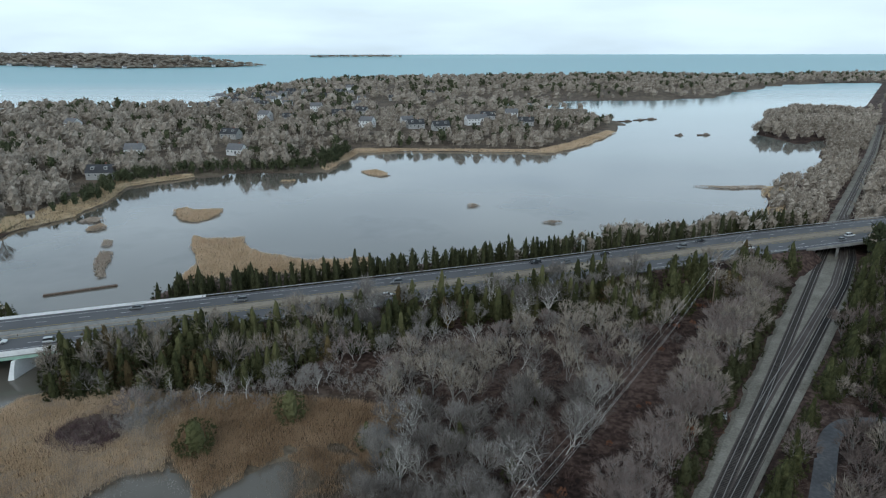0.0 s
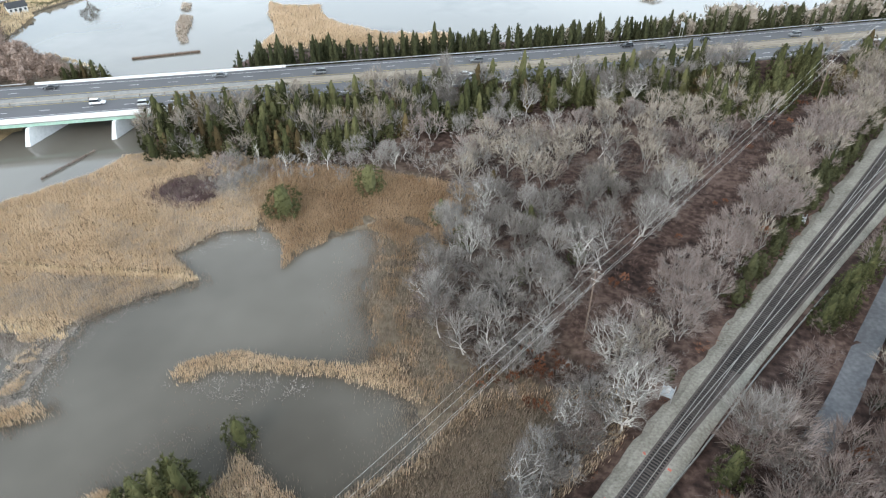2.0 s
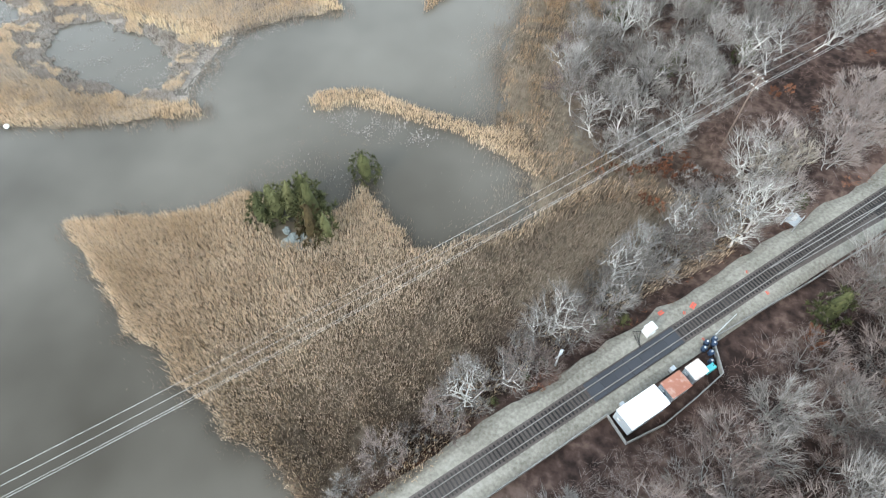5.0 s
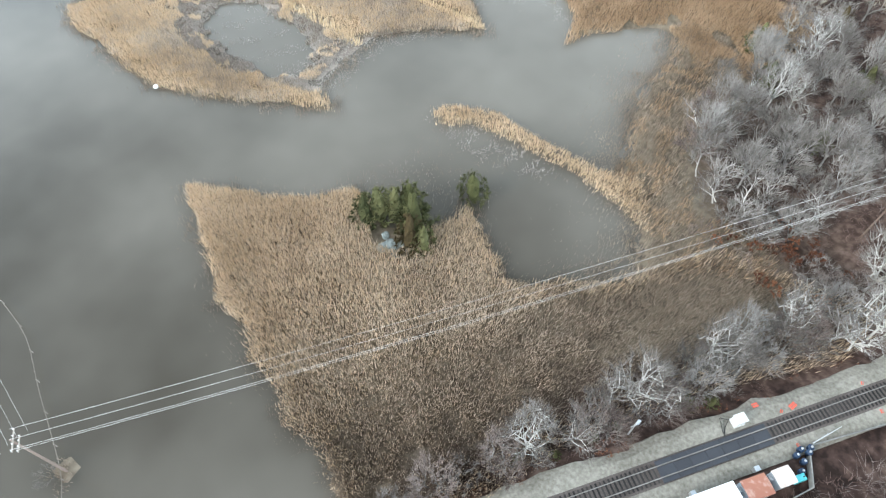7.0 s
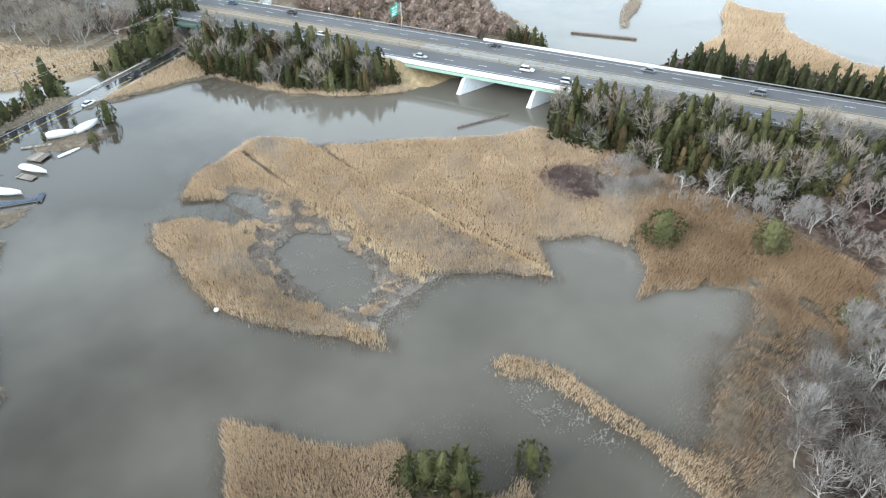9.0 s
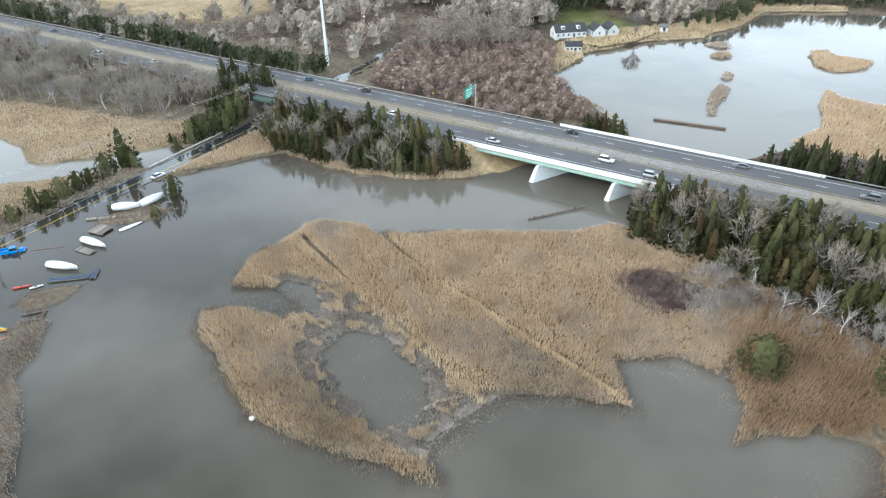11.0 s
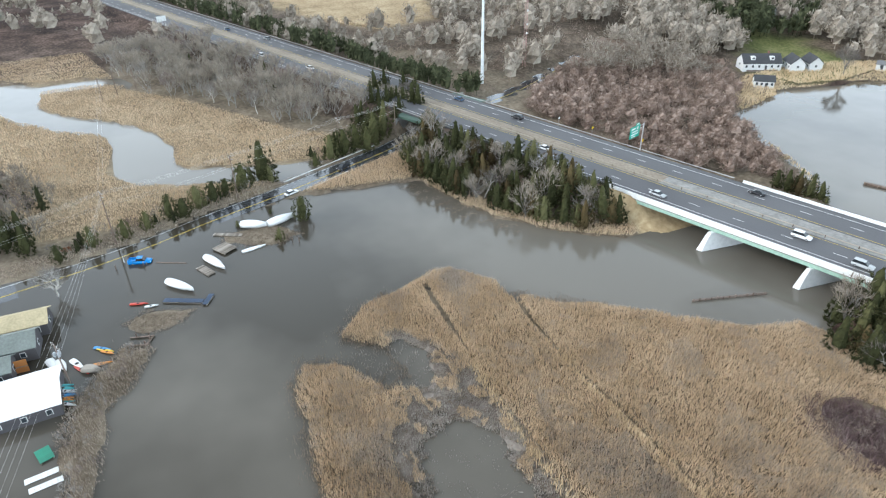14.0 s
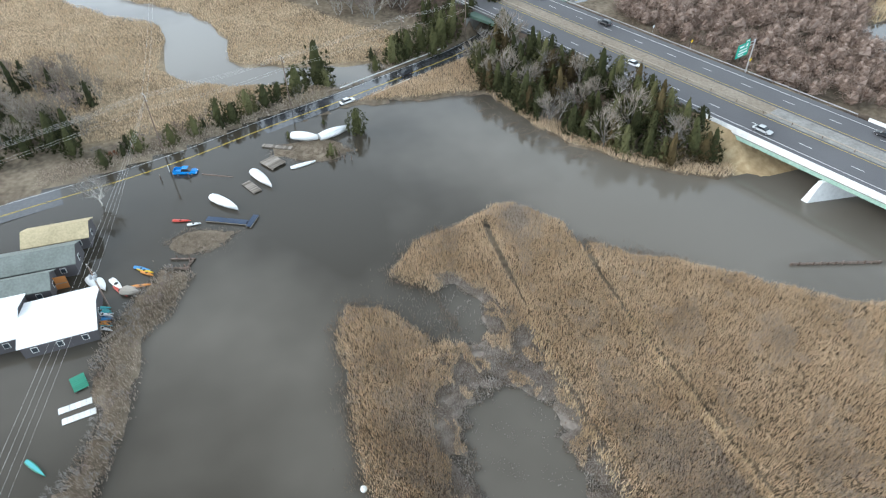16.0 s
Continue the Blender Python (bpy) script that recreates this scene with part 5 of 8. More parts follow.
for x, y, s, k in ((-33.0, 29.6, 1.35, 4), (-29.8, 33.6, 1.5, 4), (-26.2, 31.0, 1.25, 0), (-25.0, 27.8, 1.05, 3), (-34.2, 27.2, 1.1, 4), (-22.8, 28.6, .9, 4), (-31.4, 31.4, 1.3, 4), (-28.0, 31.4, 1.2, 4)):
    plant(CEDARS[k], x, y, s, "cedars on the islet")
plant(ROUND, -22.7, 43.0, 1.0).scale.z = 1.45
plant(ROUND, -37.2, 109.2, 1.65)
plant(ROUND, -18.4, 122.6, 1.5)
plant(ROUND, -189.5, 48.5, 1.0).scale.z = 1.5
for x, y, s in ((-206, 18, .9), (-209.5, 22.5, 1.1), (-214, 31, .9), (-216.5, 36, .8)):
    plant(ROUND, x, y, s, "olive bushes along the west road").scale.z = s * 1.3
plant(CEDARS[0], -180.5, 40.0, .55)
plant(CEDARS[4], -197, 41, .32)
plant(CEDARS[4], -193, 31, .36)
for x, y, s in ((-222, 44, 1.7), (-217, 37, 1.1), (-212, 27, .9), (-231, 79, 1.1), (-229, 74, 1.15), (-226, 68, 1.0), (-233, 86, 1.2), (-236, 91, 1.3), (-203, 8, .7), (-200, 2, .7), (-199, -6, .7),
                (-219, 46, .8), (-207, 14, .8), (-228, 82, 1.0), (-239, 88, 1.1), (-224, 62, .7), (-236, 84, 1.0), (-195, -14, .6)):
    plant(CEDARS[4 if s < 1.25 else 0], x, y, s * (1.35 if s < 1.25 else 1.1), "cedars along the west road")
grove([(-196, -16), (-204, 16), (-218, 48), (-232, 78), (-240, 96), (-246, 92), (-236, 70), (-224, 44), (-211, 14), (-202, -16)], 45, [*BUSH, LOWCEDAR[2]], [3, 3, 1, 3], .6, 1.1, "roadside scrub along the west road", 1.8, seed=20, stuff="roadside_scrub")
for x, y, s, k in CEDAR_N:
    plant(CEDARS[k], x, y, s, "cedars north of the bridge")
for x, y, s in ((-52, 131, .9), (-44, 130, .85), (-32, 132, .95), (-20, 133, .9), (-14, 136, .85), (5, 141, .9)):
    plant(SNAG, x, y, s, "dead white trees at the marsh edge")
for x, y, s in ((-71, 114, 1.0), (-67, 119, 1.1), (-62, 116, .9), (-65, 124, 1.0), (-58, 121, 1.0), (-57, 127, .8), (-69, 110, .7), (-53, 126, 1.0), (-50, 129, 1.1), (-47, 127, .9), (-44, 130, 1.0), (-61, 120, 1.2), (-66, 115, 1.1)):
    plant(BUSH[1], x, y, s, "purplish shrubs in the marsh")
for x, y, s, k in ((-203, -22, 1.0, 0), (-208, -27, 1.1, 2), (-206, -33, .9, 1), (-214, -24, 1.1, 0), (-213, -34, 1.0, 2), (-220, -29, 1.1, 1), (-204, -40, 1.0, 0)):
    plant(CEDARS[k], x, y, s, "cedars along the west road")
for x, y in ((23.4, 69.0), (25.7, 65.7), (28.2, 68.4), (24.3, 63.2), (26.9, 62.3), (29.9, 65.0), (20.9, 67.0)):
    plant(BUSH[2], x, y, 1.1, "rust-leaved shrubs beside the power line")
plant(BARE[2], -178, -14, .85)
plant(BUSH[0], -40.5, -31, .8)
plant(CEDARS[2], 24, 108, .9)
plant(CEDARS[0], 44, 128, .85)
plant(CEDARS[4], 34, 96, .9)
plant(CEDARS[3], 14, 126, .9)
plant(BARE[0], -206, 298, 1.3)
plant(CEDARS[4], 8, 100, .95)
plant(CEDARS[2], 2, 110, .8)
plant(CEDARS[4], 22, 88, .9)
for s, n, k in ((-17, -8.5, .4), (-21, -7.5, .35), (-6, -8, .55), (-3, -7, .45), (-27, -7, .35), (-32, -8, .4), (36, -7.5, .5), (75, -7, .5)):
    p = rail(s, n)
    plant(CEDARS[4], p.x, p.y, k, "small evergreens beside the railway")


# ---- reeds ----


def reeds(name, label, poly, density, mat, height=2.1, width=0.05, seed=1, keep=None, lean=0.3, floor=0.02):
    """A bed of stalks, each a slim bent blade."""
    rng = np.random.default_rng(seed)
    px, py = zip(*poly)
    area = abs(sum(a * d - b * c for (a, b), (c, d) in zip(poly, poly[1:] + poly[:1]))) / 2
    pts = scatter(poly, int(area * density), rng, keep)
    edge = signed(poly, pts[:, 0], pts[:, 1]) + wobble(pts[:, 0], pts[:, 1], 4, seed + 9) * 0.9
    stray = np.where(rng.random(len(pts)) < .03, 1.0, .35) * np.where(edge < 3, 1, 0)
    pts = pts + rng.normal(0, 1, pts.shape) * stray[:, None]
    z = ground_height(pts[:, 0], pts[:, 1])[0]
    ok = (z > floor - .75 * (stray > 0)) & (z < 2.7) & (rng.random(len(pts)) < 0.3 + smooth(edge, -0.4, 2.2))
    pts, z = pts[ok], np.maximum(z[ok], -.1)
    n = len(pts)
    clump = 0.95 + 0.06 * wobble(pts[:, 0], pts[:, 1], 5, seed) + 0.08 * wobble(pts[:, 0], pts[:, 1], 18, seed + 3)
    h = height * np.clip(clump, .6, 1.2) * rng.uniform(.85, 1.1, n)
    w = width * rng.uniform(.6, 1.4, n)
    a, b = rng.uniform(0, 6.283, n), rng.uniform(0, 6.283, n)
    base = np.stack([pts[:, 0], pts[:, 1], z - 0.05], -1)
    side = np.stack([np.cos(a), np.sin(a), 0 * a], -1)
    tip = base + np.stack([np.cos(b) * h * lean * rng.uniform(0, 1, n) + h * .12, np.sin(b) * h * lean * rng.uniform(0, 1, n) - h * .05, h], -1)
    low = base * .75 + tip * .25
    tris = np.stack([low - side * w[:, None], low + side * w[:, None], tip], 1)
    return tagged(new(name, soup(name, tris, mat)), label, "reeds", kind="stuff")


def no_pool(x, y):
    wide = .1 + .4 * smooth(-x, 112, 128)
    return (signed(MIDPOOL, x, y) + wobble(x, y, 5, 44) < 0.5) & (signed(WESTPOOL, x, y) + wobble(x, y, 4, 45) < 0.5) & (ditch_gap(DITCHES[0], x, y) > (wide + .1) * smooth(-x, 108, 126)) & (ditch_gap(DITCHES[1], x, y) > wide + .08)


def dull_patch(x, y):
    """Where the stand is trampled, thin and grey."""
    v = .3 * wobble(x, y, 22, 47) + .3 * wobble(x, y, 5, 48) - .2
    for cx, cy, rx, ry, k in ((-74, 74, 15, 6.5, 1.0), (-60, 97, 10, 8, .7), (-62, 80, 12, 4, .6), (-103, 37, 16, 6, .6), (-84, 36, 12, 5, .5), (-141, 74, 7, 6, .9), (-52, 112, 10, 8, .5)):
        v = v + k * np.exp(-((x - cx) / rx) ** 2 - ((y - cy) / ry) ** 2)
    near_ditch = np.minimum(ditch_gap(DITCHES[0], x, y), ditch_gap(DITCHES[1], x, y)) < 2.4
    return np.where(near_ditch, -1, v)


def thick(x, y):
    r = np.random.default_rng(5).random(x.shape)
    return no_pool(x, y) & (sparse_patch(x, y) < .3 + .5 * r * r) & (dull_patch(x, y) < .2 + .7 * r) & (np.hypot((x + 65) / 10, (y - 118) / 8) > .9) & (signed(MATS, x, y) < -.5 + r)


def inland(x, y):
    """Grows from the open water towards the railway bank."""
    return np.maximum(x - y, 2 * (x - 4)) + 10 * wobble(x, y, 9, 51) + np.random.default_rng(163).normal(0, 7, x.shape)


ISLAND_BED = [p for p in ISLAND if p[0] < -40]
POOLSIDE = [(-132, 38), (-130, 60), (-112, 66), (-66, 65), (-60, 46), (-72, 37), (-100, 35)]
reeds("reed_bed", "golden dry reeds of the large marsh island", ISLAND_BED, 23, REED_GOLD, 1.6, .055, seed=61, keep=thick)
reeds("reed_bed", "grey-brown thinner reeds among the golden stand", ISLAND_BED, 17, REED_TAN, 1.2, .055, seed=59, keep=lambda x, y: no_pool(x, y) & (sparse_patch(x, y) < .5) & (dull_patch(x, y) > .0) & (signed(MATS, x, y) < .5))
reeds("reed_bed", "grey thin reeds round muddy pools", POOLSIDE, 17, REED_GREY, .8, .05, seed=62, floor=-.14, keep=lambda x, y: no_pool(x, y) & (sparse_patch(x, y) > .2) & (wobble(x, y, 5, 63) > -.9))
reeds("reed_bed", "dark flattened stems round muddy pools", POOLSIDE, 5, REED_DULL, .6, .05, seed=60, floor=-.2, lean=1.2, keep=lambda x, y: no_pool(x, y) & (sparse_patch(x, y) > .3) & (wobble(x, y, 4, 64) > .0))
reeds("reed_bed", "golden clumps round a muddy pool", POOLSIDE, 7, REED_GOLD, 1.2, .05, seed=58, keep=lambda x, y: no_pool(x, y) & (sparse_patch(x, y) > .2) & (wobble(x, y, 8, 49) > .3))
reeds("drowned_reeds", "sparse grey stems standing in a flooded hollow", WESTPOOL, 3, REED_GREY, .9, .05, seed=65, floor=-3, keep=lambda x, y: wobble(x, y, 4, 66) > -.3)
reeds("drowned_reeds", "sparse grey stems standing in the inner pool", MIDPOOL, 1.6, REED_GREY, .6, .05, seed=36, floor=-3, keep=lambda x, y: wobble(x, y, 5, 67) > .1)
reeds("flood_debris", "pale matted reed litter along the island's shore", MATS, 16, REED_GREY, .3, .09, lean=2.2, seed=37, floor=-3, keep=lambda x, y: wobble(x, y, 3.5, 68) + .5 * wobble(x, y, 1.6, 69) > -.55)
reeds("flood_debris", "pale matted reed litter at the head of the bay", [(-60, 84), (-61, 90), (-50, 103), (-40, 104), (-30, 101), (-29, 95), (-36, 95), (-46, 96), (-55, 88)], 5, REED_GREY, .3, .09, lean=2.2, seed=38, floor=-3, keep=lambda x, y: wobble(x, y, 5, 71) + .4 * wobble(x, y, 1.8, 72) > .05)
reeds("reed_bed", "rust-brown reeds along the wood's edge", [(-62, 136), (-40, 103), (-34, 97), (-31.2, 88), (-28, 96), (-16, 100), (-6, 98), (6, 100), (12, 128), (-20, 134)], 30, REED_RUST, 1.7, seed=63, keep=lambda x, y: (x < -24) | (y + 7 * wobble(x, y, 9, 162) > 104))
reeds("reed_bed", "brown reeds on the east shore", [(-16, 111), (-11, 96), (-12, 86), (-10, 78), (-7, 71), (-6, 64), (3, 55), (6, 48), (4, 42), (14, 50), (27, 58), (24, 65), (10, 63), (3, 74), (1, 90), (-1, 112)], 11, REED_DULL, 1.7, seed=64)
reeds("reed_bed", "brown and gold clumps on the east shore", [(-14, 106), (-11, 96), (-12, 86), (-10, 78), (-7, 71), (-6, 64), (3, 55), (14, 50), (27, 58), (24, 65), (10, 63), (3, 74), (1, 90), (-1, 106)], 5, REED_RUST, 1.8, seed=57, keep=lambda x, y: wobble(x, y, 7, 50) > 0)
reeds("reed_bed", "golden reeds on a curved spit", ARC, 28, REED_GOLD, 1.6, .055, seed=65)
reeds("reed_bed", "brown seeding reeds of the south marsh", SOUTHBED, 17, REED_BROWN, 1.7, .05, seed=66, keep=lambda x, y: (np.hypot(x + 29, y - 29) > 4.5) & (inland(x, y) < -4))
reeds("reed_bed", "dull brown reeds below the railway bank", SOUTHBED, 13, REED_DULL, 1.6, seed=56, keep=lambda x, y: inland(x, y) > -18)
reeds("reed_bed", "golden outer fringe of the south marsh", SOUTHBED, 8, REED_GOLD, 2.2, seed=55, keep=lambda x, y: (np.hypot(x + 29, y - 29) > 4.5) & (np.random.default_rng(155).random(x.shape) < .75 * smooth(-x, 2, 62) + .3 * smooth(-signed(SOUTHBED, x, y), -5, 0)))
reeds("reed_bed", "bleached reeds along the spit", SPIT, 11, REED_TAN, 1.1, seed=67)
reeds("reed_bed", "brown reeds along the spit", SPIT, 10, REED_DULL, .9, seed=45)
grove(SPIT, 30, BUSH, [4, 2, 0], .4, .8, "leafless scrub on the spit", 1.8, seed=21, stuff="spit_scrub")
reeds("reed_bed", "golden reeds fringing the cedar point", [(-198, 86), (-182, 90), (-166, 96), (-153, 103), (-143, 114), (-137, 126), (-143, 130), (-156, 110), (-168, 103), (-184, 97), (-196, 93)], 18, REED_GOLD, 1.7, seed=68)
reeds("reed_bed", "golden reeds beyond the highway", NORTH_REED, 8, REED_GOLD, 1.8, .13, seed=69)
for k, isl in enumerate(POND_ISLETS):
    reeds("reed_islet", "low golden reed islet in the pond", isl, 6, REED_GOLD if k in (0, 1, 4, 7) else REED_TAN, 1.3, .2, seed=70 + k)


def marshy(x, y):
    s, n = hwy_coords(x, y)
    return (line_gap(ROAD_W, x, y) > 6) & (n < -28) & (signed(CREEK, x, y) < -1)


reeds("marsh_grass", "tan salt marsh grass beside a winding creek", WEST_MARSH, 4.3, REED_GOLD, 1.0, .09, lean=.6, seed=81, keep=marshy)
reeds("reed_bed", "golden reeds between the west road and the water", [(-206, 50), (-203, 62), (-199, 86), (-206, 92), (-222, 94), (-219, 84), (-211, 64)], 16, REED_GOLD, 1.6, .06, seed=49, keep=lambda x, y: line_gap(ROAD_W, x, y) > 4.4)
reeds("marsh_grass", "brown grass tufts on muddy ground", LANDING, 22, REED_DULL, .22, .09, lean=2.2, seed=48, floor=-3, keep=lambda x, y: wobble(x, y, 4, 160) + .5 * wobble(x, y, 1.5, 164) > -.7)
reeds("marsh_grass", "brown grass tufts on muddy ground", MUDBAR, 26, REED_DULL, .22, .09, lean=2.2, seed=47, floor=-3, keep=lambda x, y: wobble(x, y, 4, 161) + .5 * wobble(x, y, 1.5, 163) > -.8)
reeds("marsh_grass", "brown verge grass along the west road", [(-190, -30), (-194, -6), (-200, 14), (-214, 48), (-228, 82), (-236, 78), (-222, 44), (-208, 10), (-202, -8), (-198, -30)], 9, REED_TAN, .7, .08, seed=46, keep=lambda x, y: line_gap(ROAD_W, x, y) > 4.4)
reeds("marsh_grass", "tan marsh grass along the north shore", [(-135, 194), (-164, 206), (-191, 221), (-206, 262), (-200, 300), (-184, 330), (-186, 372), (-194, 410), (-161, 445), (-166, 456), (-212, 428), (-208, 385), (-212, 345), (-226, 305), (-228, 262), (-212, 232), (-160, 214)], 5, REED_BANK, 1.5, .15, seed=82)
reeds("marsh_grass", "tan marsh grass along the north shore", [(-67, 470), (-54, 556), (46, 566), (123, 558), (166, 610), (220, 712), (210, 720), (150, 625), (110, 575), (-60, 585), (-75, 480)], 2.5, REED_GOLD, 1.5, .25, seed=83)
reeds("marsh_grass", "tan marsh grass behind the roadside trees", [(-540, 110), (-470, 205), (-400, 190), (-385, 150), (-440, 120), (-520, 90)], 1.6, REED_BANK, 1.0, .5, lean=.8, seed=84, keep=lambda x, y: hwy_coords(x, y)[1] > 35)


def fringe(poly, reach, seed):
    """Just outside a bed, thinning with distance."""
    def test(x, y):
        s = signed(poly, x, y) + 1.2 * wobble(x, y, 6, seed)
        return (s < .5) & (np.random.default_rng(seed).random(x.shape) < np.exp(s / reach))
    return test


reeds("drowned_reeds", "sparse grey reed stems standing in shallow water", [(-22, 108), (-22, 60), (-8, 34), (14, 34), (14, 60), (0, 70), (0, 108)], 5, REED_DULL, 1.2, .03, seed=53, floor=-3, keep=fringe(EASTBED, 2.2, 153))
reeds("drowned_reeds", "sparse grey reed stems standing in shallow water", [(-72, 8), (-50, 32), (-20, 50), (0, 42), (12, 44), (-6, -16), (-40, -8)], 1.2, REED_DULL, 1.2, .03, seed=54, floor=-3, keep=fringe(SOUTHBED, .7, 154))
reeds("drowned_reeds", "sparse grey reed stems standing in shallow water", [(-47, 54), (-38, 62), (-20, 62), (-8, 58), (-14, 52), (-26, 50), (-40, 48)], .9, REED_DULL, 1.0, .03, seed=52, floor=-3, keep=lambda x, y: wobble(x, y, 5, 155) > -.25)
reeds("drowned_reeds", "sparse grey reed stems standing in shallow water", [(-150, 45), (-130, 90), (-90, 125), (-50, 108), (-40, 100), (-44, 80), (-56, 40), (-95, 22), (-132, 28)], 1.3, REED_DULL, 1.2, .03, seed=51, floor=-3, keep=fringe(ISLAND, .7, 156))
reeds("drowned_reeds", "sparse grey reed stems standing in shallow water", [(-42, 30), (-38, 44), (-24, 48), (-18, 42), (-26, 34)], 1.5, REED_GREY, .9, .05, seed=50, floor=-3)
for line, x0 in ((DITCHES[0], -112), (DITCHES[1], -112)):
    bank = [(x, y - .5) for x, y in line if x > x0]
    bank = [(x0, line[1][1] - .6)] + bank
    reeds("reed_bed", "taller golden reeds on a ditch bank", bank + [(x, y - 1.5) for x, y in bank[::-1]], 22, REED_BANK, 2.3, .07, seed=int(-line[0][0]))
reeds("flood_debris", "matted brown reed debris floating along the shore", [(-201, 80), (-199, 86), (-184, 90), (-168, 96), (-156, 103), (-154, 99), (-168, 89), (-186, 82)], 9, REED_DULL, .3, .1, lean=2.5, seed=44, floor=-3, keep=lambda x, y: wobble(x, y, 3.5, 170) + .4 * wobble(x, y, 1.5, 171) > .25)
reeds("flood_debris", "matted brown reed debris round the islet", [(-46, 34), (-38, 48), (-26, 52), (-18, 46), (-24, 36), (-34, 33)], 4, REED_DULL, .25, .1, lean=2.5, seed=43, floor=-3, keep=lambda x, y: wobble(x, y, 3, 172) + .4 * wobble(x, y, 1.2, 173) > .45)
reeds("flood_debris", "matted brown reed debris in the bay", [(-60, 102), (-46, 106), (-34, 98), (-30, 88), (-42, 88), (-56, 92)], 2, REED_DULL, .2, .08, lean=2.5, seed=42, floor=-3, keep=lambda x, y: wobble(x, y, 5, 174) + .4 * wobble(x, y, 1.5, 175) > .5)
reeds("flood_debris", "pale reed litter in the lee of the curved spit", [(-44, 55), (-40, 53), (-34, 57), (-28, 58), (-22, 57.5), (-14, 57), (-15, 54), (-23, 51.5), (-29, 50.5), (-36, 52)], 9, REED_GREY, .45, .07, lean=2.0, seed=35, floor=-3, keep=lambda x, y: wobble(x, y, 4, 73) + .5 * wobble(x, y, 1.6, 74) > .1)
reeds("reed_bed", "bleached scrub grass at the foot of a power pole", POLE_BANK, 9, REED_DULL, 1.2, seed=41)
HOUSE_SPOTS = [(-284, 1322), (-278, 1222), (-359, 1223), (-396, 1224), (-378, 1200), (-326, 1223), (-274, 1163), (-214, 1505), (-185, 1482), (-198, 791), (-168, 784), (-355, 1016), (-63, 716), (-20, 750), (-8, 704), (0, 1248),
               (-238, 522), (-224, 438), (-383, 693), (-155, 531), (-187, 619), (111, 815), (69, 774), (80, 801), (57, 737), (-310, 1260), (-345, 1180), (-240, 1260), (-150, 1320), (20, 690), (120, 740), (-110, 1000), (-60, 1120),
               (-347, 1059), (-321, 1083), (-300, 1108), (-264, 1082), (-286, 1256), (-257, 1223), (-158, 919), (-113, 835), (-184, 1307), (-174, 1404), (-115, 1105), (-88, 874), (-254, 990), (-240, 1082), (-335, 1110), (-280, 1040), (-220, 1010), (-190, 1180), (-150, 1210)]


def by_houses(x, y):
    gap = np.full(x.shape, 1e9)
    for hx, hy in HOUSE_SPOTS:
        gap = np.minimum(gap, np.hypot(x - hx, (y - hy + 24) * .5))
    return gap > 15


# ---- brush and far woods ----


def brush(name, label, poly, count, mat, size, seed, keep=off_ways, blades=11, fine=1.0):
    """Tangled scrub: arching stems in clumps."""
    rng = np.random.default_rng(seed)
    pts = scatter(poly, count, rng, keep)
    z = ground_height(pts[:, 0], pts[:, 1])[0]
    pts, z = pts[z > 0.1], z[z > 0.1]
    n = len(pts)
    c = np.repeat(np.stack([pts[:, 0], pts[:, 1], z], -1), blades, 0)
    m = n * blades
    s = np.repeat(size * rng.uniform(.5, 1.3, n), blades)
    a, e = rng.uniform(0, 6.283, m), rng.uniform(.25, 1.35, m)
    out = np.stack([np.cos(a) * np.cos(e), np.sin(a) * np.cos(e), np.sin(e)], -1)
    b0 = c + rng.normal(0, .25, (m, 3)) * s[:, None] * (1, 1, 0)
    mid = b0 + out * s[:, None] * .6
    tip = mid + (out * (1, 1, .2) + rng.normal(0, .25, (m, 3))) * s[:, None] * .5
    w = np.stack([-np.sin(a), np.cos(a), 0 * a], -1) * (0.03 + .016 * s[:, None]) * fine
    tris = np.stack([b0 * .5 + mid * .5 - w, b0 * .5 + mid * .5 + w, tip], 1)
    return tagged(new(name, soup(name, tris, mat)), label, "brush", kind="stuff")


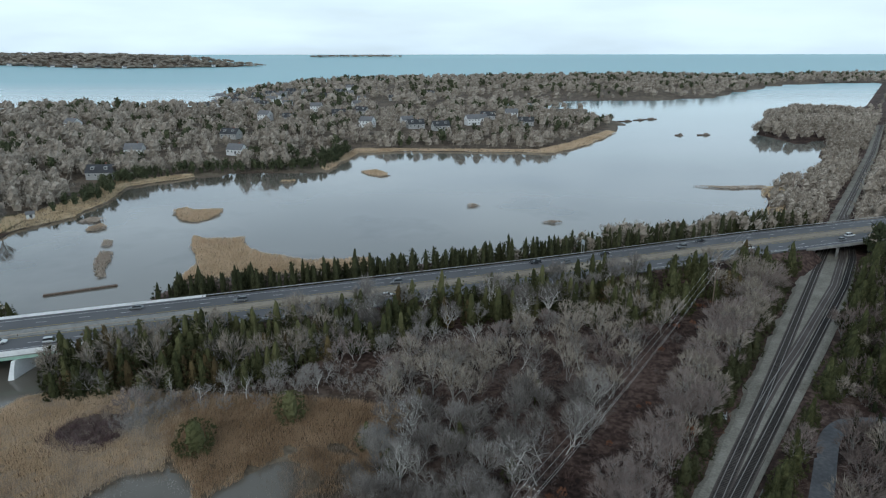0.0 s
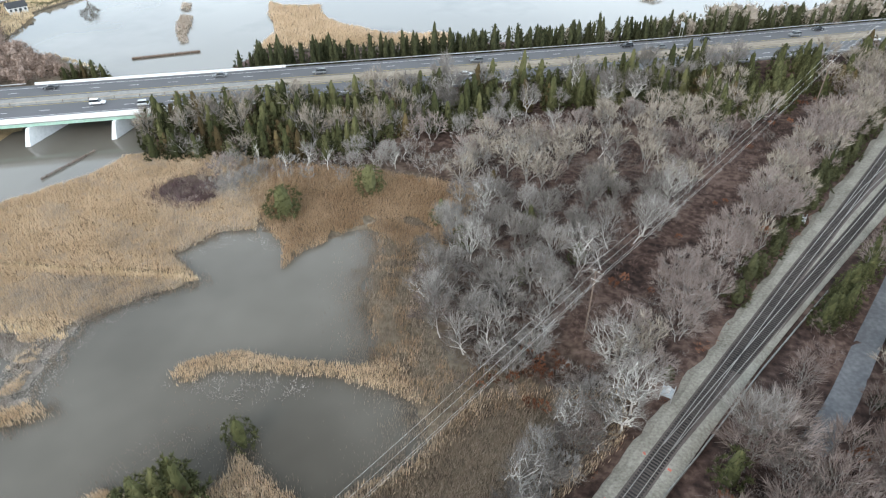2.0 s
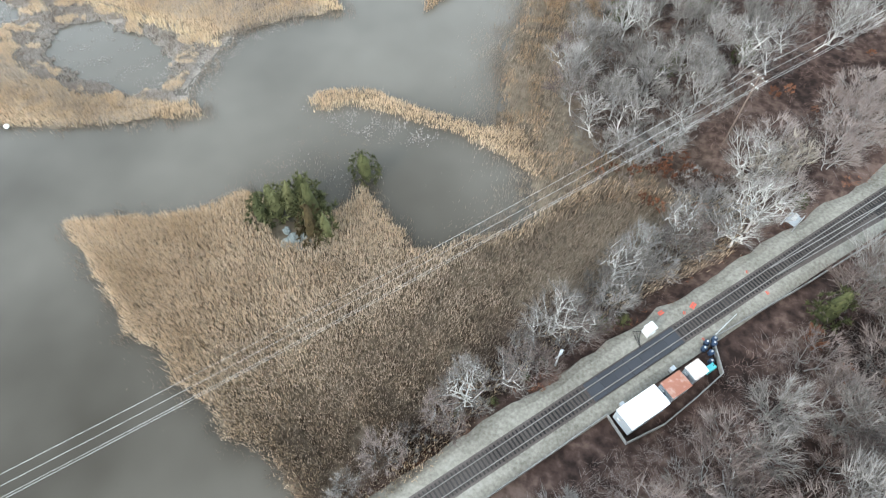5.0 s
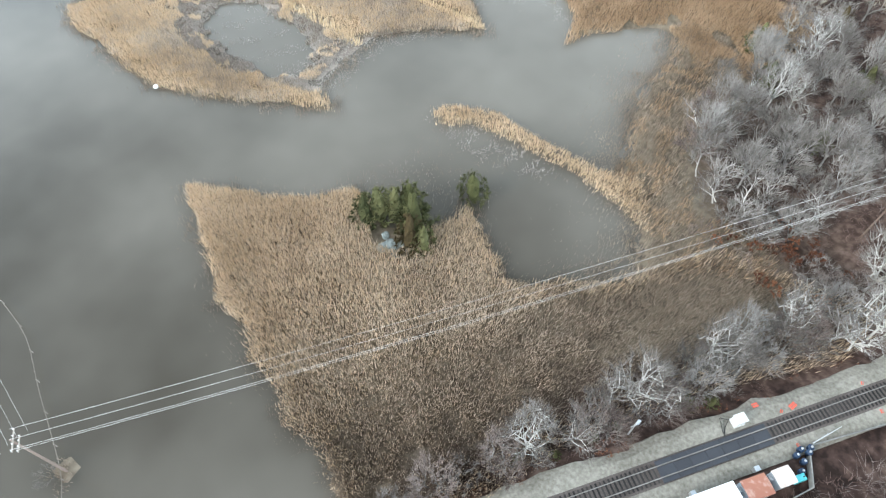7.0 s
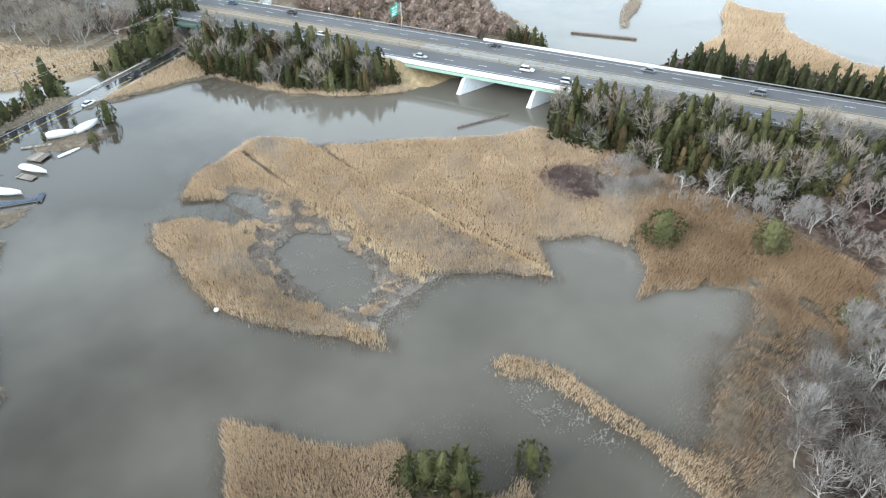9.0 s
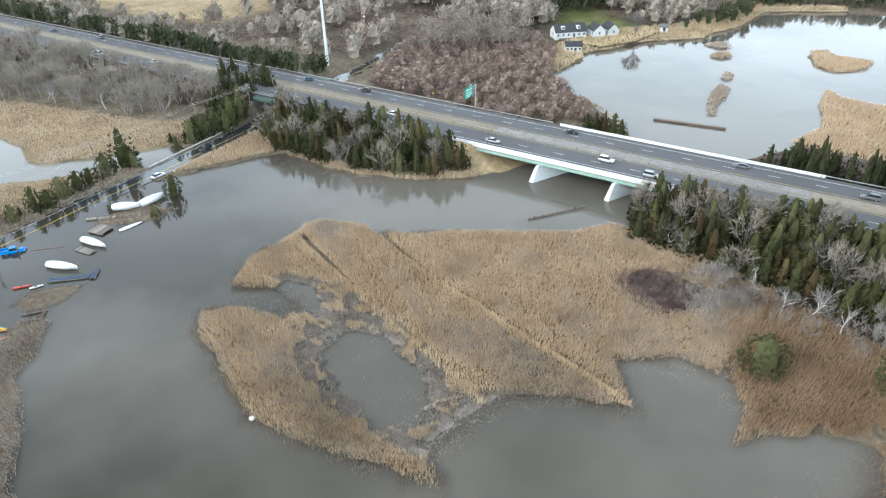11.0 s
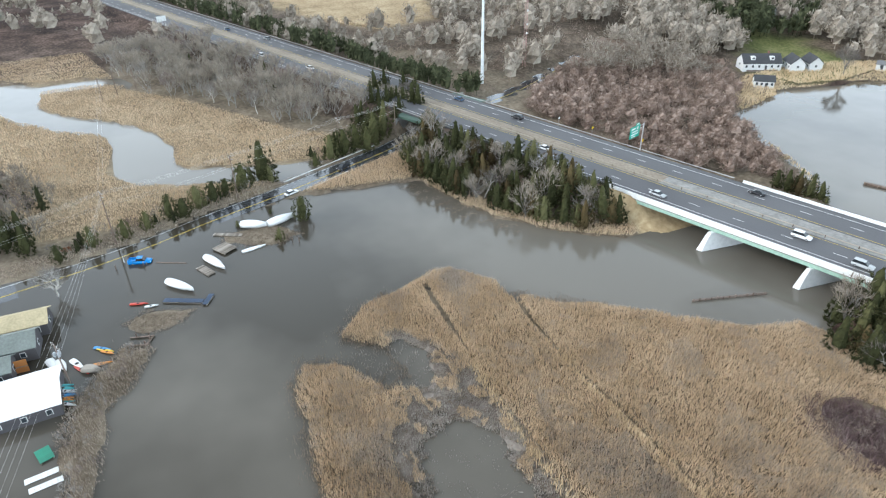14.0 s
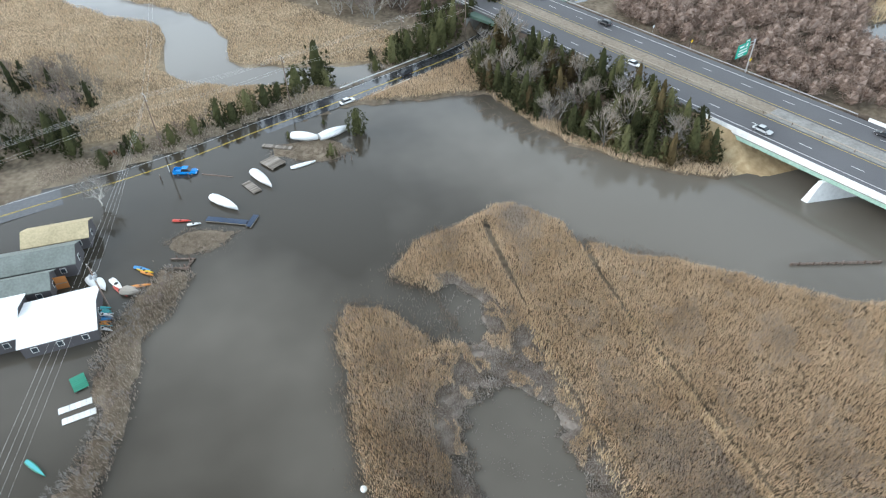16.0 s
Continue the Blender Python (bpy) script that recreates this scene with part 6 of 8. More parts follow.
def woods(name, label, poly, count, mat, height, seed, spikes=60, wide=.5, keep=off_ways, slim=.16, flake=.22, stretch=1.0, core=.6):
    """Far trees: each a stem and a rounded crown of many small sprays."""
    rng = np.random.default_rng(seed)
    pts = scatter(poly, count, rng, keep)
    z = ground_height(pts[:, 0], pts[:, 1])[0]
    lim = .3 + far_rise(pts[:, 0], pts[:, 1])
    pts, z = pts[z > lim], z[z > lim]
    n = len(pts)
    h = height * rng.uniform(.65, 1.2, n) * (1 + .18 * wobble(pts[:, 0], pts[:, 1], 90, seed))
    cr = h * wide * rng.uniform(.7, 1.2, n)
    i = np.repeat(np.arange(n), spikes)
    m = len(i)
    a, e = rng.uniform(0, 6.283, m), np.arccos(rng.uniform(-.15, 1, m))
    out = np.stack([np.cos(a) * np.sin(e), np.sin(a) * np.sin(e), np.cos(e)], -1)
    mid = np.stack([pts[i, 0], pts[i, 1], z[i] + h[i] * .55], -1)
    rad = np.stack([cr[i], cr[i], h[i] * .45], -1) * (rng.uniform(.55, 1.06, m) * (1 + .2 * np.sin(3 * a + i)))[:, None]
    at = mid + out * rad
    way = out * .6 + (0, 0, .4) + rng.normal(0, .45, (m, 3))
    way = way / (np.linalg.norm(way, axis=1, keepdims=True) + 1e-6)
    long = (h[i] * rng.uniform(.05, .12, m))[:, None] * stretch
    w = np.cross(way, rng.normal(0, 1, (m, 3)))
    w = w / (np.linalg.norm(w, axis=1, keepdims=True) + 1e-6) * (h[i] * slim * rng.uniform(.5, 1, m) * flake)[:, None]
    tris = np.stack([at - way * long + w, at + way * long, at - way * long - w], 1)
    b = np.stack([pts[:, 0], pts[:, 1], z], -1)
    k = np.stack([h * .02, 0 * h, 0 * h], -1)
    stems = np.stack([b - k, b + k, b + (0, 0, 1) * h[:, None] * .8], 1)
    me = soup(name, np.concatenate([tris, stems, domes(b, h, cr * core, rng)]) if core else np.concatenate([tris, stems]), mat)
    return tagged(new(name, me), label, "woods", kind="stuff")


def domes(base, h, cr, rng, sides=5):
    """The uneven inner mass of each crown."""
    rings = []
    for f, g in ((.25, .8), (.58, 1.0), (.85, .6)):
        a = np.linspace(0, 6.283, sides, endpoint=False) + f * 2
        r = cr[:, None] * g * rng.uniform(.72, 1.2, (len(cr), sides))
        up = h[:, None] * f * rng.uniform(.9, 1.08, (len(cr), sides))
        rings.append(np.stack([base[:, :1] + np.cos(a) * r, base[:, 1:2] + np.sin(a) * r, base[:, 2:] + up], -1))
    top = base + np.stack([0 * h, 0 * h, h * .96], -1)
    out = []
    for lo, hi in zip(rings, rings[1:]):
        for q in range(sides):
            e = (q + 1) % sides
            out += [np.stack([lo[:, q], lo[:, e], hi[:, e]], 1), np.stack([lo[:, q], hi[:, e], hi[:, q]], 1)]
    for q in range(sides):
        out.append(np.stack([rings[-1][:, q], rings[-1][:, (q + 1) % sides], top], 1))
    return np.concatenate(out)


BRIAR = [(-239, 152), (-300, 225), (-277, 246), (-245, 264), (-216, 246), (-190, 216), (-160, 202), (-140, 190), (-168, 168), (-200, 158)]
brush("briar_thicket", "tangled leafless reddish-brown briar thicket", BRIAR, 1500, M_BRUSH, 3.6, 91, blades=18)
brush("underbrush", "reddish-brown leafless undergrowth", [tuple(rail(s, n)[:2]) for s, n in ((-60, 7), (-60, 60), (40, 40), (120, 30), (120, 12), (40, 8))], 2000, M_DARKBRUSH, 1.2, 92, fine=.9)
brush("underbrush", "reddish-brown leafless undergrowth", [(4, 72), (20, 60), (32, 58), (75, 108), (130, 178), (125, 205), (100, 195), (50, 168), (10, 140)], 3200, M_DARKBRUSH, 1.2, 93, fine=.9)
brush("underbrush", "dark purplish shrubs in the marsh", [(-76, 113), (-70, 108), (-60, 109), (-57, 114), (-60, 122), (-72, 122)], 420, M_PURPLE, 2.8, 94, fine=.7)
brush("underbrush", "bare scrub along the embankment", [tuple(hwy(s, n)[:2]) for s, n in ((-620, -17), (-620, -32), (-290, -30), (-290, -17))], 500, M_BRUSH, 2.0, 95)
brush("leaf_litter", "rust-brown dead leaves and weeds on the ballast edge", [tuple(rail(s, n)[:2]) for s, n in ((-60, -4.2), (-60, -7), (110, -7), (110, -4.2))], 260, M_RUSTLEAF, .5, 124, keep=lambda x, y: wobble(x, y, 7, 176) > 0)
brush("underbrush", "bare scrub beside the railway", [tuple(rail(s, n)[:2]) for s, n in ((-60, -6), (-60, -13), (40, -15), (230, -24), (230, -7))], 900, M_DARKBRUSH, 1.1, 96, fine=.6)
WETWOOD = [(2, 78), (9, 65), (18, 63), (30, 66), (40, 84), (75, 120), (112, 172), (100, 196), (40, 170), (8, 148), (0, 118)]
brush("saplings", "thin pale grey saplings filling the wet wood", WETWOOD, 650, M_TWIG, 3.4, 97, blades=22, fine=.3, keep=clear_line)
brush("saplings", "thin grey saplings beside the railway", [tuple(rail(s, n)[:2]) for s, n in ((-34, -7), (-34, -13), (32, -18), (220, -25), (220, -8))], 420, M_TWIG, 2.6, 98, blades=22, fine=.3)
brush("saplings", "thin reddish saplings east of the railway", [tuple(rail(s, n)[:2]) for s, n in ((-60, 8), (-60, 58), (40, 36), (130, 40), (230, 60), (230, 18), (40, 8))], 1500, M_TWIGRED, 2.4, 99, blades=22, fine=.3)
NORTH_NEAR = [(-208, 300), (-196, 330), (-200, 372), (-205, 425), (-165, 460), (-75, 482), (-62, 585), (30, 582), (110, 574), (200, 712), (240, 812), (205, 900), (-30, 900), (-500, 900), (-900, 700), (-700, 300), (-420, 250), (-320, 250)]
not_lawn = lambda x, y: off_ways(x, y) & ((y > 470) | (x < -330) | (signed(NORTH_LAND, x, y) > 24)) & by_houses(x, y) & (signed(LAWN, x, y) < -1) & (signed(BRIAR, x, y) < 2)
woods("bare_woods", "leafless grey-brown woods on the north shore", NORTH_NEAR, 760, M_FARBARE, 12, 101, 100, .5, slim=.25, flake=.13, keep=lambda x, y: not_lawn(x, y) & (y < 480) & (x > -480))
woods("bare_woods", "leafless grey-brown woods on the north shore", NORTH_NEAR, 2300, M_FARBARE, 12, 126, 32, .52, slim=.3, flake=.2, stretch=1.2, keep=lambda x, y: not_lawn(x, y) & ((y > 470) | (x < -470)))
woods("evergreen_woods", "dark evergreen trees among the bare woods", NORTH_NEAR, 700, M_FARDARK, 11, 102, 34, .4, keep=lambda x, y: not_lawn(x, y) & (wobble(x, y, 160, 5) > -.1), slim=.4)
woods("evergreen_woods", "dark evergreen trees along the north shore", [(-200, 330), (-190, 372), (-196, 418), (-165, 450), (-70, 473), (-60, 560), (-75, 566), (-90, 490), (-175, 470), (-215, 425)], 170, M_FARDARK, 9, 103, 60, .3, slim=.3)
NORTH_FAR = [(205, 900), (250, 1000), (120, 1120), (330, 1215), (530, 1250), (740, 1530), (960, 1800), (2400, 2150), (2200, 2450), (1426, 2460), (1031, 2225), (646, 2390), (257, 2240), (-290, 2030), (-400, 1800), (-430, 1350), (-340, 1060), (-720, 1040), (-1800, 980), (-1800, 600), (-900, 700), (-500, 900)]
woods("bare_woods", "leafless woods along the bay shore", NORTH_FAR, 2700, M_FARBARE, 14, 104, 14, .75, slim=.4, keep=by_houses)
woods("evergreen_woods", "dark pines along the bay shore", NORTH_FAR, 1100, M_FARDARK, 14, 105, 18, .46, keep=lambda x, y: by_houses(x, y) & (wobble(x, y, 300, 6) > -.2), slim=.7)
woods("bare_woods", "leafless woods on a low headland", EAST_HEAD, 700, M_FARBARE, 11, 106, 30, slim=.4)
woods("bare_woods", "leafless woods east of the pond", [(330, 330), (250, 390), (325, 465), (395, 590), (540, 800), (820, 1170), (1300, 1660), (2200, 1900), (2200, 900), (900, 500)], 1300, M_FARBARE, 11, 107, 16, slim=.5)
woods("bare_woods", "thin bare trees behind the cedar row", [tuple(hwy(s, n)[:2]) for s, n in ((40, 20), (40, 36), (230, 40), (230, 20))], 60, M_FARBARE, 9, 108, 60)
woods("bare_woods", "leafless grey woods beyond the highway", [tuple(hwy(s, n)[:2]) for s, n in ((-900, 26), (-900, 300), (-420, 260), (-330, 190), (-262, 60), (-262, 18))], 950, M_FARBARE, 10.5, 109, 80, .48, slim=.25, flake=.12, keep=lambda x, y: not_lawn(x, y) & (signed(FAR_MARSH, x, y) < -2))
woods("bare_woods", "leafless woods beside the north road", [(-255, 185), (-300, 243), (-345, 298), (-380, 335), (-430, 420), (-300, 420), (-285, 350), (-262, 296), (-250, 268), (-282, 246), (-300, 226)], 330, M_FARBARE, 11, 115, 120, .46, slim=.25, flake=.13, keep=not_lawn)
woods("bare_woods", "leafless woods toward the bay", [(-1300, 600), (-300, 620), (-330, 1040), (-720, 1030), (-1400, 980)], 400, M_FARBARE, 14, 116, 16, .6, slim=.4)
woods("evergreen_woods", "dark cedars lining the highway", [tuple(hwy(s, n)[:2]) for s, n in ((-620, 18), (-620, 32), (-270, 34), (-270, 18))], 300, M_FARDARK, 9, 110, 50, .3, slim=.3)
woods("evergreen_woods", "dark pines by the north road", [(-300, 300), (-265, 300), (-250, 345), (-290, 380), (-330, 350)], 70, M_FARDARK, 13, 111, 90, .3, slim=.26)
woods("bare_woods", "leafless woods far to the west", [(-420, 50), (-420, -130), (-260, -90), (-260, -300), (-1200, -300), (-1200, 0), (-640, 30)], 500, M_FARBARE, 11, 112, 28, slim=.35)
woods("bare_woods", "leafless woods on the far headland", HEADLAND, 1700, M_FARBARE, 12, 113, 4, 1.2, slim=1.0, core=.9)
woods("bare_woods", "leafless woods on a distant low island", FAR_ISLE, 200, M_FARBARE, 10, 119, 10, 1.6, slim=2.0)
woods("bare_woods", "leafless woods east of the railway", [tuple(rail(s, n)[:2]) for s, n in ((-60, 60), (120, 40), (240, 70), (400, 60), (400, 260), (-60, 260))], 420, M_FARBARE, 10, 114, 26, slim=.3)
woods("bare_woods", "leafless woods between the railway and the pond", [(100, 262), (190, 318), (235, 405), (312, 470), (372, 600), (450, 660), (520, 730), (600, 820), (640, 800), (480, 560), (330, 360), (230, 268)], 800, M_FARBARE, 8, 125, 34, slim=.35)
reeds("marsh_grass", "tan marsh grass along the pond's east shore", [(190, 315), (235, 405), (312, 470), (368, 590), (384, 585), (328, 462), (250, 398), (204, 312)], 2.5, REED_BANK, 1.4, .2, seed=40)
woods("bare_woods", "leafless woods beside the railway north of the highway", [tuple(rail(s, n)[:2]) for s, n in ((262, 12), (262, 60), (420, 40), (900, 60), (900, 8), (420, 9))], 420, M_FARBARE, 9, 120, 40, slim=.3)
woods("bare_woods", "leafless woods beside the railway north of the highway", [tuple(rail(s, n)[:2]) for s, n in ((262, -8), (262, -30), (330, -22), (420, -16), (520, -40), (900, -40), (900, -1), (420, -3))], 300, M_FARBARE, 8, 121, 40, slim=.3)
woods("evergreen_woods", "dark cedars where the railway leaves the highway", [tuple(rail(s, n)[:2]) for s, n in ((264, 10), (264, 40), (300, 36), (320, 8))], 40, M_FARDARK, 9, 122, 60, .3, slim=.3)
brush("underbrush", "tan leafless scrub under the north woods", [tuple(hwy(s, n)[:2]) for s, n in ((-420, 20), (-420, 90), (-340, 190), (-262, 120), (-262, 20))], 900, M_BRUSH, 3.0, 123, blades=14)
woods("briar_thicket", "vine-draped tan mounds of leafless briar", BRIAR, 600, M_BRUSH, 4.6, 117, 120, .8, slim=.2, flake=.16, stretch=1.5, core=.45)
woods("bare_trees", "leafless tan trees rising from the briars", [(-300, 225), (-277, 250), (-245, 266), (-228, 250), (-250, 205), (-275, 190)], 60, M_FARBARE, 9, 118, 140, .5, slim=.25, flake=.09, core=0)
for t in TEMPLATES:
    for o in (*t.children, t):
        bpy.data.objects.remove(o)

# ---- poles and wires ----
M_INSUL = plain("white_porcelain", (0.7, 0.7, 0.68), rough=0.3)
M_STEELGREY = plain("grey_painted_steel", (0.42, 0.45, 0.48), rough=0.5, metal=0.2)


def wire(name, label, spans, sag, r=0.035, mat=M_WIRE):
    g = Geo()
    for a, b in spans:
        a, b = Vector(a), Vector(b)
        pts = [a.lerp(b, k / 14) - Vector((0, 0, sag * 4 * (k / 14) * (1 - k / 14))) for k in range(15)]
        g.tube(pts, r, 4)
    return tagged(part(name, g, mat), label, "wire")


def pole(x, y, h, label, arms=((0.5, 2.6),), turn=0.0, lean=(0, 0), z=None, cans=0):
    t = thing("utility_pole", label, "utility pole", pose(x, y, floor_at(x, y) - 0.1 if z is None else z, lean[0], lean[1], math.degrees(turn)), "utility poles")
    part("shaft", Geo().tube([(0, 0, -0.5), (0, 0, h * .5), (0, 0, h)], [.19, .16, .12], 8), M_POLE, t)
    for down, w in arms:
        part("crossarm", Geo().box((0, 0.16, h - down), (w, .13, .15), bevel=.015), M_TIMBER, t)
        for o in (-w / 2 + .15, -w / 6, w / 6, w / 2 - .15):
            part("insulator", Geo().tube([(o, .16, h - down + .06), (o, .16, h - down + .2), (o, .16, h - down + .32)], [.06, .09, .04], 6), M_INSUL, t, "white porcelain insulator")
    for k in range(cans):
        a = k * 2.1
        part("transformer", Geo().tube([(math.cos(a) * .5, math.sin(a) * .5, h - 2.6), (math.cos(a) * .5, math.sin(a) * .5, h - 2.5), (math.cos(a) * .5, math.sin(a) * .5, h - 1.7), (math.cos(a) * .5, math.sin(a) * .5, h - 1.6)], [.2, .28, .28, .2], 10), M_STEELGREY, t, "grey steel transformer")
    return t


LINE_TURN = math.atan2(187 - 66, 115 - 34) - math.pi / 2
PYL = [(-39.4, -29.2, 13.8), (34.6, 73.2, 16.2), (114.6, 189.4, 17.4)]
pole(*PYL[0], "tall brown timber power pole with crossarms", ((.3, 3.0), (1.6, 2.2)), math.atan2(97, 73) - math.pi / 2)
pole(*PYL[1], "tall brown timber power pole with crossarms", ((.3, 3.0), (2.4, 1.6)), LINE_TURN)
pole(*PYL[2], "tall brown timber power pole with crossarms", ((.3, 3.0), (2.4, 1.6)), LINE_TURN)
frame_pole = thing("utility_pole", "twin timber pole frame carrying power lines", "utility pole", pose(237, 363, 2.2, 0, 0, math.degrees(LINE_TURN)), "utility poles")
for o in (-2.6, 2.6):
    part("shaft", Geo().tube([(o, 0, -.5), (o, 0, 16)], [.22, .15], 8), M_POLE, frame_pole)
part("crossarm", Geo().box((0, .2, 14.6), (8, .2, .3), bevel=.02), M_TIMBER, frame_pole)
part("brace", Geo().tube([(-2.6, .1, 8), (2.6, .1, 13.8)], .08, 5), M_TIMBER, frame_pole)
part("brace", Geo().tube([(2.6, .12, 8), (-2.6, .12, 13.8)], .08, 5), M_TIMBER, frame_pole)


def head(p, o, drop=0.0):
    z = floor_at(p[0], p[1]) + p[2]
    c, s = math.cos(LINE_TURN), math.sin(LINE_TURN)
    return Vector((p[0] + o * c, p[1] + o * s, z - drop))


FAR_TOP = Vector((237, 363, 17.0))
for o, dr in ((-1.35, 0.0), (0.0, 0.0), (1.35, 0.0), (.6, 2.1)):
    cc, ss = math.cos(LINE_TURN), math.sin(LINE_TURN)
    wire("power_line", "sagging bare power line between timber poles", [(head(PYL[0], o, dr), head(PYL[1], o, dr)), (head(PYL[1], o, dr), head(PYL[2], o, dr)),
         (head(PYL[2], o, dr), FAR_TOP + Vector((cc, ss, 0)) * o * 1.8)], 1.7, .019)
ROADPOLES = [(-176, -62, 14), (-198, -.5, 15.5), (-210.2, 34, 14.5), (-233, 73.5, 11.5), (-235, 95.5, 13.5), (-334, -2, 10), (-338, 4, 12), (-344, 12, 11)]
for k, (x, y, h) in enumerate(ROADPOLES):
    pole(x, y, h, "brown timber roadside utility pole", ((.3, 2.6), (1.3, 2.4)) if k < 5 else ((.4, 1.6),), math.atan2(35, -12) - math.pi / 2)
YARDPOLE = pole(-143, -10.5, 10.5, "grey timber pole with three transformers", ((.4, 3.6),), .5, cans=3, z=-.4)
tops = [Vector((x, y, floor_at(x, y) + h)) for x, y, h in ROADPOLES[:5]]
for o, d in ((-1.1, .1), (-.4, .1), (.4, .1), (1.1, .1), (0, 3.2), (.1, 3.8)):
    wire("power_line", "roadside overhead wire between timber poles", [(a + Vector((o, o * .3, -d)), b + Vector((o, o * .3, -d))) for a, b in zip(tops, tops[1:])], .8, .016)
yt = Vector((-143, -10.5, 10.0))
for o in (-1.5, -.5, .5, 1.5):
    wire("power_line", "overhead wire across the flooded yard", [(yt + Vector((o * .5, o * 1.0, 0)), Vector((-39.4, -29.2 + o * 1.2, 13.6 - .3 * abs(o)))), (tops[1] + Vector((o, 0, -1.2)), yt + Vector((o * .5, o * 1.0, 0)))], 1.1, .014)
wt = Vector((-334, -2, 9.6))
for o in (-.6, .6):
    wire("power_line", "overhead wire across the west marsh", [(tops[1] + Vector((0, o, -.8)), wt + Vector((0, o, 0)))], 1.6, .02)

# ---- vehicles ----
M_GLASSDARK = plain("dark_window_glass", (0.03, 0.035, 0.04), rough=0.08)
M_TYRE = plain("black_rubber_tyre", (0.025, 0.025, 0.025), rough=0.9)
M_RIM = plain("alloy_rim", (0.5, 0.5, 0.52), rough=0.35, metal=0.7)
M_LAMP = plain("clear_headlamp_lens", (0.75, 0.75, 0.72), rough=0.15)
M_REDLAMP = plain("red_tail_lamp", (0.35, 0.02, 0.02), rough=0.2)
PAINT = {c: plain(c + "_car_paint", v, rough=0.25, k=.05) for c, v in dict(white=(.72, .73, .74), black=(.025, .026, .03), grey=(.16, .17, .18), silver=(.45, .47, .48), blue=(.03, .07, .13), bright_blue=(.0, .22, .62), red=(.3, .03, .03)).items()}
CAR_MESH = {}


def car(kind, colour, m, label):
    """A car, van or pickup: shaped body, glasshouse, four wheels and lamps; it looks along its own +x."""
    L, W, bonnet, roof = dict(sedan=(4.7, 1.8, .82, 1.43), suv=(4.7, 1.9, 1.0, 1.75), pickup=(5.7, 2.0, 1.08, 1.85))[kind]
    t = thing("pickup_truck" if kind == "pickup" else "car", label, "car", m, "vehicles on the roads")
    h = L / 2

    def ring(x, w, z0, z1, r=.12):
        return [(x, -w + r, z0), (x, -w, z0 + r), (x, -w, z1 - r), (x, -w + r * 1.3, z1), (x, w - r * 1.3, z1), (x, w, z1 - r), (x, w, z0 + r), (x, w - r, z0)]
    key = kind + colour
    if key not in CAR_MESH:
        w = W / 2
        b = Geo().loft([ring(-h, w * .86, .42, bonnet * .9), ring(-h + .15, w * .97, .3, bonnet * .98), ring(-h * .4, w, .26, bonnet), ring(h * .35, w, .26, bonnet), ring(h - .35, w * .96, .28, bonnet * .88), ring(h, w * .82, .38, bonnet * .72)])
        x0, x1, x2, x3 = dict(sedan=(-1.75, -1.0, .35, 1.15), suv=(-2.25, -1.95, .35, 1.1), pickup=(-.85, -.6, .75, 1.45))[kind]
        g = Geo().loft([ring(x0, w * .88, bonnet - .05, bonnet + .02, .02), ring(x1, w * .78, bonnet - .05, roof - .06, .06), ring(x2, w * .78, bonnet - .05, roof - .06, .06), ring(x3, w * .88, bonnet - .05, bonnet + .02, .02)])
        top = Geo().loft([ring(x1 - .05, w * .7, roof - .1, roof - .03, .02), ring((x1 + x2) / 2, w * .76, roof - .1, roof, .03), ring(x2 + .05, w * .7, roof - .1, roof - .03, .02)])
        rec = dict(body=b.mesh("body", PAINT[colour], True), glasshouse=g.mesh("glasshouse", M_GLASSDARK), roof=top.mesh("roof", PAINT[colour]))
        if kind == "pickup":
            bed = Geo()
            for y in (-w + .06, w - .06):
                bed.box((-1.85, y, bonnet + .12), (1.9, .1, .35), bevel=.02)
            bed.box((-2.78, 0, bonnet + .1), (.1, W - .1, .32), bevel=.02)
            rec["cargo_bed"] = bed.mesh("cargo_bed", PAINT[colour])
        rec["tyre"] = Geo().tube([(0, -.11, 0), (0, -.08, 0), (0, .08, 0), (0, .11, 0)], [.28, .34, .34, .28], 14).mesh("tyre", M_TYRE)
        rec["rim"] = Geo().tube([(0, -.12, 0), (0, .12, 0)], [.2, .2], 10).mesh("rim", M_RIM)
        rec["headlight"] = Geo().box((0, 0, 0), (.12, .36, .14), bevel=.03).mesh("headlight", M_LAMP)
        rec["tail_light"] = Geo().box((0, 0, 0), (.1, .3, .16), bevel=.03).mesh("tail_light", M_REDLAMP)
        CAR_MESH[key] = rec
    rec = CAR_MESH[key]
    for name in ("body", "glasshouse", "roof", "cargo_bed"):
        if name in rec:
            part(name, rec[name], None, t, "dark glass" if name == "glasshouse" else "")
    for x in (-L * .29, L * .31):
        for y in (-W / 2 + .1, W / 2 - .1):
            wh = part("tyre", rec["tyre"], None, t)
            wh.location = (x, y, .34)
            part("rim", rec["rim"], None, wh, "alloy wheel rim")
    for y in (-W * .33, W * .33):
        part("headlight", rec["headlight"], None, t, "clear headlight").location = (h - .06, y, bonnet * .68)
        part("tail_light", rec["tail_light"], None, t, "red tail light").location = (-h + .05, y, bonnet * .78)
    return t


def hwy_pose(s, n, flip=False, up=.02):
    p = hwy(s, n)
    return pose(p.x, p.y, p.z + up, 0, 0, math.degrees(math.atan2(HWY_U[1], HWY_U[0])) + (180 if flip else 0))


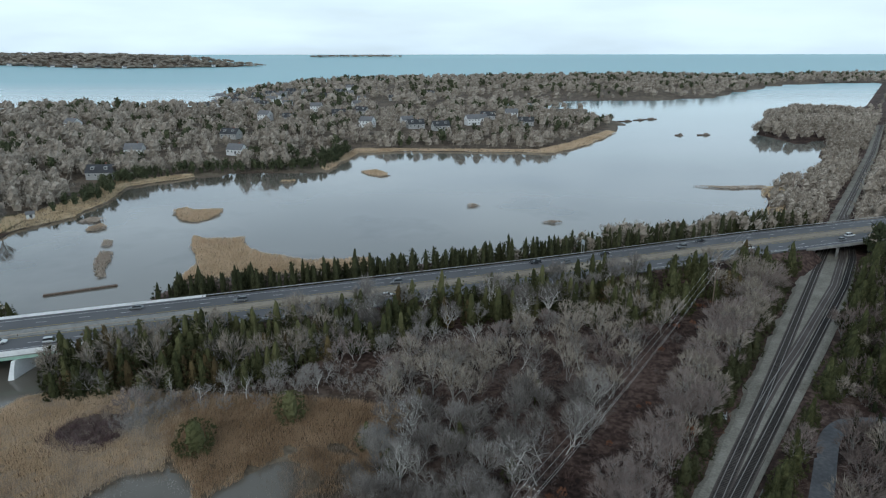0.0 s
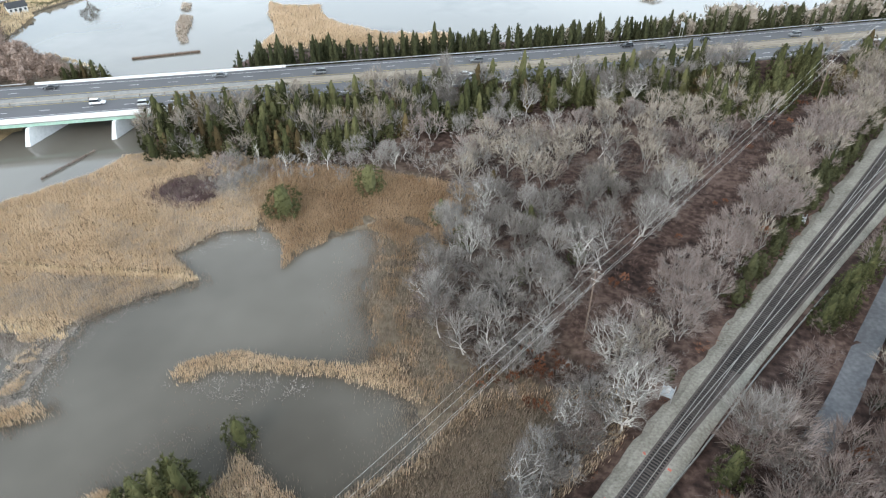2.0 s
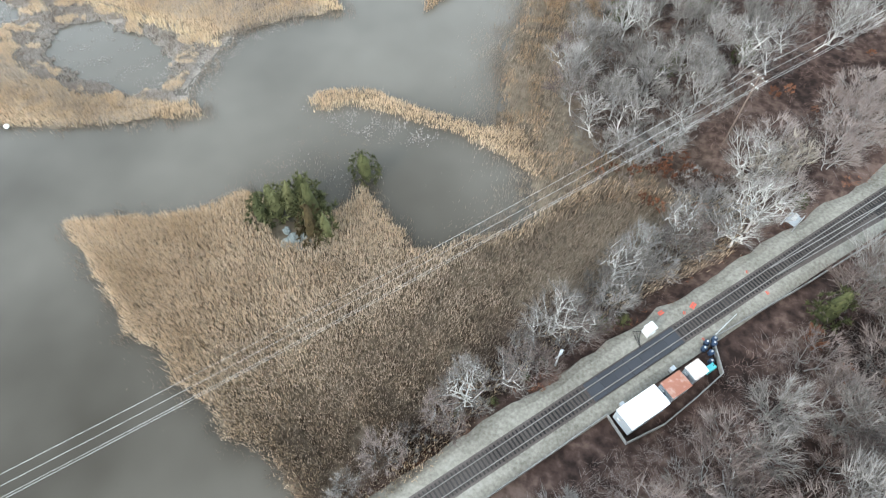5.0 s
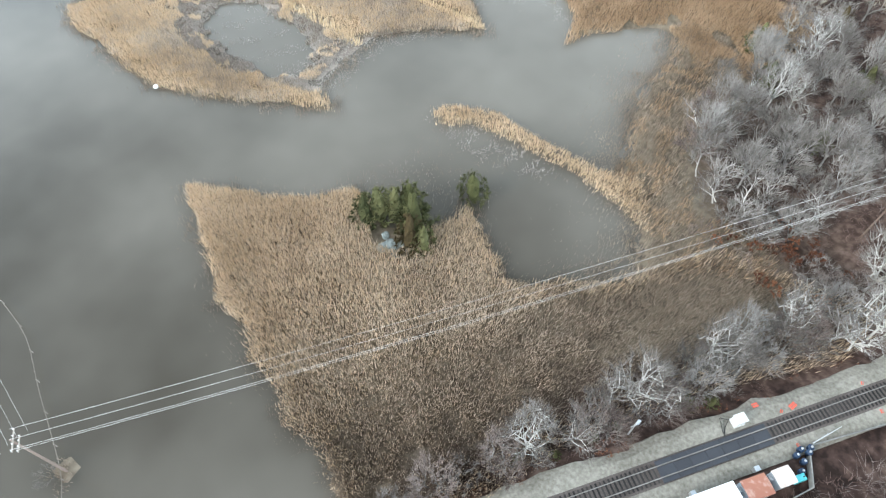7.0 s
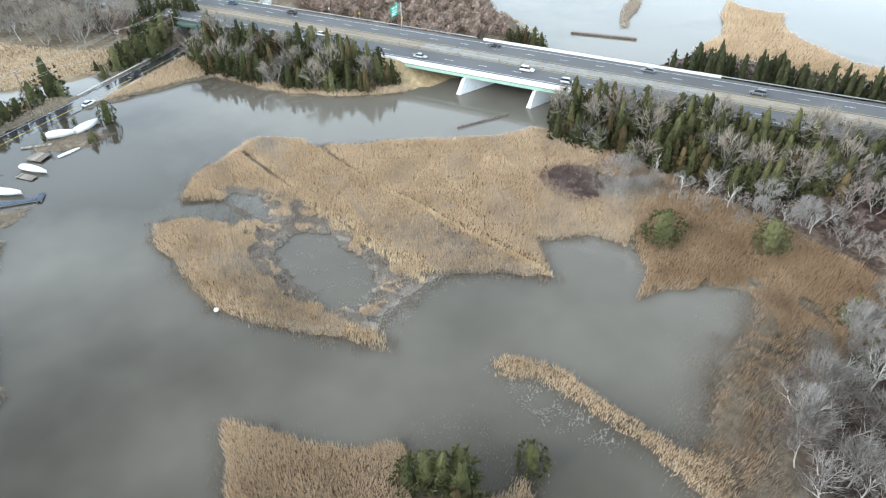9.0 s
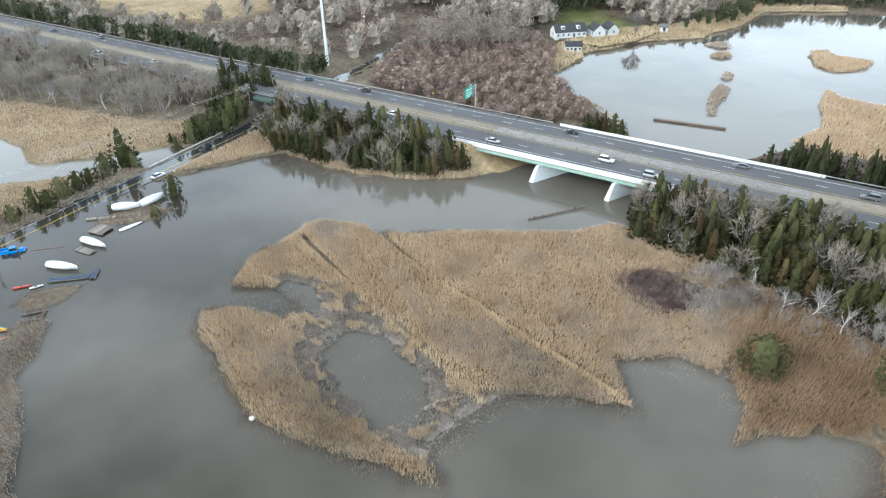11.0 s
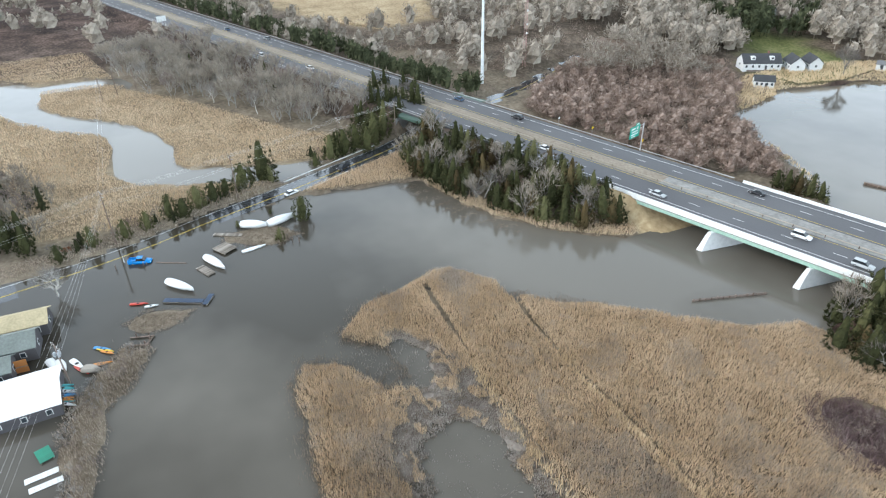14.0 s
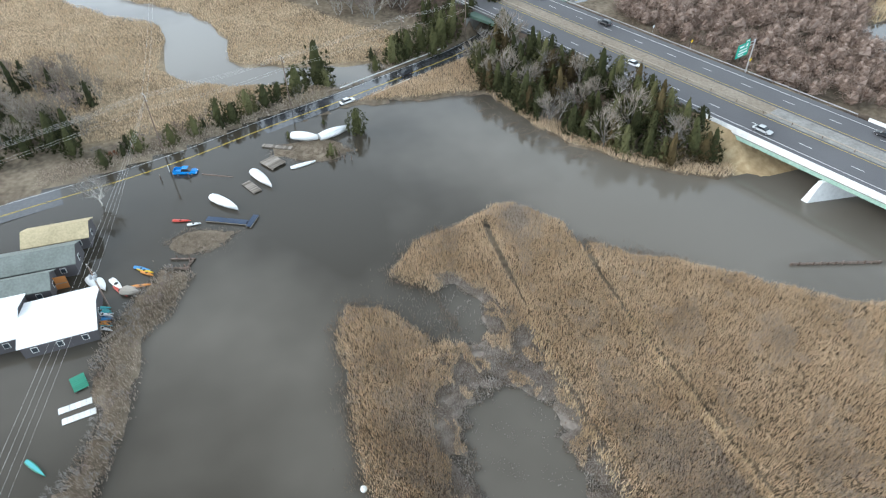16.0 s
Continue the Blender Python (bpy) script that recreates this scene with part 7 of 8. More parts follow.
for s, n, kind, colour in ((-125.2, -6.0, "suv", "white"), (-110.4, -9.8, "suv", "silver"), (-162, -9.9, "sedan", "silver"), (-204.8, -5.8, "sedan", "white"), (-339.8, -5.7, "sedan", "white"),
                           (-33, -5.7, "sedan", "black"), (150, -5.8, "suv", "white"), (207, -5.8, "suv", "white"), (197.5, -9.8, "sedan", "grey"), (-8, -5.8, "sedan", "white"), (-375, -9.8, "suv", "white")):
    car(kind, colour, hwy_pose(s, n, False), f"{colour} {'hatchback' if kind == 'suv' else 'saloon'} car on the near carriageway")
for s, n, kind, colour in ((-143, 9.8, "sedan", "black"), (-229.8, 9.8, "suv", "black"), (-259.8, 9.8, "sedan", "blue"), (-301, 6.0, "sedan", "black"), (-404, 9.8, "suv", "grey"), (-440.6, 6.0, "sedan", "blue"),
                           (-89.7, 9.8, "sedan", "grey"), (-56.6, 6.0, "suv", "grey"), (57.5, 9.8, "suv", "black"), (69.2, 6.0, "sedan", "grey"), (89.1, 9.8, "sedan", "black"), (125, 6.0, "suv", "grey"), (137.7, 9.8, "sedan", "black"), (-1.4, 6.0, "suv", "grey")):
    car(kind, colour, hwy_pose(s, n, True), f"{colour} {'hatchback' if kind == 'suv' else 'saloon'} car on the far carriageway")
car("pickup", "bright_blue", pose(-185.6, 4.8, -.28, 0, 0, 72), "bright blue pickup truck standing in flood water")
car("sedan", "white", pose(-206.5, 49.5, .05, 0, 0, 110), "white saloon car driving through a flooded road")
car("suv", "black", pose(-217, 69.5, .3, 0, 0, -66), "black car on the wet road")
car("suv", "silver", pose(-262, 205, 2.0, 0, 0, 120), "pale van parked beside the north road")

# ---- signs and masts ----
M_SIGNGREEN = plain("green_sign_face", (0.0, 0.40, 0.28), rough=0.4)
M_SIGNWHITE = plain("white_sign_legend", (0.72, 0.74, 0.73), rough=0.4)
M_SIGNYEL = plain("yellow_sign_face", (0.75, 0.52, 0.02), rough=0.4)


def board(t, name, w, h, face, at, label, bars=()):
    """A flat sign turned to the road's near end, with bars for what cannot be read."""
    b = part(name, Geo().box((0, 0, 0), (.08, w, h), bevel=.02), face, t, label)
    b.location = at
    for y, z, bw, bh in bars:
        part("legend_bar", Geo().box((.052, y, z), (.012, bw, bh)), M_SIGNWHITE, b)
    return b


gantry = thing("road_sign", "large green motorway sign on a cantilever arm", "road sign", hwy_pose(-185, 19.0), "")
part("post", Geo().tube([(0, 0, -3), (0, 0, 7.4)], [.25, .2], 10), M_GALV, gantry)
for z in (6.2, 7.1):
    part("arm", Geo().tube([(0, 0, z), (0, -6.5, z + .1)], .11, 8), M_GALV, gantry)
board(gantry, "sign_face", 5.6, 3.8, M_SIGNGREEN, (.3, -5.6, 6.0), "green sign face", ((-.9, 1.1, 2.2, .5), (1.4, 1.1, .9, .9), (0, .1, 3.8, .45), (0, -.75, 4.2, .45), (-.5, -1.45, 2.4, .32)))
board(gantry, "exit_tab", 1.8, .7, M_SIGNGREEN, (.3, -4.2, 8.3), "small green exit tab", ((0, 0, 1.3, .3),))
board(gantry, "warning_plate", .9, .9, M_SIGNYEL, (.3, .2, 1.6), "yellow warning plate").rotation_euler.x = math.pi / 4
for s, face in ((-202, M_SIGNYEL), (-216, M_SIGNWHITE)):
    sg = thing("road_sign", "small road sign on a thin post", "road sign", hwy_pose(s, 16.0))
    part("post", Geo().tube([(0, 0, -1.5), (0, 0, 2.3)], .04, 6), M_GALV, sg)
    board(sg, "plate", .75, .75, face, (.06, 0, 2.1), "diamond plate").rotation_euler.x = math.pi / 4
wsign = thing("road_sign", "large pale sign back on a twin post", "road sign", hwy_pose(-473, -17))
for y in (-1.6, 1.6):
    part("post", Geo().tube([(0, y, -1), (0, y, 5.5)], .12, 8), M_GALV, wsign)
for y in (-1.35, 1.35):
    part("panel", Geo().box((-.1, y, 5.2), (.1, 2.6, 3.0), bevel=.02), M_SIGNWHITE, wsign, "unpainted aluminium sign back")
esign = thing("road_sign", "back of a roadside sign on steel posts", "road sign", hwy_pose(83, 16.5))
for y in (-.9, .9):
    part("post", Geo().tube([(0, y, -1), (0, y, 5)], .1, 8), M_GALV, esign)
part("panel", Geo().box((0, 0, 4.3), (.1, 2.6, 2.0), bevel=.02), M_STEELGREY, esign)

mast = thing("cell_mast", "tall slim white steel mast beside the highway", "mast", pose(-275, 153, 4))
part("shaft", Geo().tube([(0, 0, -3), (0, 0, 20), (0, 0, 46)], [.75, .6, .45], 14), plain("white_mast_paint", (.72, .76, .78), rough=.4), mast)
part("collar", Geo().tube([(0, 0, 0), (0, 0, .5)], [1.1, 1.0], 14), M_CONCRETE, mast)
for k in range(6):
    a = k * math.pi / 3
    part("antenna", Geo().box((math.cos(a) * 1.2, math.sin(a) * 1.2, 44), (.3, .3, 2.0), a, bevel=.04), M_SIGNWHITE, mast)
lattice = thing("lattice_tower", "thin red and white steel lattice tower", "mast", pose(-285, 181, 4))
legs = [(math.cos(a) * .9, math.sin(a) * .9) for a in (0.3, 2.4, 4.5)]
M_LATT = plain("faded_red_tower_paint", (.42, .26, .24), rough=.6)
for x, y in legs:
    part("leg", Geo().tube([(x, y, -2), (x * .6, y * .6, 38)], .07, 5), M_LATT, lattice)
lg = Geo()
for k in range(20):
    z0, z1 = 2 * k - 1, 2 * k + 1
    for i in range(3):
        a, b = legs[i], legs[(i + 1) % 3]
        f0, f1 = 1 - .4 * z0 / 38, 1 - .4 * z1 / 38
        lg.tube([(a[0] * f0, a[1] * f0, z0), (b[0] * f1, b[1] * f1, z1)], .035, 3)
part("bracing", lg, M_LATT, lattice)
for z in (14, 18, 24):
    part("dish", Geo().tube([(.9, 0, z), (1.2, 0, z)], [.5, .35], 12), M_SIGNWHITE, lattice)

# ---- houses and sheds ----
M_CLAP = {c: material(c + "_clapboard", [tuple(x * .85 for x in v), v, tuple(min(1, x * 1.08) for x in v)], scale=1.0, rough=.7, stretch=(1, 1, 14), bump=.2, vary="none") for c, v in
          dict(white=(.70, .71, .71), grey=(.36, .36, .35), tan=(.46, .40, .31), dark=(.09, .085, .09)).items()}
M_SHINGLE = {c: material(c + "_roof_shingle", [tuple(x * .75 for x in v), v, tuple(x * 1.25 for x in v)], scale=2.2, rough=.9, big=.3, bump=.4, vary="none") for c, v in
             dict(dark=(.06, .062, .068), grey=(.17, .17, .175), brown=(.15, .12, .10), tan=(.50, .42, .27), greenish=(.20, .225, .21)).items()}
M_WHITEROOF = material("white_metal_roof", [(.78, .79, .80), (.86, .87, .88), (.9, .9, .91)], scale=.8, rough=.45, big=.2, bump=.06, vary="none", stretch=(1, 6, 1))
M_PANE = plain("window_pane", (.05, .06, .07), rough=.06)
M_TRIM = plain("white_trim", (.72, .72, .71), rough=.5)


def house(name, label, m, w, d, eave, ridge, wall, roof, storeys=1, over=.35, windows=4, chimney=True, porch=False, group="", dormers=0, category="house"):
    """A gabled building: ridge along x, walls, two roof slabs, windows with sills, door, chimney."""
    t = thing(name, label, category, m, group)
    x, y = w / 2, d / 2
    part("wall", Geo().add([(-x, -y, -.8), (x, -y, -.8), (x, y, -.8), (-x, y, -.8), (-x, -y, eave), (x, -y, eave), (x, y, eave), (-x, y, eave), (-x, 0, ridge), (x, 0, ridge)],
                           [(0, 1, 5, 4), (2, 3, 7, 6), (1, 2, 6, 9, 5), (3, 0, 4, 8, 7), (3, 2, 1, 0)]), wall, t)
    k = (ridge - eave) / y
    for sgn in (-1, 1):
        a = x + over
        lo = eave - over * k
        pts = [(-a, sgn * (y + over), lo), (a, sgn * (y + over), lo), (a, 0, ridge), (-a, 0, ridge)]
        part("roof", Geo().add([(p[0], p[1], p[2] + .04) for p in pts] + [(p[0], p[1], p[2] + .22) for p in pts], [(0, 1, 2, 3)[::-1], (4, 5, 6, 7), (0, 1, 5, 4), (1, 2, 6, 5), (2, 3, 7, 6), (3, 0, 4, 7)]), roof, t)
    for st in range(storeys):
        for i in range(windows):
            wx = -x + w * (i + .5) / windows
            for sgn in (-1, 1):
                wn = part("window", Geo().box((wx, sgn * (y + .03), eave * (st + .58) / storeys), (1.1, .08, 1.25), bevel=.02), M_TRIM, t, "white-framed window")
                part("pane", Geo().box((wx, sgn * (y + .06), eave * (st + .58) / storeys), (.9, .06, 1.05)), M_PANE, wn)
    for sgn in (-1, 1):
        wn = part("window", Geo().box((sgn * (x + .03), 0, eave * .62 if storeys == 1 else eave * .8), (.08, 1.1, 1.2), bevel=.02), M_TRIM, t, "white-framed window")
        part("pane", Geo().box((sgn * (x + .06), 0, eave * .62 if storeys == 1 else eave * .8), (.06, .9, 1.0)), M_PANE, wn)
    part("door", Geo().box((x * .2, -y - .04, 1.0), (.95, .08, 2.0), bevel=.02), M_CLAP["dark"], t, "dark front door")
    if chimney:
        part("chimney", Geo().box((x * .4, .3, ridge + .4), (.7, .7, 1.7), bevel=.03), material("red_brick", [(.18, .09, .07), (.27, .14, .11)], scale=6, vary="none") if "red_brick" not in bpy.data.materials else bpy.data.materials["red_brick"], t, "brick chimney")
    for i in range(dormers):
        dx = -x * .5 + w * .5 * i / max(1, dormers - 1)
        dm = part("dormer", Geo().box((dx, -y * .55, eave + k * y * .5 + .35), (1.8, 2.0, 1.5), bevel=.03), wall, t, "small roof dormer")
        part("pane", Geo().box((dx, -y * .55 - 1.02, eave + k * y * .5 + .4), (1.1, .06, .8)), M_PANE, dm)
    if porch:
        part("porch", Geo().box((0, -y - 1.3, .1), (w * .8, 2.4, .3), bevel=.03), M_TIMBER, t)
    return t


house("house", "long white shingled house with dark roof and dormers", pose(-233, 276, 1.8, 0, 0, 62), 17, 9, 3.2, 6.4, M_CLAP["white"], M_SHINGLE["dark"], windows=6, porch=True, dormers=2, group="shore houses")
house("house", "white gabled wing beside the long house", pose(-224, 288, 1.8, 0, 0, 152), 9, 6.5, 3.4, 6.2, M_CLAP["white"], M_SHINGLE["dark"], windows=3, chimney=False, group="shore houses")
house("house", "white gabled wing beside the long house", pose(-221, 296, 1.8, 0, 0, 152), 9, 6, 3.4, 6.0, M_CLAP["white"], M_SHINGLE["dark"], windows=3, chimney=False, group="shore houses")
house("boat_house", "small white boathouse with a dark roof at the water", pose(-214, 258, 1.0, 0, 0, 50), 8, 5, 2.8, 4.6, M_CLAP["white"], M_SHINGLE["dark"], windows=4, chimney=False)
house("house", "two-storey house with dark slate roof on a lawn", pose(-287, 337, 6.0, 0, 0, 20), 12, 8, 4.8, 8.0, M_CLAP["grey"], M_SHINGLE["dark"], 2, windows=4, group="shore houses")
house("garden_shed", "small white garden shed by the trees", pose(-205, 322, 2.0, 0, 0, 30), 4, 3.4, 2.3, 3.5, M_CLAP["white"], M_SHINGLE["grey"], windows=1, chimney=False)
part_rng = np.random.default_rng(17)
FARHOUSE = [house("house", "white two-storey house among bare trees", AWAY, 12, 9, 5.2, 8.6, M_CLAP["white"], M_SHINGLE["grey"], 2, group="houses on the far shore"),
            house("house", "grey shingled house among bare trees", AWAY, 14, 9, 3.4, 7.0, M_CLAP["grey"], M_SHINGLE["dark"], 1, dormers=2, group="houses on the far shore"),
            house("house", "white cottage with a pale roof among trees", AWAY, 11, 8, 3.2, 6.4, M_CLAP["white"], M_SHINGLE["grey"], 1, group="houses on the far shore")]


def far_house(x, y, k, turn, up=0.0):
    return copy_thing(FARHOUSE[k % 3], pose(x, y, floor_at(x, y) + up, 0, 0, turn))


for k, (x, y) in enumerate(HOUSE_SPOTS):
    far_house(x, y, k * 2 if k % 5 else 1, part_rng.uniform(-25, 25), .8).scale = (1.3, 1.3, 1.3)
for k in range(9):
    hx = -2080 + 120 * k
    hy = float(np.interp(hx, (-2121, -1517, -817), (3218, 3110, 3480))) + 10 + part_rng.uniform(0, 12)
    far_house(hx, hy, k, part_rng.uniform(0, 90), 3.0).scale = (1.6, 1.6, 1.6)
for h in FARHOUSE:
    for o in (*h.children_recursive, h):
        bpy.data.objects.remove(o)

# ---- the flooded boatyard ----
house("boat_shed", "long shed with a faded tan roof in flood water", pose(-166.5, -21, -.2, 0, 0, 88), 12.5, 6.5, 3.2, 4.8, M_CLAP["dark"], M_SHINGLE["tan"], windows=3, chimney=False, category="shed", group="boatyard sheds")
house("boat_shed", "long shed with a grey-green roof in flood water", pose(-158.5, -24, -.2, 0, 0, 88), 15, 7.0, 3.4, 5.2, M_CLAP["dark"], M_SHINGLE["greenish"], windows=3, chimney=False, category="shed", group="boatyard sheds")
house("boat_shed", "grey-green roofed shed with an orange gable door", pose(-151.5, -27, -.2, 0, 0, 88), 13, 5.5, 3.2, 4.9, M_CLAP["dark"], M_SHINGLE["greenish"], windows=3, chimney=False, category="shed", group="boatyard sheds")
house("boat_shed", "wide shed with a bright white metal roof", pose(-140.2, -17.8, -.2, 0, 0, 92), 12.5, 11.5, 3.0, 4.4, M_CLAP["dark"], M_WHITEROOF, windows=3, chimney=False, category="shed", group="boatyard sheds")
house("boat_shed", "wide shed with a bright white metal roof", pose(-142.5, -31, -.2, 0, 0, 92), 12.5, 11.5, 3.2, 5.0, M_CLAP["dark"], M_WHITEROOF, windows=3, chimney=False, category="shed", group="boatyard sheds")
orange = thing("gable_door", "weathered orange timber door leaning on a shed", "door", pose(-151.5, -20.0, -.2, -8, 0, 88))
part("panel", Geo().box((0, 0, 1.5), (3.6, .12, 3.0), bevel=.03), plain("orange_timber", (.42, .17, .05), rough=.8), orange)
part("brace", Geo().box((0, -.09, 1.5), (3.5, .06, .16)), M_TIMBER, orange)


def boat(name, label, m, L, W, H, hull, top, cover=True, group="laid-up boats", cockpit=False):
    """A hull lofted from stern to a pointed bow, with a cover or an open well."""
    t = thing(name, label, "boat", m, group)
    rings, lid = [], []
    for f in (0, .12, .35, .6, .82, .95, 1.0):
        w = W / 2 * (.72 if f == 0 else .9 + .1 * math.sin(f * 6) if f < .4 else max(.02, 1 - ((f - .4) / .6) ** 1.5))
        x = -L / 2 + L * f
        sheer = H * (.85 + .25 * f * f)
        keel = H * .35 * max(0, (f - .55) / .45) ** 2
        rings.append([(x, 0, keel), (x, w * .65, keel + H * .15), (x, w, sheer * .6 + keel * .3), (x, w * 1.02, sheer), (x, 0, sheer + .01), (x, -w * 1.02, sheer), (x, -w, sheer * .6 + keel * .3), (x, -w * .65, keel + H * .15)])
        crest = sheer + H * (.55 * math.sin(math.pi * min(1, .18 + f * .8)) if cover else .05)
        lid.append([(x, w * 1.04, sheer - .08), (x, w * .6, sheer + (crest - sheer) * .65), (x, 0, crest), (x, -w * .6, sheer + (crest - sheer) * .65), (x, -w * 1.04, sheer - .08)])
    part("hull", Geo().loft(rings), hull, t, smooth=True)
    part("cover" if cover else "deck", Geo().loft(lid), top, t, "shrink-wrapped white cover" if cover else "")
    if cockpit:
        part("cockpit", Geo().tube([(-L * .05, 0, H * .9), (-L * .05, 0, H * 1.12)], [W * .33, W * .26], 10), M_TYRE, t)
    return t


M_WRAP = plain("white_shrink_wrap", (.80, .82, .84), rough=.5, k=.06)
M_GEL = plain("white_gelcoat", (.72, .73, .73), rough=.25, k=.06)
KAY = {c: plain(c + "_plastic", v, rough=.4) for c, v in dict(red=(.55, .06, .04), orange=(.72, .28, .05), yellow=(.78, .55, .03), blue=(.05, .28, .6), teal=(.08, .42, .45), white=(.75, .76, .76), green=(.02, .22, .14)).items()}
for x, y, tn, L, W, H in ((-175.8, 22.2, 24, 9.0, 2.4, 1.3), (-168.8, 13.0, 38, 8.8, 2.4, 1.4), (-191.0, 35.0, 60, 7.4, 2.7, 1.7), (-190.6, 42.6, 105, 8.4, 3.0, 1.6), (-179.0, 32.6, 98, 6.5, 1.3, .6)):
    boat("boat", "laid-up boat under a white shrink-wrapped cover", pose(x, y, -.25, 0, 0, tn), L, W, H, M_GEL, M_WRAP)
for x, y, tn, c, L in ((-165.8, 3.4, 70, "red", 4.2), (-163.6, 6.0, 80, "white", 3.0), (-152.0, -4.6, 55, "blue", 4.0), (-151.2, -4.0, 50, "yellow", 4.2), (-150.2, -3.6, 46, "orange", 3.4), (-146.8, -4.6, 82, "orange", 4.0),
                       (-148.8, -9.3, 30, "white", 5.0), (-146.6, -8.4, 30, "red", 5.0)):
    boat("kayak", f"{c} plastic kayak lying at the water's edge", pose(x, y, .02, 0, 0, tn), L, .8 if L < 4.5 else 1.3, .35, KAY[c], KAY[c], False, "kayaks", True)
for x, y, tn in ((-150.8, -14.0, 20), (-149.6, -12.2, 25)):
    boat("dinghy", "upturned white dinghy beside the sheds", pose(x, y, .0, 0, 0, tn), 4.4, 1.8, .6, M_GEL, M_GEL, True, "laid-up boats")
boat("rowing_boat", "round grey covered boat on the spit", pose(-145.6, -6.6, -.1, 0, 0, 60), 3.8, 2.4, .9, plain("grey_tarpaulin", (.36, .33, .29), rough=.9), bpy.data.materials["grey_tarpaulin"])
rk = thing("kayak_rack", "timber rack stacked with pale blue and orange kayaks", "rack", pose(-138.6, -12.0, -.1, 0, 0, 0))
for x in (-2.4, 0, 2.4):
    part("upright", Geo().box((x, 0, .8), (.12, 1.6, 1.6), bevel=.01), M_TIMBER, rk)
for z in (.5, 1.1):
    part("rail", Geo().box((0, .7, z), (5.4, .1, .1)), M_TIMBER, rk)
for k in range(11):
    c = ("teal", "white", "blue", "orange", "teal", "white", "teal")[k % 7]
    boat("kayak", f"{c} kayak stacked on a timber rack", pose(-142.0 + 1.05 * (k % 6), -11.6 + .35 * (k % 3), .35 + .55 * (k // 6), 0, 0, 62 + 9 * math.sin(k * 2.3)), 4.2, .75, .34, KAY[c], KAY[c], False, "kayaks", True)
boat("canoe", "green canoe drawn up by the bushes", pose(-110, -19, -.05, 0, 0, 40), 5.0, .9, .4, KAY["green"], KAY["teal"], False)


def raft(name, label, m, L, W, mat, planks, posts=0, category="dock"):
    t = thing(name, label, category, m)
    plank = Geo().box((0, 0, 0), (L / planks - .04, W, .09), bevel=.01).mesh("plank", mat)
    for k in range(planks):
        part("plank", plank, None, t).location = (-L / 2 + L * (k + .5) / planks, 0, .42)
    for y in (-W / 2 + .2, W / 2 - .2):
        part("bearer", Geo().box((0, y, .22), (L, .2, .3)), M_TIMBER, t)
    for k in range(posts):
        part("post", Geo().tube([(-L / 2 + L * (k + .5) / posts, W / 2 + .12, -1.2), (-L / 2 + L * (k + .5) / posts, W / 2 + .12, 1.2)], .12, 7), M_POLE, t)
    return t


M_BLUEDOCK = plain("dark_blue_dock_plastic", (.022, .045, .09), rough=.5)
raft("floating_dock", "dark blue plastic floating dock with an elbow", pose(-162.2, 13.0, 0, 0, 0, 62), 9.5, 1.5, M_BLUEDOCK, 10)
raft("floating_dock", "dark blue plastic end of a floating dock", pose(-160.2, 18.3, 0, 0, 0, 150), 4.2, 1.3, M_BLUEDOCK, 5)
raft("raft", "weathered green-grey timber swimming raft", pose(-182.2, 25.6, .1, 0, 0, 30), 5.0, 4.2, M_TIMBER, 14)
raft("dock", "half-sunken grey timber dock sections", pose(-173.5, 19.5, -.15, 0, 0, 25), 5.5, 2.2, M_TIMBER, 14)
raft("dock", "half-sunken grey timber dock sections", pose(-189.5, 27.5, -.15, 0, 0, 60), 8.0, 1.4, M_TIMBER, 18)
raft("dock", "narrow dark timber landing stage", pose(-152.3, 3.4, -.1, 0, 0, 72), 5.2, .4, M_POLE, 12, 2)
raft("dock", "narrow dark timber landing stage", pose(-150.0, 4.6, -.1, 0, 0, 150), 3.6, .4, M_POLE, 8, 2)
raft("dock", "narrow dark timber landing stage", pose(-149.6, 2.4, -.1, 0, 0, 72), 5.0, .4, M_POLE, 12, 2)
raft("dock", "green-painted float by the reeds", pose(-125.2, -14.2, -.1, 0, 0, 20), 3.6, 2.4, KAY["green"], 8)
for x, y in ((-120.4, -14.4), (-118.0, -13.6)):
    raft("floating_dock", "long white float moored by the reeds", pose(x, y, -.3, 0, 0, 98), 5.2, 1.3, KAY["white"], 6)
raft("dock", "old timber catwalk in the reeds", pose(-135.5, -8.5, -.05, 0, 0, 120), 6.0, .7, M_TIMBER, 16)
sp = thing("mooring_post", "dark timber mooring post in flood water", "post", pose(-187.4, 1.0, -.6))
part("shaft", Geo().tube([(0, 0, -.5), (0, 0, 2.4)], .1, 7), M_INSUL, sp)
for k, (x, y) in enumerate(((-178.4, 42.8), (-177.2, 44.4), (-180.2, 42.0), (-183, 5.5), (-184.5, -1.0))):
    mp = thing("mooring_post", "dark timber mooring post in flood water", "post", pose(x, y, -.6), "mooring posts")
    part("shaft", Geo().tube([(0, 0, -.6), (0, 0, 1.9)], .13, 7), M_POLE, mp)
    part("cap", Geo().tube([(0, 0, 1.9), (0, 0, 2.05)], [.15, .08], 7), M_TIMBER, mp)
timber = thing("drift_timber", "long drift timber floating in the flood", "timber", pose(-181.5, 12, .02, 0, 0, 60))
part("log", Geo().tube([(-4, 0, 0), (4, .2, 0)], [.2, .14], 7), M_POLE, timber)

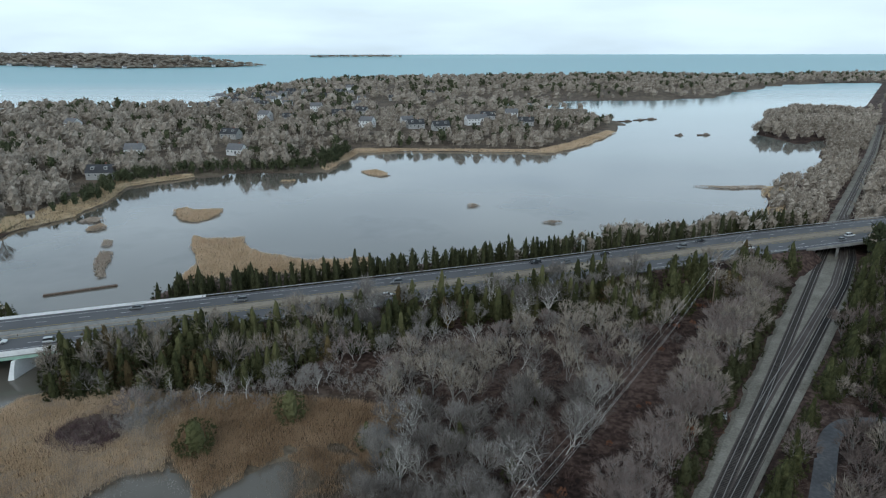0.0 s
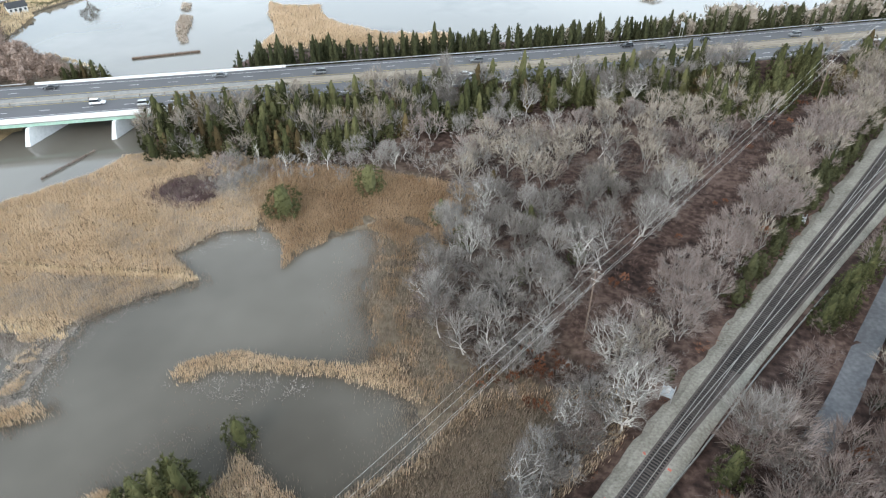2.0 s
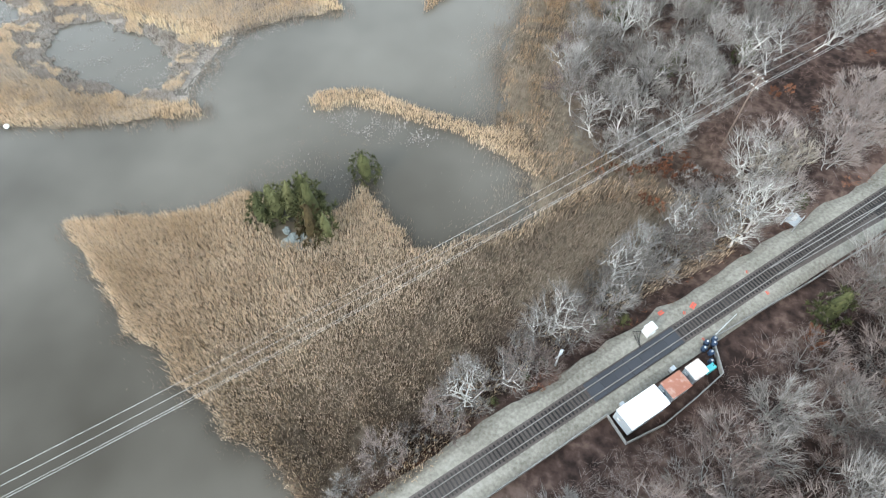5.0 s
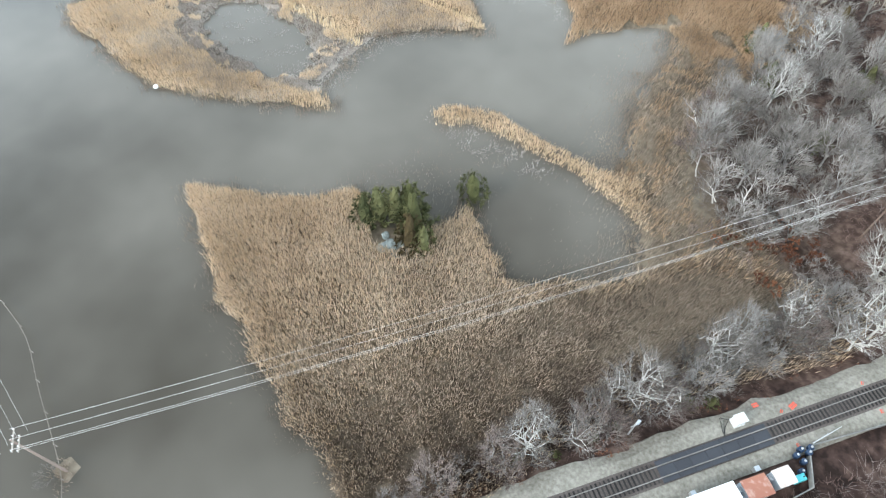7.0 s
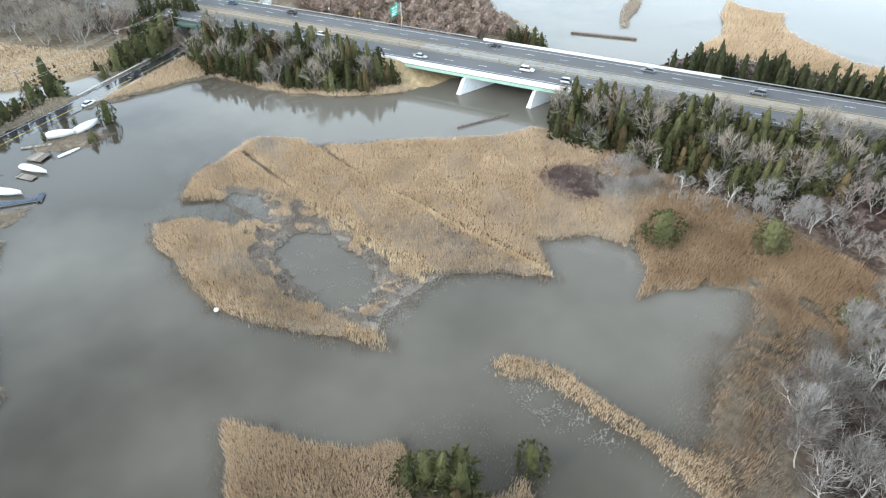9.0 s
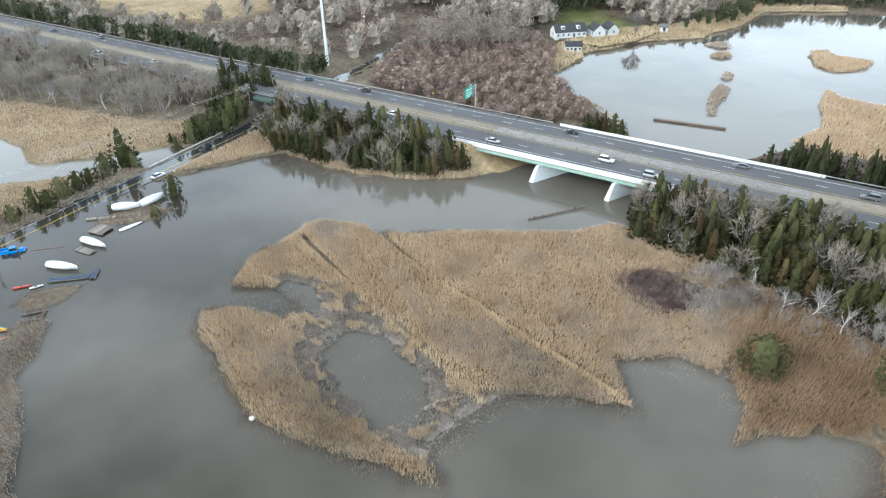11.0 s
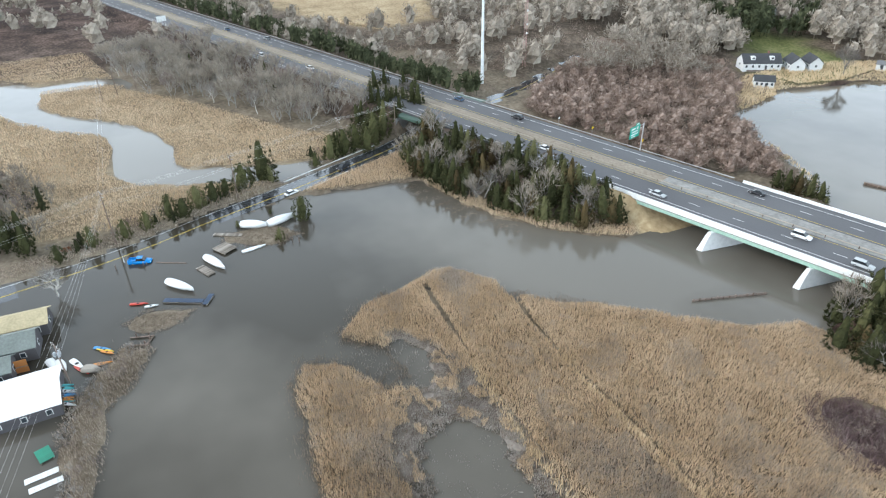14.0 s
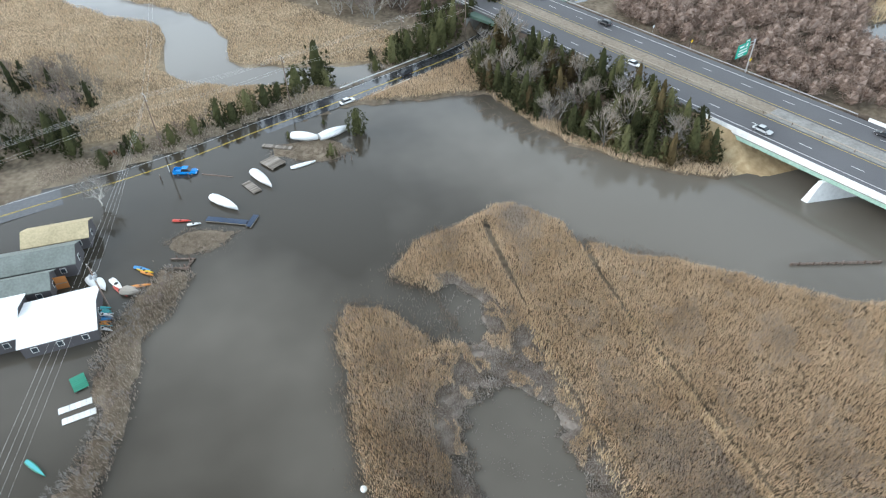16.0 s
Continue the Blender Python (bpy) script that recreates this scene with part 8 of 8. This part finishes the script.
# guard rails of the west road
for a, b, label in (((-214.5, 49), (-231, 88), "white steel guardrail along the flooded road"), ((-207, 57), (-213, 70), "white steel guardrail along the flooded road")):
    gr = thing("guardrail", label, "guardrail")
    g = Geo()
    n = 9
    pts = [(a[0] + (b[0] - a[0]) * k / n, a[1] + (b[1] - a[1]) * k / n) for k in range(n + 1)]
    g.loft([[Vector((x + o, y, z + .3)) for o, z in ((0, .4), (.08, .45), (.03, .58), (.08, .7), (0, .76), (-.04, .58))] for x, y in pts])
    part("beam", g, M_TRIM, gr)
    for x, y in pts:
        part("post", Geo().box((x, y, .5), (.14, .14, 1.0), bevel=.01), M_POLE, gr)

# ---- the pond and channel: jetty, fender fence, blinds ----
jt = thing("jetty", "low rusty timber jetty standing in the pond", "jetty", pose(-120.5, 214.8, 0, 0, 0, 26))
part("walkway", Geo().box((0, 0, .35), (25.5, 1.3, .5), bevel=.04), material("rusty_timber", [(.12, .085, .065), (.19, .14, .11), (.27, .21, .17)], scale=1.5, vary="object"), jt)
for k in range(9):
    part("pile", Geo().tube([(-12 + 3 * k, -.75, -1.4), (-12 + 3 * k, -.75, .8)], .15, 7), M_POLE, jt)
ff = thing("fender_fence", "old timber fender fence in the channel by the bridge", "fence", pose(-109.1, 118.9, 0, 0, 0, math.degrees(math.atan2(141.7 - 118.9, -101.9 + 109.1))))
for k in range(13):
    part("post", Geo().tube([(1.45 * k, 0, -1.4), (1.45 * k, .05, .75 + .15 * math.sin(k * 2.1))], .14, 7), M_POLE, ff)
for z in (.15, .5):
    part("rail", Geo().box((8.8, .1, z), (18.4, .12, .2), bevel=.02), M_POLE, ff)
for x, y, L in ((282, 688, 8), (310, 690, 14), (262, 832, 20), (285, 848, 14), (300, 858, 26)):
    rf = thing("floating_platform", "dark low platform floating on the pond", "platform", pose(x, y, 0, 0, 0, 10))
    part("deck", Geo().box((0, 0, .5), (L, 3.5, 1.0), bevel=.1), M_POLE, rf)
    part("hut", Geo().box((L * .2, 0, 1.6), (L * .3, 2.2, 1.4), bevel=.1), M_TIMBER, rf)
bd = thing("buoy", "small white float against the reed edge", "buoy", pose(-90.3, 27.3, .3))
part("float", Geo().tube([(0, 0, -.1), (0, 0, .15), (0, 0, .5), (0, 0, .7)], [.2, .5, .5, .15], 10), M_SIGNWHITE, bd)
part("eye", Geo().tube([(0, 0, .7), (0, 0, .85)], .05, 6), M_STEELGREY, bd)

# rocks of the cedar islet
M_ROCK = material("blue_grey_granite", [(.13, .15, .15), (.23, .26, .255), (.36, .385, .37)], scale=1.6, rough=.9, bump=.5, big=.4, vary="object")


def rock(x, y, z, s, seed):
    bm = bmesh.new()
    bmesh.ops.create_icosphere(bm, subdivisions=3, radius=1)
    r = random.Random(seed)
    off = Vector((r.uniform(0, 90), r.uniform(0, 90), r.uniform(0, 90)))
    for v in bm.verts:
        v.co *= 1 + .35 * noise.noise(v.co * 1.1 + off) + .12 * noise.noise(v.co * 3.1 + off)
        v.co.z *= .62
    me = bpy.data.meshes.new("boulder")
    bm.to_mesh(me)
    bm.free()
    me.materials.append(M_ROCK)
    ob = tagged(new("boulder", me), "blue-grey granite boulder at the foot of cedars", "rock", "islet boulders")
    ob.matrix_basis = pose(x, y, z, r.uniform(-15, 15), r.uniform(-15, 15), r.uniform(0, 360)) @ Matrix.Diagonal((*s, 1))


for k, (x, y, sz) in enumerate(((-27.5, 26.0, 1.5), (-26.0, 25.2, 1.2), (-28.6, 24.8, 1.1), (-26.8, 27.2, .9), (-29.8, 27.0, .8), (-24.8, 26.4, .7))):
    rock(x, y, .35, (sz, sz * .8, sz * .8), k)

# ---- railway yard ----
YAW = math.degrees(math.atan2(RL_U[1], RL_U[0]))


def rail_pose(s, n, z=2.95, turn=0.0):
    p = rail(s, n, z)
    return pose(p.x, p.y, z, 0, 0, YAW + turn)


M_RUST = material("rust_streaked_metal", [(0.3, 0.13, 0.09), (0.5, 0.36, 0.31), (0.66, 0.62, 0.6)], scale=1.4, rough=.8, big=.5, bump=.1, vary="object")


def hut(name, label, m, L, W, H, roof, pitch=.12, walls=None):
    t = thing(name, label, "equipment hut", m)
    part("body", Geo().box((0, 0, H / 2), (L, W, H), bevel=.03), walls or M_STEELGREY, t)
    part("roof", Geo().add([(-L / 2 - .1, -W / 2 - .1, H), (L / 2 + .1, -W / 2 - .1, H), (L / 2 + .1, W / 2 + .1, H), (-L / 2 - .1, W / 2 + .1, H), (-L / 2 - .1, 0, H + pitch), (L / 2 + .1, 0, H + pitch)],
                           [(0, 1, 5, 4), (2, 3, 4, 5), (1, 2, 5), (3, 0, 4), (3, 2, 1, 0)]), roof, t)
    part("door", Geo().box((L * .1, W / 2 + .02, H * .45), (.9, .06, H * .8), bevel=.02), M_GALV, t)
    part("vent", Geo().box((-L / 2 - .2, W * .2, H * .6), (.4, .6, .6), bevel=.04), M_GALV, t)
    return t


hut("equipment_hut", "long equipment hut with a flat white roof", rail_pose(-11.2, 5.3), 6.6, 3.1, 2.8, M_WHITEROOF)
hut("equipment_hut", "equipment hut with a rust-streaked roof", rail_pose(-5.1, 5.3), 3.4, 2.5, 2.5, M_RUST)
hut("equipment_hut", "small hut with a rusted grey roof", rail_pose(-1.0, 5.2), 2.4, 2.1, 2.3, M_RUST, .18)
for s, n, sz in ((-7.5, 4.0, .7), (-7.0, 6.0, .9), (-8.0, 5.8, .6), (-3.0, 3.1, .7), (-12.5, 3.2, .6)):
    cb = thing("control_cabinet", "grey steel cabinet beside the huts", "cabinet", rail_pose(s, n), "trackside cabinets")
    part("box", Geo().box((0, 0, sz * .7), (sz, sz * .8, sz * 1.4), bevel=.04), M_GALV, cb)
    part("lid", Geo().box((0, 0, sz * 1.43), (sz + .08, sz * .8 + .08, .06)), M_STEELGREY, cb)
gen = thing("generator", "teal generator box beside the huts", "generator", rail_pose(1.6, 5.9))
part("case", Geo().box((0, 0, .6), (1.5, .9, 1.1), bevel=.06), KAY["teal"], gen)
part("exhaust", Geo().tube([(.4, 0, 1.1), (.4, 0, 1.5)], .06, 6), M_TYRE, gen)
for k, (s, n) in enumerate(((3.2, 3.2), (4.2, 2.7), (5.0, 3.4), (3.6, 4.2), (5.6, 2.9), (2.6, 5.2))):
    jn = thing("cable_drum", "dark blue trackside junction drum", "drum", rail_pose(s, n), "junction drums")
    part("drum", Geo().tube([(0, 0, 0), (0, 0, .15), (0, 0, .75), (0, 0, .9)], [.4, .42, .42, .3], 10), M_BLUEDOCK, jn)
    part("cap", Geo().tube([(0, 0, .9), (0, 0, 1.05)], .16, 8), M_GALV, jn)
sgm = thing("crossing_gate", "grey trackside signal arm with a counterweight", "signal", rail_pose(8.2, 2.2))
part("mast", Geo().tube([(0, 0, 0), (0, 0, 1.6)], .1, 8), M_GALV, sgm)
part("arm", Geo().tube([(-2.5, -.4, 1.4), (2.4, .3, 1.7)], [.09, .05], 6), M_GALV, sgm)
wb = thing("relay_box", "white relay box on the ballast shoulder", "box", rail_pose(-1.6, -3.3))
part("case", Geo().box((0, 0, .75), (1.5, 1.2, 1.5), bevel=.05), M_SIGNWHITE, wb)
part("lid", Geo().box((0, 0, 1.55), (1.65, 1.35, .12), bevel=.03), M_SIGNWHITE, wb)
part("plinth", Geo().box((0, 0, .05), (1.7, 1.4, .2)), M_CONCRETE, wb)
cbl = Geo()
for k in range(3):
    cbl.tube([rail(-1.6, -3.4, 3.0), rail(-2.6 - k * .5, -3.9 - k * .3, 3.02), rail(-3.6 - k * .3, -3.1 + k * .2, 3.0), rail(-4.4, -1.9 + .2 * k, 3.0)], .05, 5)
tagged(part("cable", cbl, M_TYRE), "black cables looping over the ballast", "cable")
M_REDTARP = plain("faded_red_plastic", (.62, .11, .07), rough=.7)
for k, (s, n, sz) in enumerate(((2.1, -4.6, .9), (7.1, -2.9, 1.1), (5.1, -2.7, .5), (18.5, -2.7, .5), (18.4, 1.6, .6), (4.5, 2.0, .5))):
    fl = thing("marker_board", "faded red marker board lying on ballast", "marker", rail_pose(s, n, 2.97, 20 * k), "red markers")
    part("board", Geo().box((0, 0, .06), (sz, sz * .65, .08), bevel=.02), M_REDTARP, fl)
    part("batten", Geo().box((0, 0, .13), (sz * .9, .08, .06)), M_TIMBER, fl)
for s, n, h in ((-16.8, -6.3, 6.5),):
    st = thing("signal_mast", "grey steel signal mast on a dark timber base", "signal", rail_pose(s, n, 2.6))
    part("base", Geo().box((0, 0, .4), (.6, 2.2, 1.0), bevel=.05), M_POLE, st)
    part("mast", Geo().tube([(0, 0, .6), (0, 0, h)], [.14, .1], 8), M_GALV, st)
    part("head", Geo().box((0, -.15, h - .6), (.5, .25, 1.2), bevel=.06), M_STEELGREY, st)
    part("crossbar", Geo().box((0, 0, h - 2.2), (1.2, .1, .1)), M_GALV, st)
for s, n in ((32, -5.6), (103.3, -6.6)):
    gt = thing("signal_cage", "galvanised steel signal stand with ladder rails", "signal", rail_pose(s, n, 2.6, 12))
    for x in (-1.5, 1.5):
        for y in (-1.0, 1.0):
            part("leg", Geo().tube([(x, y, 0), (x * .7, y, 2.0)], .07, 6), M_GALV, gt)
    for z in (.7, 1.3, 2.0):
        part("rail", Geo().box((0, 1.0, z), (2.9 - .35 * z, .08, .08)), M_GALV, gt)
        part("rail", Geo().box((0, -1.0, z), (2.9 - .35 * z, .08, .08)), M_GALV, gt)
    part("platform", Geo().box((0, 0, 1.0), (2.4, 1.8, .08), bevel=.01), M_STEELGREY, gt)
    part("case", Geo().box((.2, 0, 1.5), (.9, .7, .9), bevel=.04), M_GALV, gt)
# retaining wall round the huts and the cable trough along the rails
wall_pts = [(-60, 3.4), (-22.7, 3.2), (-14.9, 3.1), (-15.3, 7.6), (-9.3, 8.4), (-3, 8.0), (2.8, 7.4), (5.6, 2.6), (24, 3.7), (49, 4.4), (80, 6.4)]
rw = thing("retaining_wall", "thin pale concrete retaining wall beside the track", "wall", kind="structure")
for (s0, n0), (s1, n1) in zip(wall_pts, wall_pts[1:]):
    a, b = rail(s0, n0, 0), rail(s1, n1, 0)
    c, d = (a + b) / 2, b - a
    tall = abs(n0 - 5) > 1.9 and (7 < n0 < 9 or 7 < n1 < 9)
    part("panel", Geo().box((c.x, c.y, 2.3), (d.length + .12, .16, 1.75 if not tall else 2.6), math.atan2(d.y, d.x), bevel=.03), M_GREYCON, rw)
# fence and track bed details
drive = DRIVE
dr = resample(drive, 3)
dw = thing("driveway", "curving worn grey asphalt driveway", "road", kind="structure")
part("surface", strip(Geo(), [(x, y, floor_at(x, y) + .12) for x, y in dr], -2.2, 2.2), M_PATH, dw)
boom = [(-70, -19.5), (-61, -20.4), (-54, -24), (-46, -27), (-36, -31), (-31, -40)]
bo = thing("fence", "thin weathered timber fence along the bank", "fence")
bpts = resample(boom, 2.4)
part("rail", Geo().tube([(x, y, .9) for x, y in bpts], .07, 5), M_TIMBER, bo)
for k, (x, y) in enumerate(bpts):
    if k % 2 == 0:
        part("post", Geo().tube([(x, y, -.6), (x, y, 1.1)], .07, 6), M_TIMBER, bo)
